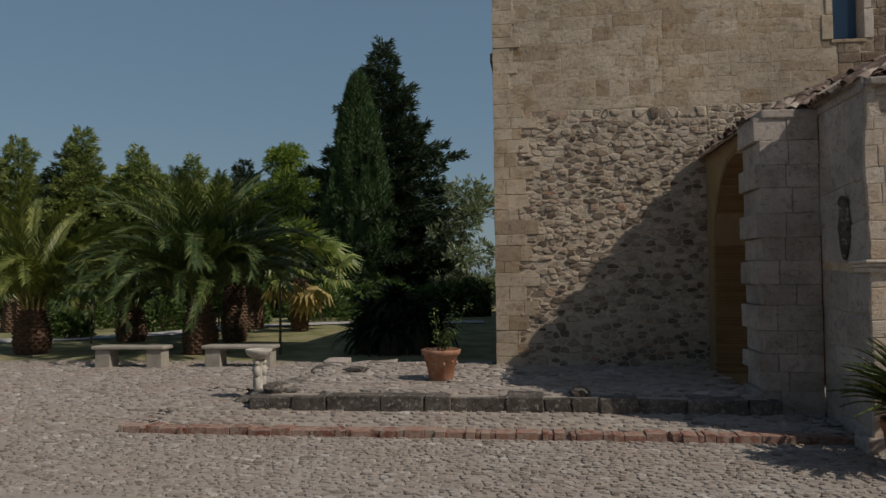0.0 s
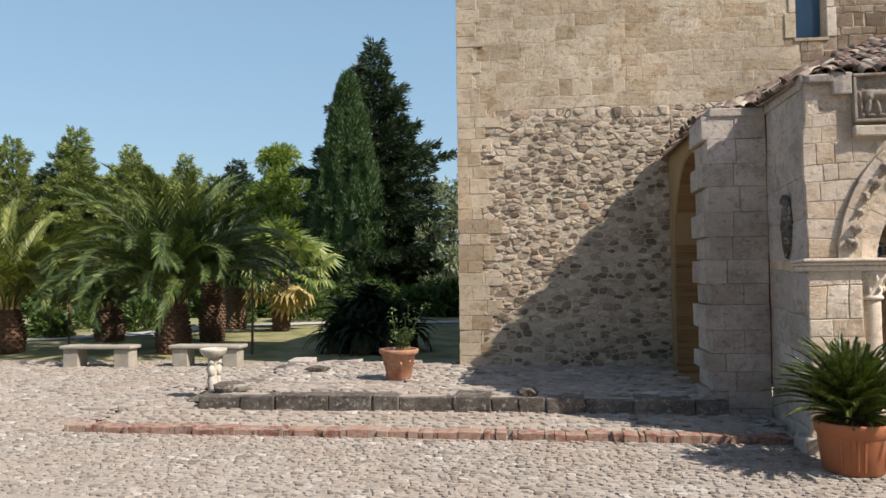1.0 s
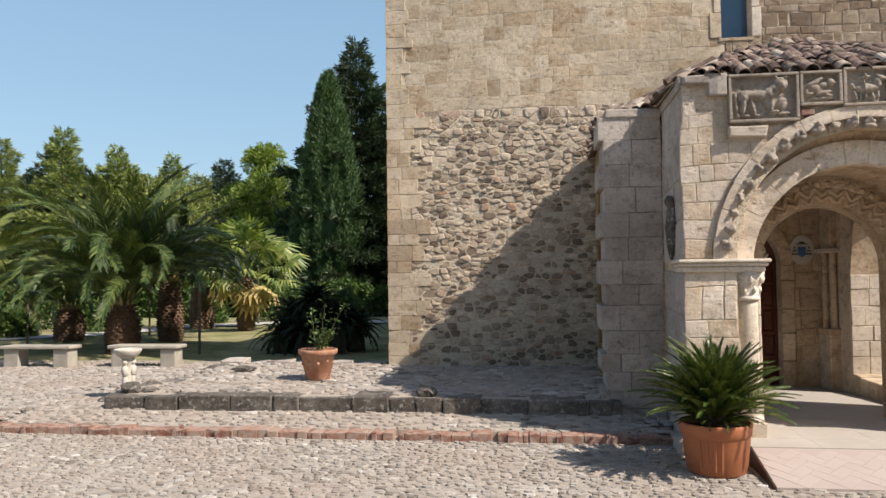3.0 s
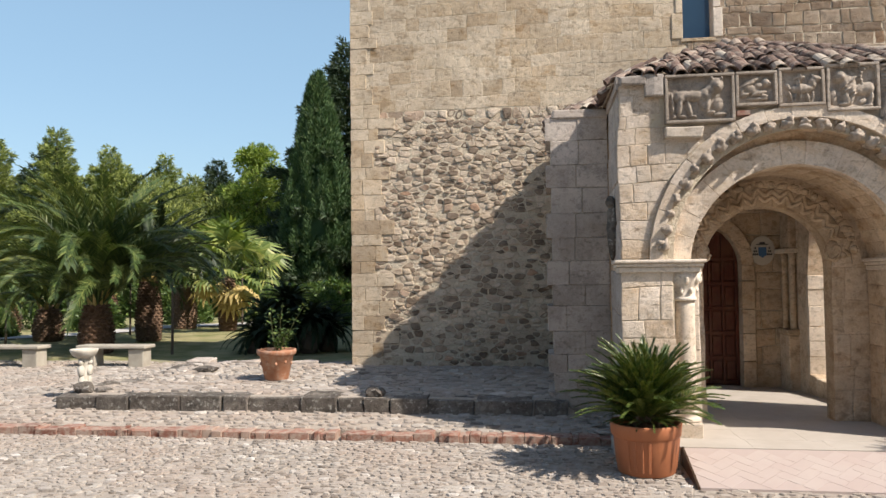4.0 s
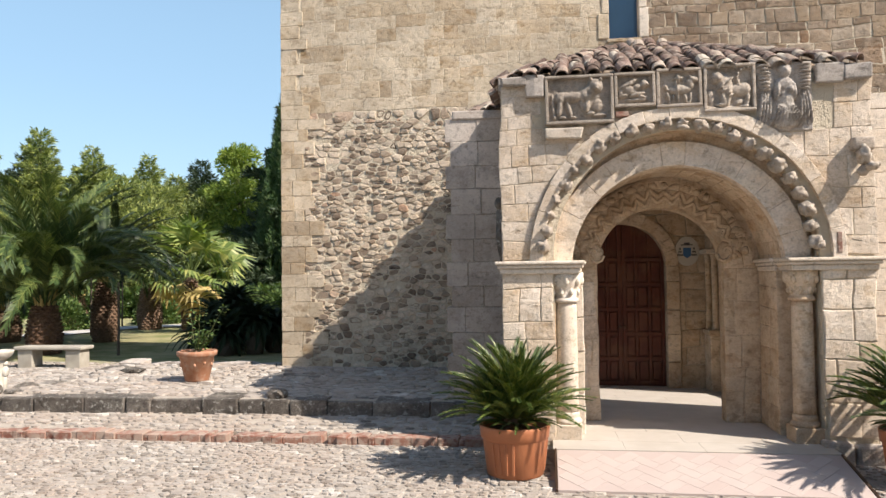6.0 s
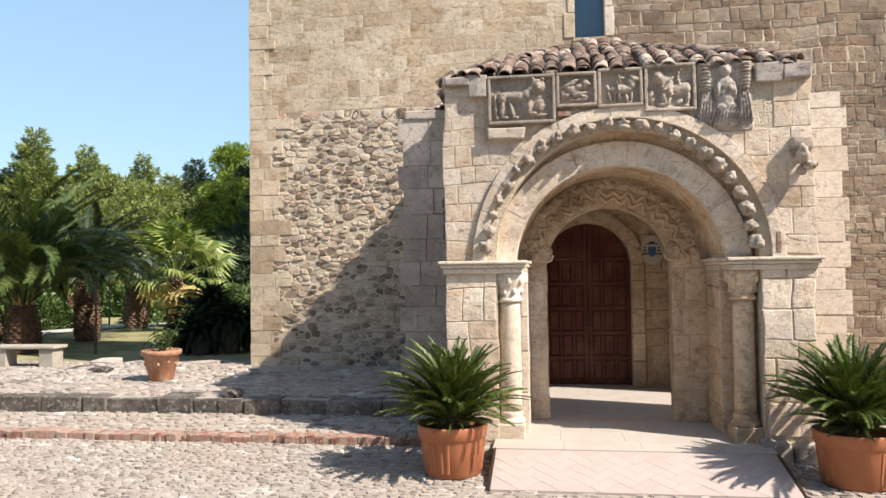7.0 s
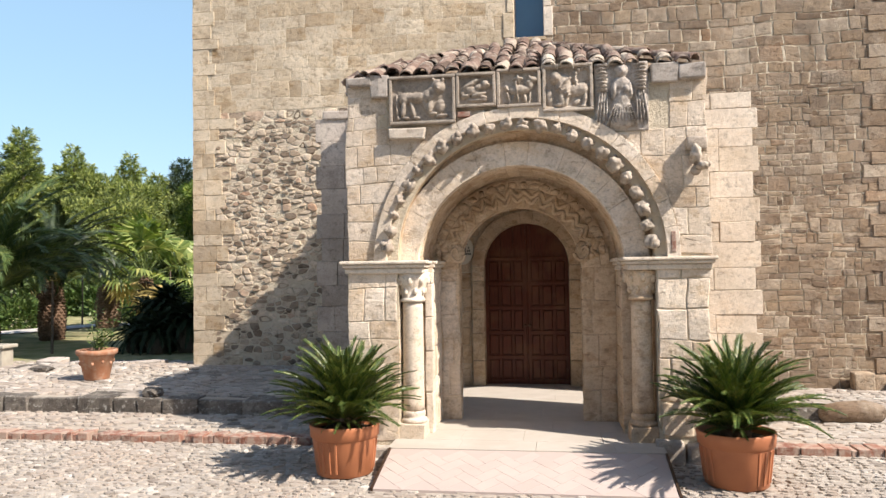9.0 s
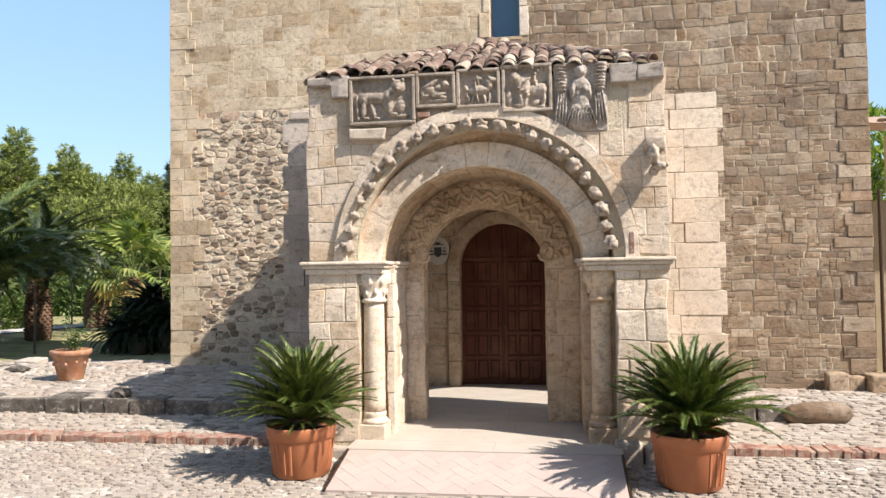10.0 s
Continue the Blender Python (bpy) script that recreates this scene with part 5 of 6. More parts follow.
ROOF = k.m
roof = empty("porch_roof", (5.5, 9.5, 4.2), "low hipped roof of old lichen-grown clay tiles", "roof")
RO = Vector((5.5, 9.5, 4.2))
AP = Vector((5.45, 10.75, 5.2))
BK = Vector((5.45, W, 5.2))
c0, c1, ci, c2, c3, c4 = Vector((2.97, W, 4.12)), Vector((2.97, 10.35, 4.12)), Vector((3.63, 9.8, 4.2)), Vector((3.95, F + .03, 4.2)), Vector((7.44, F + .03, 4.2)), Vector((7.5, W, 4.15))
bm = bmesh.new()
cc = Vector((3.66, F + .22, 4.2))
for tri in ((c0, c1, AP, BK), (c1, ci, AP), (ci, cc, AP), (cc, c2, AP), (c2, c3, AP), (c3, c4, BK, AP)):
    v = [bm.verts.new(p - RO) for p in tri]
    u = [bm.verts.new(p - RO - Vector((0, 0, .035))) for p in tri]
    bm.faces.new(v)
    bm.faces.new(list(reversed(u)))
    for i in range(len(v)):
        j = (i + 1) % len(v)
        bm.faces.new((v[j], v[i], u[i], u[j]))
part("roof_deck", bm, BROWN, roof)


def tile_mesh(r0, r1, ln, th=.014, n=7):
    vs, fs = [], []
    for y, r in ((0, r0), (ln, r1)):
        for q in (0, th):
            for i in range(n + 1):
                a = math.pi * i / n
                vs.append(((r - q) * math.cos(a), y, (r - q) * math.sin(a) * .9))
    m = n + 1
    for i in range(n):
        fs += [(i, i + 1, 2 * m + i + 1, 2 * m + i), (m + i + 1, m + i, 3 * m + i, 3 * m + i + 1), (i + 1, i, m + i, m + i + 1)]
    fs += [(0, 2 * m, 3 * m, m), (n, m + n, 3 * m + n, 2 * m + n)]
    return mesh_of("roof_tile", vs, fs)


TILES = [tile_mesh(.088, .068, .34), tile_mesh(.082, .064, .3), tile_mesh(.093, .07, .36), tile_mesh(.086, .07, .24)]


def tile_slope(p, q, top_a, top_b, rows, pitch=.178):
    """Tiles in columns on the slope with eave p..q; columns run up to the line top_a..top_b."""
    along = (q - p).normalized()
    nrm = (q - p).cross(top_a - p).normalized()
    if nrm.z < 0:
        nrm = -nrm
    up = nrm.cross(along).normalized()
    if up.z < 0:
        up = -up
    span = (q - p).length
    n = int(span / pitch)
    for i in range(n + 1):
        s = span * (i + .5) / (n + 1)
        base = p + along * s
        # how far up the slope reaches at this column
        def inside(d):
            x = base + up * d
            sa = (x - p).dot(along)
            ha = max((top_a - p).dot(up), 1e-6)
            if d > ha:
                return False
            left = (top_a - p).dot(along) * d / ha
            right = span + (top_b - q).dot(along) * d / ha
            return left - .05 <= sa <= right + .05
        for j in range(rows):
            if R.random() < .04:
                continue
            d = j * .19 - .05 + R.uniform(-.05, .04)
            if not inside(max(d + .1, 0)):
                continue
            pos = base + up * d + nrm * (.008 + R.uniform(0, .03)) - RO
            yv = (up + nrm * .05 + along * R.uniform(-.16, .16) + nrm * R.uniform(-.05, .08)).normalized()
            xv = yv.cross(nrm).normalized()
            zv = xv.cross(yv)
            m = Matrix((xv, yv, zv)).transposed().to_4x4()
            m.translation = pos
            put("roof_tile", R.choice(TILES), ROOF, roof, m=m)


tile_slope(c2, c3, AP, AP, 15)
tile_slope(c0, c1, BK, AP, 11, .235)
tile_slope(c1, ci, AP, AP, 8)
tile_slope(ci, cc, AP, AP, 8)
tile_slope(cc, c2, AP, AP, 12)
for a, b in ((c2, AP), (c1, AP), (c3, AP)):
    n = int((b - a).length / .34)
    d = (b - a).normalized()
    for i in range(n - 1):
        xv = d.cross(Vector((0, 0, 1))).normalized()
        zv = xv.cross(d)
        m = Matrix((xv, d, zv)).transposed().to_4x4()
        m.translation = a + d * (.34 * i - .05) + zv * .04 - RO
        put("ridge_tile", R.choice(TILES), ROOF, roof, m=m)

# ---- stones lying on the right ----
bm = bmesh.new()
tube(bm, [(0, 0, 0), (.05, 0, 0), (.25, 0, .015), (.55, 0, .02), (.74, 0, 0), (.8, 0, -.02)], [.06, .115, .14, .15, .12, .05], 14)
for v in bm.verts:
    v.co += .015 * noise.noise_vector(v.co * 4)
tagged(part("stone_log", bm, BROWN, None, "", True, pose(9.22, 10.25, .2, 0, 0, 6)), "weathered rounded stone drum lying on the cobbles", "stone block")
for x, w in ((8.5, .42), (8.94, .4)):
    tagged(part("kerb_block", loose_block(x, x + w - .02, 10.3, 10.6, .0, .28, R, .03, .03), CURB), "old rough kerb block on the cobbles", "stone block", "old kerb blocks")

for x0, x1, y0, h in ((10.75, 11.05, 13.2, .3), (11.06, 11.3, 13.22, .24), (11.32, 11.9, 13.05, .3)):
    tagged(part("corner_stone", loose_block(x0, x1, y0, W - .03, -.1, h, R, .03, .03), BROWN), "dark rough stone at the foot of the church wall", "stone block", "stones at the wall foot")

# ---- plants ----
def leaf_mat(name, stops, rough=0.55, trans=0.25, by="island"):
    k = Mat(name, rough, spec=0.35)
    c = k.ramp(k.island() if by == "island" else k.rand(), stops)
    c = k.mix(0.35, c, k.ramp(k.noise(1.2, 3), [(0.3, 0.55), (0.7, 1.25)]), "MULTIPLY")
    k.color(c)
    tr = k.t.nodes.new("ShaderNodeBsdfTranslucent")
    k.link(k.mix(1.0, c, (1.1, 1.25, 0.5), "MULTIPLY"), tr.inputs[0])
    mx = k.t.nodes.new("ShaderNodeMixShader")
    mx.inputs[0].default_value = trans
    k.link(k.b.outputs[0], mx.inputs[1])
    k.link(tr.outputs[0], mx.inputs[2])
    k.link(mx.outputs[0], k.t.nodes["Material Output"].inputs[0])
    return k.m


CYCAD = leaf_mat("cycad_leaf", [(0, (0.033, 0.064, 0.016)), (.6, (0.078, 0.118, 0.026)), (1, (0.22, 0.22, 0.055))], 0.4, .12)
PALM = leaf_mat("palm_leaf", [(0, (0.038, 0.069, 0.022)), (.6, (0.078, 0.118, 0.034)), (1, (0.190, 0.213, 0.062))], 0.4, .14)
# Yellow-green leaf, lightened further so that sunlight is part of its colour.
PALM_Y = leaf_mat("sunlit_yellow_green_palm_leaf", [(0, (0.085, 0.115, 0.03)), (.6, (0.17, 0.2, 0.05)), (1, (0.36, 0.34, 0.1))], 0.4, .25)
FAN = leaf_mat("fan_palm_leaf", [(0, (0.1, 0.15, 0.04)), (.6, (0.21, 0.27, 0.08)), (1, (0.42, 0.42, 0.14))], 0.45, .3)
# Darker palm leaf, with the shade on one palm painted into the colour.
PALM_SHADE = leaf_mat("shade_painted_palm_leaf", [(0, (0.018, 0.032, 0.014)), (1, (0.045, 0.062, 0.026))], 0.5, .08)
DRY = leaf_mat("dry_palm_leaf", [(0, (0.4, 0.28, 0.09)), (1, (0.58, 0.46, 0.2))], 0.7, .2)
CYP = leaf_mat("cypress_spray", [(0, (0.028, 0.064, 0.022)), (.7, (0.062, 0.115, 0.036)), (1, (0.12, 0.172, 0.055))], 0.6, .1)
CED = leaf_mat("dark_fir_spray", [(0, (0.022, 0.045, 0.022)), (1, (0.058, 0.080, 0.036))], 0.6, .1)
FIR = leaf_mat("conifer_spray", [(0, (0.081, 0.115, 0.041)), (.6, (0.207, 0.247, 0.081)), (1, (0.460, 0.483, 0.138))], 0.6, .25)
PINE = leaf_mat("bright_pine_spray", [(0, (0.092, 0.144, 0.029)), (.6, (0.207, 0.282, 0.053)), (1, (0.391, 0.448, 0.092))], 0.6, .3)
BUSH = leaf_mat("hedge_leaf", [(0, (0.048, 0.089, 0.025)), (.6, (0.089, 0.145, 0.039)), (1, (0.161, 0.209, 0.056))], 0.5, .2)
OLIVE = leaf_mat("olive_leaf", [(0, (0.14, 0.17, 0.1)), (.6, (0.22, 0.255, 0.15)), (1, (0.33, 0.36, 0.23))], 0.55, .2)
# Darker copy of the cycad leaf; the shade is put into its colour.
CYC_SHADE = leaf_mat("shade_painted_cycad_leaf", [(0, (0.012, 0.026, 0.01)), (1, (0.026, 0.042, 0.014))], 0.75, .04)
k = Mat("palm_trunk", 0.9, spec=0.15)
c = k.mix(k.ramp(k.rand(), [(0, 0.0), (1, 1.0)]), (0.120, 0.068, 0.044), (0.216, 0.144, 0.096))
k.color(k.mix(0.6, c, k.ramp(k.noise(12, 5), [(0.3, 0.5), (0.7, 1.2)]), "MULTIPLY")).bump(k.noise(30, 5), 0.8, 0.03)
TRUNK = k.m
k = Mat("bark", 0.9, spec=0.15)
k.color(k.mix(k.noise(8, 5, 0.6, stretch=(4, 4, .8)), (0.072, 0.056, 0.044), (0.160, 0.128, 0.096))).bump(k.noise(20, 5), 0.8, 0.03)
BARK = k.m
k = Mat("potting_soil", 0.95, spec=0.1)
k.color(k.mix(k.noise(30, 5), (0.040, 0.028, 0.020), (0.080, 0.060, 0.040))).bump(k.noise(60, 4), 1.0, 0.02)
SOIL = k.m
k = Mat("leaf_stem", 0.5, spec=0.3)
k.color((0.096, 0.112, 0.040))
STEM = k.m


def frond(length, rise, droop, pairs, leaf, mat, fold=35, wid=.02, start=.12, rnd=None, stem=.012, name="frond", taper=.55, sweep=50):
    """A feather leaf growing along +x and curving down; leaf: leaflet length."""
    rnd = rnd or random.Random(1)
    vs, fs = [], []
    n = 14
    pts = []
    for i in range(n + 1):
        t = i / n
        ang = radians(rise - droop * t ** 1.4)
        if i == 0:
            pts.append(Vector((0, 0, 0)))
        else:
            pts.append(pts[-1] + Vector((math.cos(ang), 0, math.sin(ang))) * length / n)

    def at(t):
        f = min(max(t, 0), .9999) * n
        i = int(f)
        p = pts[i].lerp(pts[i + 1], f - i)
        return p, (pts[i + 1] - pts[i]).normalized()
    for i in range(n):
        r0, r1 = stem * (1 - .8 * i / n), stem * (1 - .8 * (i + 1) / n)
        o = len(vs)
        for p, r in ((pts[i], r0), (pts[i + 1], r1)):
            vs += [p + Vector((0, r, 0)), p + Vector((0, -r, 0)), p + Vector((0, 0, r * 1.2))]
        fs += [(o, o + 3, o + 5, o + 2), (o + 2, o + 5, o + 4, o + 1), (o + 1, o + 4, o + 3, o)]
    for i in range(pairs):
        t = start + (1 - start) * (i + .5) / pairs
        p, d = at(t)
        up = Vector((0, 1, 0)).cross(d) * -1
        if up.z < 0:
            up = -up
        size = leaf * (min(1, .45 + t * 2.2) if t < .3 else 1 - taper * ((t - .3) / .7) ** 1.6) * rnd.uniform(.85, 1.1)
        for s in (-1, 1):
            sw = radians(sweep * (1 - .45 * t) + rnd.uniform(-7, 7))
            f = radians(fold + rnd.uniform(-10, 10))
            v = (Vector((0, s, 0)) * math.sin(sw) * math.cos(f) + d * math.cos(sw) + up * math.sin(sw) * math.sin(f)).normalized()
            w = d * wid * .5
            tip = p + v * size + Vector((0, 0, -size * .18))
            mid = p + v * size * .5
            o = len(vs)
            vs += [p - w * .5, p + w * .5, mid + w, tip, mid - w]
            fs += [(o, o + 1, o + 2, o + 4), (o + 4, o + 2, o + 3)]
    me = mesh_of(name, vs, fs)
    me.materials.append(mat)
    return me


def cycad_pot(name, x, y, seed, turn, label):
    rnd = random.Random(seed)
    ob = empty(name, (x, y, height(x, y)), label, "potted plant", "potted cycads by the porch", rz=turn)
    pot_bm = bmesh.new()
    lathe(pot_bm, [(.27, 0), (.285, .012), (.325, .36), (.33, .37), (.345, .38), (.352, .46), (.358, .49), (.352, .5), (.335, .5), (.325, .48), (.32, .42), (0, .42)], 48)
    pot = part("pot", pot_bm, POT, ob, "orange plastic flower pot", True)
    # vertical ribs in groups
    for g in range(3):
        for q in range(4):
            a = radians(g * 120 + q * 13 - 20)
            bm = bmesh.new()
            vs = []
            for zz, rr in ((.05, .2925), (.35, .327)):
                for da, dr in ((-.045, -.004), (-.03, .006), (.03, .006), (.045, -.004)):
                    vs.append(bm.verts.new(((rr + dr) * math.cos(a + da), (rr + dr) * math.sin(a + da), zz)))
            for i in range(3):
                bm.faces.new((vs[i], vs[i + 1], vs[i + 5], vs[i + 4]))
            bm.faces.new((vs[4], vs[5], vs[6], vs[7]))
            bm.faces.new((vs[3], vs[2], vs[1], vs[0]))
            part("pot_rib", bm, POT, pot)
    bm = bmesh.new()
    lathe(bm, [(.32, .425), (.2, .44), (0, .45)], 24)
    part("soil", bm, SOIL, ob)
    bm = bmesh.new()
    blob(bm, (0, 0, .52), (.13, .13, .16), seed, 3, .35, 4)
    part("caudex", bm, TRUNK, ob, "shaggy brown stem")
    meshes = [frond(.7 + .04 * i, 30, 26 + 11 * i, 96, .108, CYCAD, 36, .0125, .05, rnd, .009, taper=.6, sweep=62) for i in range(4)]
    n = 150
    for i in range(n):
        f = i / n
        el = 88 - 56 * f + rnd.uniform(-7, 7)
        az = 137.5 * i + rnd.uniform(-9, 9)
        me = meshes[rnd.randrange(4)]
        m = pose(0, 0, .6 - .1 * f, 0, 0, az) @ pose(.05, 0, 0, 0, -el + 30, 0) @ pose(0, 0, 0, rnd.uniform(-18, 18))
        put("frond", me, None, ob, m=m @ Matrix.Diagonal((*([rnd.uniform(.85, 1.12)] * 3), 1)))
    for i in range(34):
        m = pose(0, 0, .5, 0, 0, 137.5 * i) @ pose(.1, 0, 0, 0, -rnd.uniform(14, 36) + 30, 0) @ pose(0, 0, 0, rnd.uniform(-25, 25))
        put("frond", meshes[rnd.randrange(4)], None, ob, m=m @ Matrix.Diagonal((*([rnd.uniform(.36, .5)] * 3), 1)))
    return ob


cycad_pot("potted_cycad", 3.84, 7.74, 5, 10, "green cycad in a ribbed orange plastic pot on the cobbles")
cycad_pot("potted_cycad", 7.63, 7.7, 8, 75, "green cycad with dark lower leaves in a ribbed orange plastic pot")

# rose shrub in a terracotta pot on the terrace
k = Mat("weathered_terracotta", 0.8, spec=0.2)
c = k.mix(k.ramp(k.noise(5, 5), [(0.35, 0.0), (0.65, 1.0)]), (0.320, 0.136, 0.072), (0.400, 0.216, 0.136))
k.color(k.mix(k.ramp(k.noise(9, 5), [(0.5, 0.0), (0.68, 0.6)]), c, (0.440, 0.336, 0.256))).bump(k.noise(50, 4), 0.3, 0.01)
TERRA = k.m
rnd = random.Random(4)
tx, ty = -1.57, 11.76
rose = empty("potted_rose", (tx, ty, height(tx, ty) + .012), "small rose bush in a weathered terracotta pot on the terrace", "potted plant")
rose.scale = (.97, .97, 1.04)
bm = bmesh.new()
lathe(bm, [(.19, 0), (.2, .015), (.285, .38), (.3, .385), (.325, .4), (.335, .44), (.332, .47), (.31, .475), (.29, .46), (.285, .42), (0, .42)], 40)
pot = part("pot", bm, TERRA, rose, "", True)
for i in range(10):
    a = radians(36 * i)
    bm = bmesh.new()
    blob(bm, (.258 * math.cos(a), .258 * math.sin(a), .26 + .03 * (i % 2)), (.03, .03, .035), i, 1, .3)
    part("garland_swag", bm, TERRA, pot, "", True)
bm = bmesh.new()
lathe(bm, [(.285, .425), (0, .44)], 20)
part("soil", bm, SOIL, rose)
leaf_vs, leaf_fs = [], []


def add_leaf(vs, fs, p, d, up, ln, wd):
    s = d.cross(up).normalized() * wd * .5
    o = len(vs)
    vs += [p, p + d * ln * .45 + s, p + d * ln, p + d * ln * .45 - s]
    fs += [(o, o + 1, o + 2, o + 3)]


for i in range(6):
    a, ln = rnd.uniform(0, 6.28), rnd.uniform(.25, .8)
    lean = rnd.uniform(.15, .8)
    pts = [Vector((.03 * math.cos(a), .03 * math.sin(a), .42))]
    for q in range(6):
        pts.append(pts[-1] + Vector((math.cos(a) * lean * ln / 6 + rnd.uniform(-.02, .02), math.sin(a) * lean * ln / 6 + rnd.uniform(-.02, .02), ln / 6)))
    bm = bmesh.new()
    tube(bm, pts, [.009 - .001 * q for q in range(7)], 5)
    part("stem", bm, STEM, rose)
    for p in pts[1:]:
        for _ in range(8):
            d = Vector((rnd.uniform(-1, 1), rnd.uniform(-1, 1), rnd.uniform(-.5, .7))).normalized()
            add_leaf(leaf_vs, leaf_fs, p + d * rnd.uniform(.01, .09), d, Vector((rnd.uniform(-1, 1), rnd.uniform(-1, 1), 1)), rnd.uniform(.05, .085), rnd.uniform(.03, .045))
tagged(put("leaves", mesh_of("leaves", leaf_vs, leaf_fs), BUSH, rose), kind="stuff")


# ---- garden palms ----
def palm_trunk(name, r, h, parent, seed):
    rnd = random.Random(seed)
    bm = bmesh.new()
    prof = [(r * .8, -.1), (r * .95, h * .1), (r * 1.0, h * .35), (r * .85, h * .7), (r * .6, h), (r * .3, h + .12)]
    lathe(bm, prof, 18)
    rows = int(h / .085)
    for j in range(rows):
        f = (j + .5) / rows
        rr = r * (.9 + .14 * math.sin(math.pi * f)) * (1 - .38 * max(f - .35, 0))
        for i in range(13):
            a = 2 * math.pi * (i + .5 * (j % 2)) / 13 + rnd.uniform(-.05, .05)
            vs = blob(bm, (0, 0, 0), (.04, r * .17, .045), i + j, 1, .2)
            bmesh.ops.rotate(bm, verts=vs, matrix=Matrix.Rotation(a, 3, "Z") @ Matrix.Rotation(radians(30), 3, "Y"))
            bmesh.ops.translate(bm, verts=vs, vec=(rr * math.cos(a), rr * math.sin(a), h * f))
    return part("trunk", bm, TRUNK, parent)


def date_palm(x, y, r, h, ln, n, seed, label, mat=None):
    rnd = random.Random(seed)
    z = base_height(x, y)
    ob = empty("date_palm", (x, y, z), label, "palm tree", "garden palms", rz=rnd.uniform(0, 360))
    palm_trunk("trunk", r, h, ob, seed)
    meshes = [frond(ln * (.95 + .04 * i), 34, (64, 98, 126)[i], 92, ln * .13, mat or PALM, 28, .046, .2, rnd, .024, taper=.5, sweep=50) for i in range(3)]
    for i in range(n):
        f = i / n
        el = 89 - 38 * f ** .9 + rnd.uniform(-5, 5)
        m = pose(0, 0, h - .02 - .1 * f, 0, 0, 137.5 * i + rnd.uniform(-8, 8)) @ pose(r * .25, 0, 0, 0, -el + 34, 0) @ pose(0, 0, 0, rnd.uniform(-25, 25))
        put("frond", meshes[rnd.choice((0, 0, 1)) if el > 76 else rnd.choice((0, 1, 2)) if el > 62 else rnd.choice((1, 1, 2))], None, ob, m=m @ Matrix.Diagonal((*([rnd.uniform(.88, 1.08) * (.5 + .5 * min(el / 82, 1))] * 3), 1)))
    for i in range(16):
        bm = bmesh.new()
        a = rnd.uniform(0, 6.28)
        tube(bm, [(r * .45 * math.cos(a), r * .45 * math.sin(a), h - .12), (r * .75 * math.cos(a), r * .75 * math.sin(a), h + rnd.uniform(.15, .45))], [.045, .018], 5)
        part("frond_stub", bm, DRY, ob)
    return ob


def fan_leaf(r, stalk, mat, rnd, blades=20):
    vs, fs = [], []
    o = 0
    vs += [Vector((0, .012, 0)), Vector((0, -.012, 0)), Vector((stalk, .008, .0)), Vector((stalk, -.008, 0)), Vector((0, 0, .015)), Vector((stalk, 0, .012))]
    fs += [(0, 2, 5, 4), (4, 5, 3, 1), (1, 3, 2, 0)]
    for i in range(blades):
        a = radians(-135 + 270 * (i + .5) / blades)
        d = Vector((math.cos(a), math.sin(a), rnd.uniform(-.05, .12)))
        side = Vector((-math.sin(a), math.cos(a), 0)) * r * 1.35 / blades
        p = Vector((stalk, 0, 0))
        q = r * rnd.uniform(.85, 1.05) * (1 - .2 * abs(i - blades / 2) / blades)
        o = len(vs)
        vs += [p, p + d * q * .6 + side + Vector((0, 0, .03 * r)), p + d * q * .6 - side + Vector((0, 0, -.03 * r)), p + d * q + Vector((0, 0, -.42 * r))]
        fs += [(o, o + 1, o + 2), (o + 1, o + 3, o + 2)]
    me = mesh_of("fan_leaf", vs, fs)
    me.materials.append(mat)
    return me


def fan_palm(x, y, r, h, crown, leaf_r, n, seed, mat, label, dry=8):
    rnd = random.Random(seed)
    ob = empty("fan_palm", (x, y, base_height(x, y)), label, "palm tree", "garden palms")
    palm_trunk("trunk", r, h, ob, seed)
    meshes = [fan_leaf(leaf_r * (.9 + .1 * i), crown - leaf_r * (.55 + .1 * i), mat, rnd) for i in range(3)]
    for i in range(n):
        f = i / n
        el = 88 - 100 * f + rnd.uniform(-8, 8)
        m = pose(0, 0, h + .1, 0, 0, 137.5 * i + rnd.uniform(-10, 10)) @ pose(0, 0, 0, 0, -el, 0) @ pose(0, 0, 0, rnd.uniform(-30, 30))
        put("fan_leaf", meshes[rnd.randrange(3)], None, ob, m=m @ Matrix.Diagonal((*([rnd.uniform(.8, 1.1)] * 3), 1)))
    dm = fan_leaf(leaf_r * .85, crown * .4, DRY, rnd, 14)
    for i in range(dry):
        m = pose(0, 0, h, 0, 0, rnd.uniform(0, 360)) @ pose(0, 0, 0, rnd.uniform(-40, 40), rnd.uniform(10, 62), 0)
        put("dry_leaf", dm, None, ob, m=m)
    return ob


date_palm(-8.2, 17.0, .4, 1.2, 4.1, 84, 1, "broad date palm with arching grey-green fronds and a scaly trunk")
date_palm(-12.6, 16.9, .42, 1.1, 3.7, 56, 2, "date palm with yellow-green fronds and a scaly trunk", PALM_Y)
date_palm(-11.9, 20.3, .42, .95, 2.2, 30, 3, "young date palm with a pineapple-shaped trunk")
date_palm(-15.6, 23.4, .3, .75, 1.7, 28, 4, "small date palm at the garden path")
date_palm(-10.2, 25.4, .42, 1.5, 2.2, 30, 5, "date palm with a pale scaly trunk")
date_palm(-14.2, 27.0, .4, 1.1, 1.8, 30, 6, "young date palm near the hedge")
date_palm(-18.5, 24.0, .4, 1.1, 2.2, 34, 9, "date palm at the far side of the path")
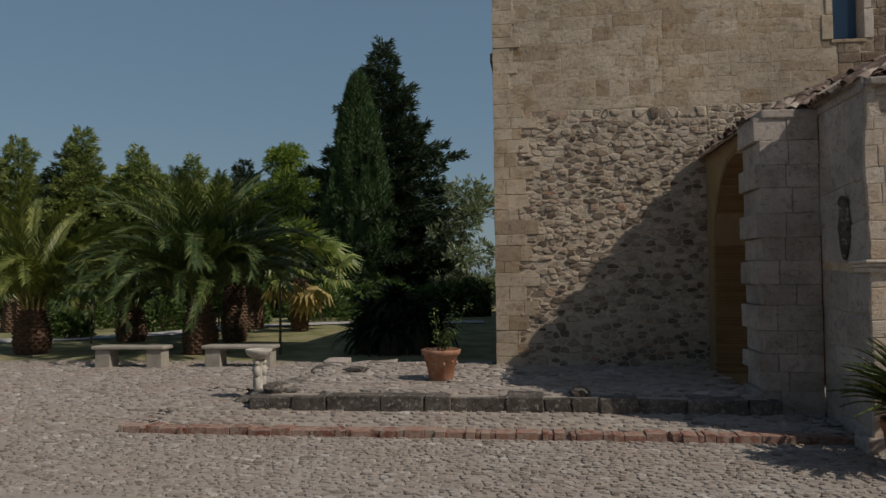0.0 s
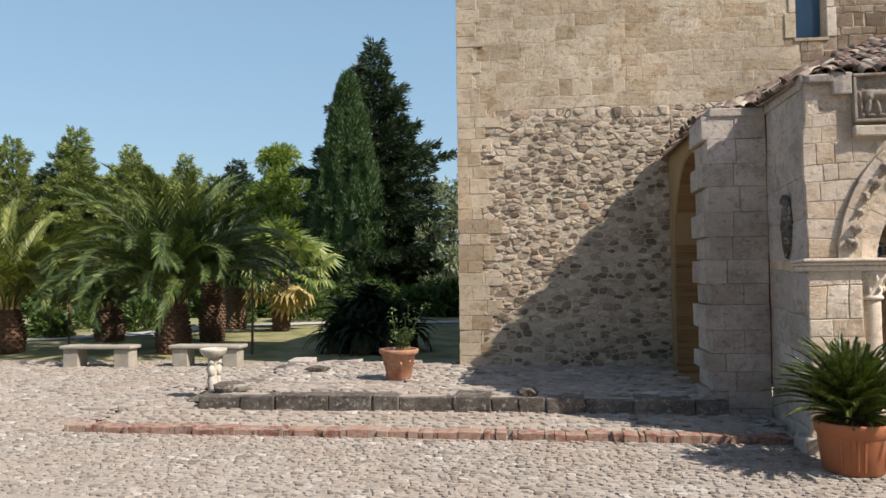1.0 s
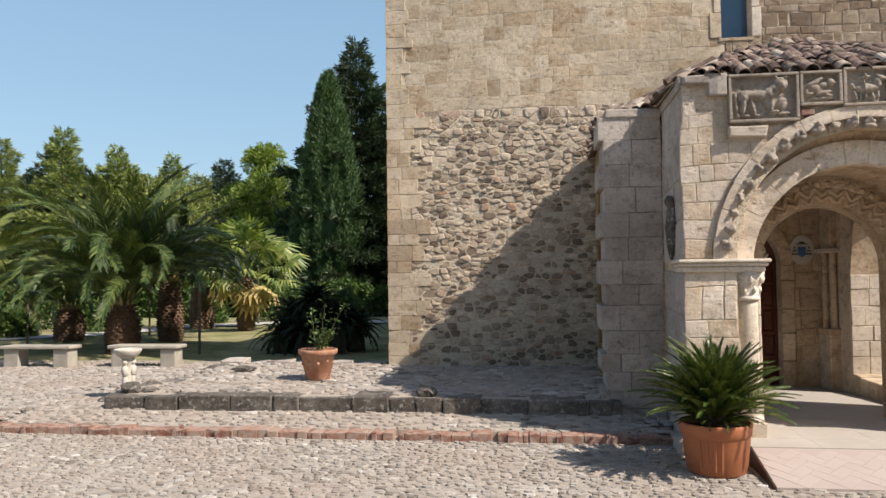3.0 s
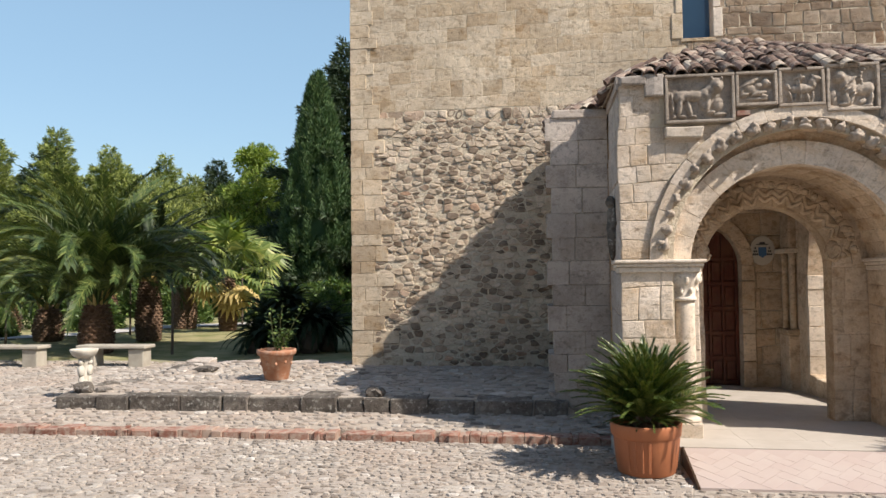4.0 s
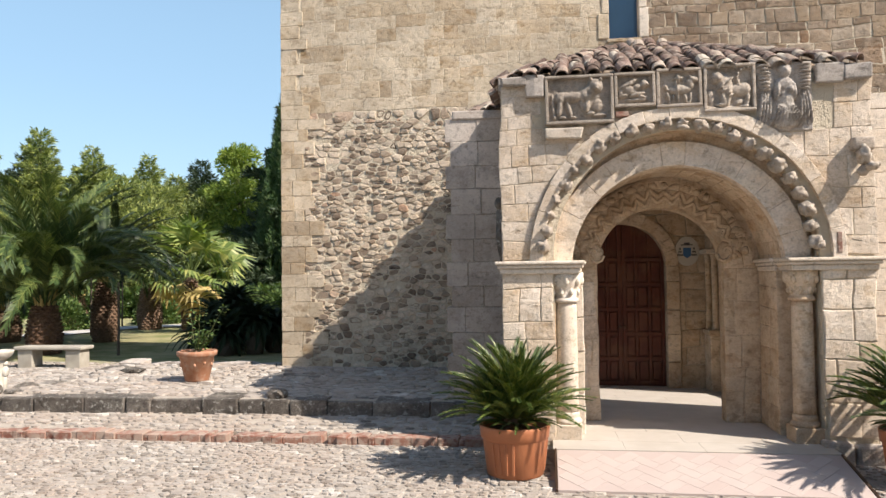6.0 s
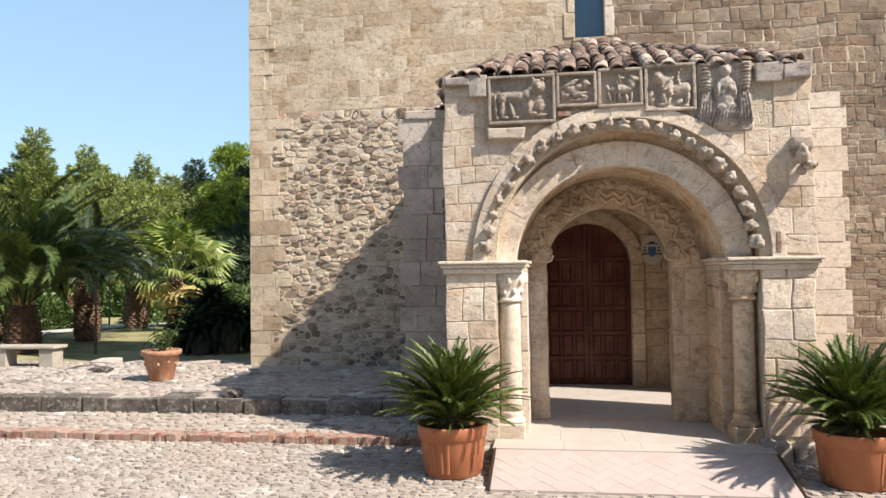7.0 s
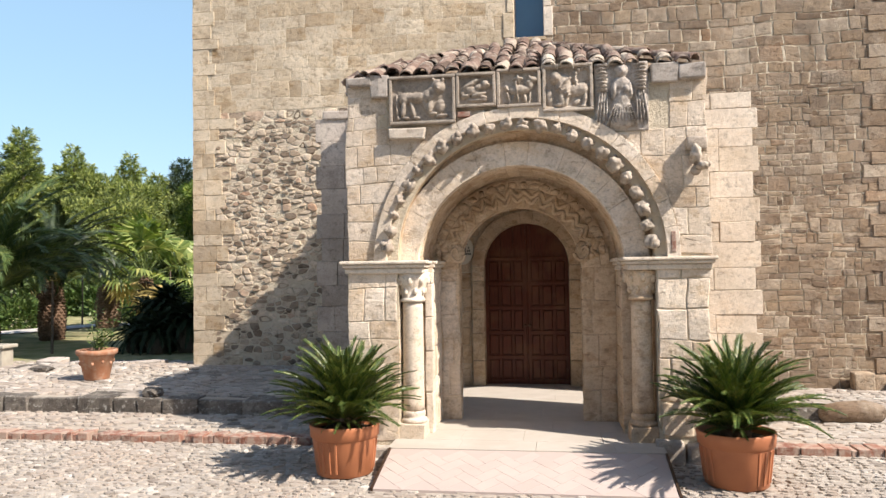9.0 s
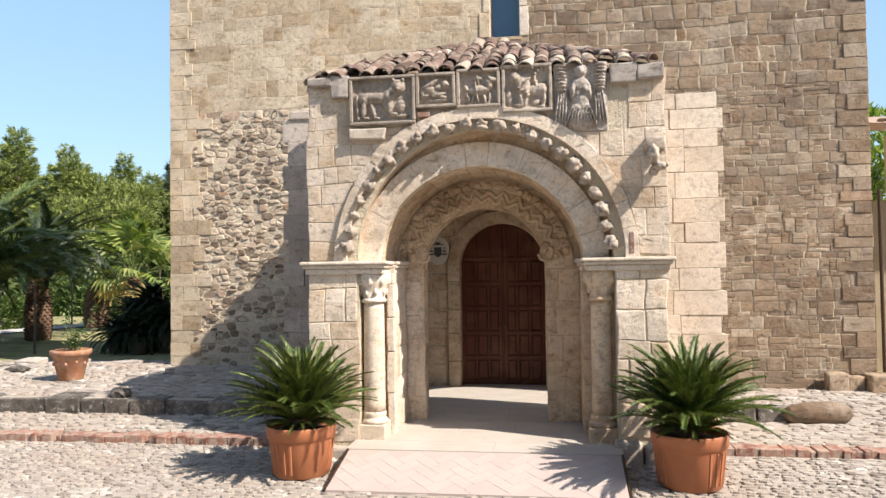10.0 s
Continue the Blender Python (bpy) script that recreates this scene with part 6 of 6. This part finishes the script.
date_palm(-8.75, 20.4, .36, 1.75, 2.9, 54, 7, "date palm with shade painted into its leaves, rough dark trunk", PALM_SHADE)
fan_palm(-8.05, 24.3, .3, 1.75, 1.95, .85, 30, 8, FAN, "bright fan palm with drooping yellow dead leaves", 7)

# great cycad by the church corner, its leaves coloured dark to stand for shade
rnd = random.Random(14)
big = empty("cycad_bush", (-3.4, 17.4, base_height(-3.4, 17.4)), "large dense cycad growing from the ground, leaves painted darker for shade", "shrub")
meshes = [frond(.8 + .1 * i, 25, 62 + 10 * i, 84, .15, CYC_SHADE, 25, .018, .08, rnd, .01, taper=.7, sweep=60) for i in range(3)]
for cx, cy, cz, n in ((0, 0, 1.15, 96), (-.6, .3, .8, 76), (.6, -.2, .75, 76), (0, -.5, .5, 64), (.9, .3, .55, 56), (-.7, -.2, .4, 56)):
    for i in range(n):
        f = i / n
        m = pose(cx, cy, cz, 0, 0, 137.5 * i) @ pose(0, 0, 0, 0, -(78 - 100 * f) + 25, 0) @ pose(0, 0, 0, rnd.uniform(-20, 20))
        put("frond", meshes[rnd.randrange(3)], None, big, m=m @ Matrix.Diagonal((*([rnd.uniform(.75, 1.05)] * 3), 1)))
bm = bmesh.new()
for cx, cy, h in ((0, 0, 1.1), (-.6, .3, .7), (.6, -.2, .65), (0, -.5, .4), (.9, .3, .45), (-.7, -.2, .3)):
    blob(bm, (cx, cy, h * .5), (.28, .28, h * .55 + .1), cx, 2, .2)
part("caudex", bm, BARK, big)


# ---- conifers and background ----
def spray_cloud(points, size, rnd, blades=5, thin=.16):
    """points: (place, outward way). Each becomes a tuft of narrow blades."""
    vs, fs = [], []
    for p, d in points:
        d = d.normalized()
        a = d.orthogonal().normalized()
        b = d.cross(a)
        for _ in range(blades):
            q = (d + a * rnd.uniform(-.9, .9) + b * rnd.uniform(-.9, .9)).normalized()
            ln = size * rnd.uniform(.6, 1.2)
            s = q.cross(Vector((rnd.uniform(-1, 1), rnd.uniform(-1, 1), rnd.uniform(-1, 1)))).normalized() * ln * thin
            o = len(vs)
            vs += [p - s * .5, p + q * ln * .5 + s, p + q * ln, p + q * ln * .5 - s]
            fs += [(o, o + 1, o + 2, o + 3)]
    return vs, fs


def crown_object(name, pts, size, mat, parent, rnd, blades=5, thin=.16):
    vs, fs = spray_cloud(pts, size, rnd, blades, thin)
    return put(name, mesh_of(name, vs, fs), mat, parent)


def trunk_and_limbs(ob, h, r, limbs, rnd):
    bm = bmesh.new()
    tube(bm, [(0, 0, -.3), (0.05, 0, h * .3), (0, .05, h * .65), (0, 0, h * .98)], [r, r * .8, r * .45, r * .06], 10)
    part("trunk", bm, BARK, ob)
    bm = bmesh.new()
    for p, q in limbs:
        m = p.lerp(q, .5) + Vector((0, 0, -.1))
        tube(bm, [p, m, q], [r * .25, r * .16, r * .04], 5)
    if limbs:
        part("branchwork", bm, BARK, ob)
    else:
        bm.free()


def columnar_cypress(x, y, h, rad, n, seed, label):
    rnd = random.Random(seed)
    ob = empty("cypress", (x, y, base_height(x, y)), label, "cypress tree")
    trunk_and_limbs(ob, h, .3, [], rnd)
    prof = lambda t: rad * (min(1, .75 + t * 2) if t < .15 else 1) * min(1, ((1 - t) / .62) ** .85)
    bm = bmesh.new()
    lathe(bm, [(max(prof(t) * .56, .02), .4 + t * (h - .9)) for t in [i / 14 for i in range(15)]], 18)
    for v in bm.verts:
        v.co += .35 * rad * .4 * noise.noise_vector(v.co * 1.2)
    part("inner_crown", bm, CYP, ob, "", True)
    pts = []
    for _ in range(n):
        # a plume: an upright flame of foliage leaning a little outwards
        t = rnd.random() ** .9 * .9
        a = rnd.uniform(0, 6.283)
        L = rnd.uniform(1.1, 2.3)
        r0 = prof(t) * rnd.uniform(.62, .93)
        for _ in range(56):
            u = rnd.random()
            w = .2 * (1 - .75 * u)
            r = min(r0 * (1 + .1 * math.sin(math.pi * u)), prof(min(t + L * u / h, .985)) * 1.06 + .1)
            p = Vector((r * math.cos(a) + rnd.uniform(-w, w), r * math.sin(a) + rnd.uniform(-w, w), .2 + t * (h - .3) + L * u))
            if p.z < h:
                pts.append((p, Vector((math.cos(a) * .22, math.sin(a) * .22, 1))))
    crown_object("crown", pts, .34, mat=CYP, parent=ob, rnd=rnd, blades=3, thin=.07)
    return ob


def tiered_conifer(name, x, y, h, rad, mat, seed, label, whorls=22, size=.5, dens=1.0, droop=-.15, power=.9, group="background conifers", bottom=.06):
    rnd = random.Random(seed)
    ob = empty(name, (x, y, base_height(x, y)), label, "conifer tree", group)
    pts, limbs = [], []
    for i in range(whorls):
        t = bottom + (1 - bottom) * i / whorls
        z = h * t
        L = rad * (1 - t) ** power * rnd.uniform(.85, 1.1) + .15
        nb = max(4, int(9 * (1 - t) + 4))
        a0 = rnd.uniform(0, 6.28)
        for b in range(nb):
            a = a0 + 6.283 * b / nb + rnd.uniform(-.2, .2)
            l = L * rnd.uniform(.5, 1.2)
            d = Vector((math.cos(a), math.sin(a), rnd.uniform(droop - .12, droop + .18)))
            p = Vector((0, 0, z))
            if l > .5 and b % 2 == 0:
                limbs.append((p, p + d * l * .85))
            m = max(4, int(l * 15 * dens))
            for q in range(m):
                f = (.25 + .75 * (q + rnd.random()) / m)
                w = (1 - f) * .35 * l + .12
                pp2 = p + d * l * f + Vector((rnd.uniform(-w, w), rnd.uniform(-w, w), rnd.uniform(-.15, .22) + .12 * l * f * f))
                pts.append((pp2, d + Vector((0, 0, .35))))
    trunk_and_limbs(ob, h, .22, limbs[:70], rnd)
    crown_object("crown", pts, size, mat, ob, rnd, 5, .085)
    return ob


def lumpy_tree(name, x, y, h, rad, mat, seed, label, clumps=26, size=.42, per=110, trunk_h=.3, group="background trees"):
    rnd = random.Random(seed)
    ob = empty(name, (x, y, base_height(x, y)), label, "tree", group)
    pts, limbs = [], []
    for _ in range(clumps):
        t = rnd.uniform(trunk_h, 1)
        a = rnd.uniform(0, 6.283)
        env = rad * math.sin(math.pi * min(max((t - trunk_h * .6) / (1.08 - trunk_h * .6), .05), 1)) ** .7
        r = env * rnd.uniform(.2, .95)
        c = Vector((r * math.cos(a), r * math.sin(a), h * t - .4))
        limbs.append((Vector((0, 0, h * max(t - .25, .1))), c))
        cr = rad * rnd.uniform(.24, .42)
        for _ in range(per):
            d = Vector((rnd.gauss(0, 1), rnd.gauss(0, 1), rnd.gauss(0, .8))).normalized()
            pts.append((c + Vector((d.x, d.y, d.z * .75)) * cr * rnd.uniform(.6, 1.05), d + Vector((0, 0, .4))))
    trunk_and_limbs(ob, h * .85, .2, limbs, rnd)
    crown_object("crown", pts, size, mat, ob, rnd, 4, .11)
    return ob


columnar_cypress(-9.75, 40, 13.3, 2.05, 400, 3, "tall dense columnar cypress, dark green")
tiered_conifer("fir_tree", -9.0, 43.5, 16.3, 7.0, CED, 5, "tall dark jagged conifer behind the cypress", 48, .46, 1.5, -.15, .85, "", .02)
lumpy_tree("olive_tree", -4.0, 40, 6.8, 2.8, OLIVE, 6, "grey-green tree beside the church corner", 22, .4, 90, .1)
for i, (x, h, r, mt, kind) in enumerate(((-42, 12.6, 3.2, FIR, 0), (-38, 13.0, 3.2, FIR, 1), (-35, 13.2, 2.6, CED, 1), (-32.2, 13.3, 2.7, FIR, 1), (-29.6, 10.2, 2.8, PINE, 0), (-27.4, 11.6, 2.4, FIR, 1),
                                        (-24.3, 11.2, 2.0, FIR, 1), (-21.3, 11.0, 2.5, CED, 1), (-17.0, 11.2, 2.1, PINE, 0), (-14.3, 9.0, 2.6, BUSH, 0), (-23, 8.4, 3, FIR, 0), (-19.3, 8.4, 2.4, FIR, 0), (-26, 8.2, 2.6, BUSH, 0), (-33.5, 9.6, 3, CED, 1), (-30.5, 9.2, 2.6, FIR, 1), (-25.6, 9.4, 2.2, FIR, 0), (-22.2, 9.6, 1.9, FIR, 1), (-36.5, 10.4, 2.8, CED, 1), (-40.5, 12.2, 2.6, CED, 1))):
    y = 50 + (i * 7 % 5) - 2
    if kind:
        tiered_conifer("conifer", x, y, h * .965, r * 1.7, mt, 40 + i, "pointed conifer in the row behind the garden", 34, .4, 1.5, power=.75)
    else:
        lumpy_tree("pine_tree", x, y, h * .965, r * 1.25, mt, 40 + i, "bushy pine in the row behind the garden", 70, .34, 140, .04)

# hedge and low bushes
rnd = random.Random(77)
pts = []
for i in range(7000):
    x = rnd.uniform(-34, -2)
    hgt = 1.6 + .5 * noise.noise(Vector((x * .5, 0, 0)))
    z = rnd.uniform(.05, hgt)
    pts.append((Vector((x, 33 + rnd.uniform(-.7, .5) * (1 + .3 * noise.noise(Vector((x, z, 0)))), z)), Vector((rnd.uniform(-1, 1), -1, .5))))
hedge = empty("hedge", (0, 0, 0), "long dark clipped hedge behind the palms", "hedge")
crown_object("foliage", pts, .34, BUSH, hedge, rnd, 4)
bm = bmesh.new()
box(bm, -34, -2, 33.2, 33.9, 0, 1.3)
part("hedge_core", bm, BARK, hedge)
for x, y, h, r in ((-13.3, 24.8, 1.2, .9), (-16.8, 25.5, 1.3, 1.1), (-5.6, 27, 1.4, 1.2), (-11.6, 28.5, 1.1, .9), (-9, 30, 1.5, 1.4), (-14.6, 21.4, .9, .6)):
    ob = empty("shrub", (x, y, base_height(x, y)), "low green garden shrub", "shrub", "garden shrubs")
    pts = []
    for _ in range(900):
        d = Vector((rnd.gauss(0, 1), rnd.gauss(0, 1), abs(rnd.gauss(0, 1)))).normalized()
        pts.append((Vector((d.x * r, d.y * r, d.z * h)) * rnd.uniform(.7, 1), d))
    crown_object("foliage", pts, .2, BUSH, ob, rnd, 4)
    bm = bmesh.new()
    tube(bm, [(0, 0, -.1), (0, 0, h * .7)], [.08, .03], 6)
    part("trunk", bm, BARK, ob)

# thin stakes among the palms
for x, y, h in ((-6.1, 16.8, 1.75), (-12.6, 19.4, 1.3), (-11.9, 26.4, 2.0), (-10.6, 22.5, 1.9), (-15, 26.5, 2.0), (-8.9, 27.5, 2.2)):
    bm = bmesh.new()
    tube(bm, [(0, 0, -.1), (.01, 0, h * .5), (.0, .01, h)], [.035, .03, .028], 7)
    tagged(part("garden_stake", bm, BARK, m=pose(x, y, base_height(x, y))), "thin weathered wooden stake in the garden", "stake", "garden stakes")

# pale garden path
k = Mat("pale_gravel", 0.95, spec=0.1)
k.color(k.mix(k.noise(8, 6), (0.400, 0.376, 0.344), (0.496, 0.472, 0.440))).bump(k.noise(60, 4), 0.5, 0.01)
GRAVEL = k.m
line = [(-22, 18.5), (-15, 20.4), (-12.2, 22.6), (-11.2, 26), (-8, 28), (-2, 28.6)]
vs, fs = [], []
for i, (x, y) in enumerate(line):
    a, b = Vector(line[max(i - 1, 0)]), Vector(line[min(i + 1, len(line) - 1)])
    d = (b - a).normalized()
    s = Vector((-d.y, d.x)) * .75
    for q in (s, -s):
        vs += [(x + q.x, y + q.y, base_height(x, y) + .03)]
    if i:
        o = 2 * i
        fs.append((o - 2, o - 1, o + 1, o))
tagged(put("path", mesh_of("path", vs, fs), GRAVEL), "pale gravel garden path", "path", kind="structure")

# ---- benches, bird bath, neighbour ----
k = Mat("pale_bench_stone", 0.85, spec=0.2)
k.color(k.mix(k.ramp(k.noise(4, 5), [(0.35, 0.0), (0.7, 1.0)]), (0.400, 0.368, 0.304), (0.304, 0.272, 0.224))).bump(k.noise(40, 5), 0.4, 0.02)
BENCH = k.m
k = Mat("cast_white_stone", 0.8, spec=0.2)
k.color(k.mix(k.ramp(k.noise(9, 5), [(0.4, 0.0), (0.7, 1.0)]), (0.528, 0.496, 0.432), (0.400, 0.360, 0.288))).bump(k.noise(40, 4), 0.4, 0.015)
CAST = k.m


def bench(x0, x1, y, label):
    z = base_height(0, y)
    ob = empty("stone_bench", ((x0 + x1) / 2, y, z), label, "bench", "garden benches")
    w = (x1 - x0) / 2
    bm = bmesh.new()
    box(bm, -w - .06, w + .06, -.22, .22, .37, .44, .02, .004)
    part("seat_slab", bm, BENCH, ob)
    for s in (-1, 1):
        bm = bmesh.new()
        a, b = sorted((s * w, s * (w - .34)))
        box(bm, a, b, -.17, .17, -.03, .37, .02, .006)
        part("leg", bm, BENCH, ob)
    return ob


bench(-9.2, -7.72, 14.35, "pale stone bench with two block legs at the garden edge")
bench(-6.85, -5.42, 14.5, "pale stone bench with two block legs beside the palm")

bx, by = -4.24, 10.6
part("footing_stone", loose_block(bx - .26, bx + .24, by - .2, by + .25, .0, .235, R, .03, .03), CURB, terrace)
bath = empty("bird_bath", (bx, by, .225), "small cream cast-stone bird bath on a figured stem", "bird bath")
bm = bmesh.new()
lathe(bm, [(.03, .55), (.1, .57), (.17, .62), (.2, .68), (.205, .71), (.19, .715), (.17, .7), (.12, .665), (0, .65)], 32)
part("bowl", bm, CAST, bath, "", True)
bm = bmesh.new()
lathe(bm, [(.13, 0), (.14, .02), (.12, .05), (.08, .07), (.06, .3), (.06, .5), (.09, .55), (.04, .57)], 20)
for i in range(3):
    a = radians(120 * i + 30)
    c, s = math.cos(a), math.sin(a)
    blob(bm, (.07 * c, .07 * s, .2), (.05, .05, .15), i, 2, .25)
    blob(bm, (.075 * c, .075 * s, .38), (.055, .055, .1), i + 5, 2, .25)
    blob(bm, (.08 * c, .08 * s, .51), (.042, .042, .05), i + 9, 2, .15)
part("pedestal", bm, CAST, bath, "plain lumpy sculpted stem", True)

# low tiled building and post beyond the church's right end
house = empty("outbuilding", (12.6, 16, 0), "low stone outbuilding with a clay tile roof beside the church", "building")
bm = bmesh.new()
box(bm, 0, 5, 0, 4, -.4, 3.3)
part("wall", bm, SIDE, house)
bm = bmesh.new()
for i in range(3):
    box(bm, .1 + i * 2.1, .35 + i * 2.1, -.6, -.35, -.4, 4.5)
part("post", bm, SIDE, house)
bm = bmesh.new()
prism(bm, [(-1.0, 4.5), (4.2, 5.6), (4.2, 5.75), (-1.0, 4.65)], -.15, 5.2, "x")
part("roof", bm, BRICK, house)
for i in range(26):
    put("roof_tile", TILES[i % 3], ROOF, house, m=pose(-.1 + .21 * i, -1.05, 4.66, 12, 0, 0))
bm = bmesh.new()
tube(bm, [(0, 0, -.1), (0, 0, 3.3)], [.03, .03], 8)
tagged(part("drain_pipe", bm, STEEL, m=pose(11.75, 13.6, .0)), "thin rusty pipe at the church corner", "pipe")
lumpy_tree("tree", 20.5, 36, 9.5, 3.4, PINE, 91, "green tree behind the outbuilding", 26, .45, 100, .12)
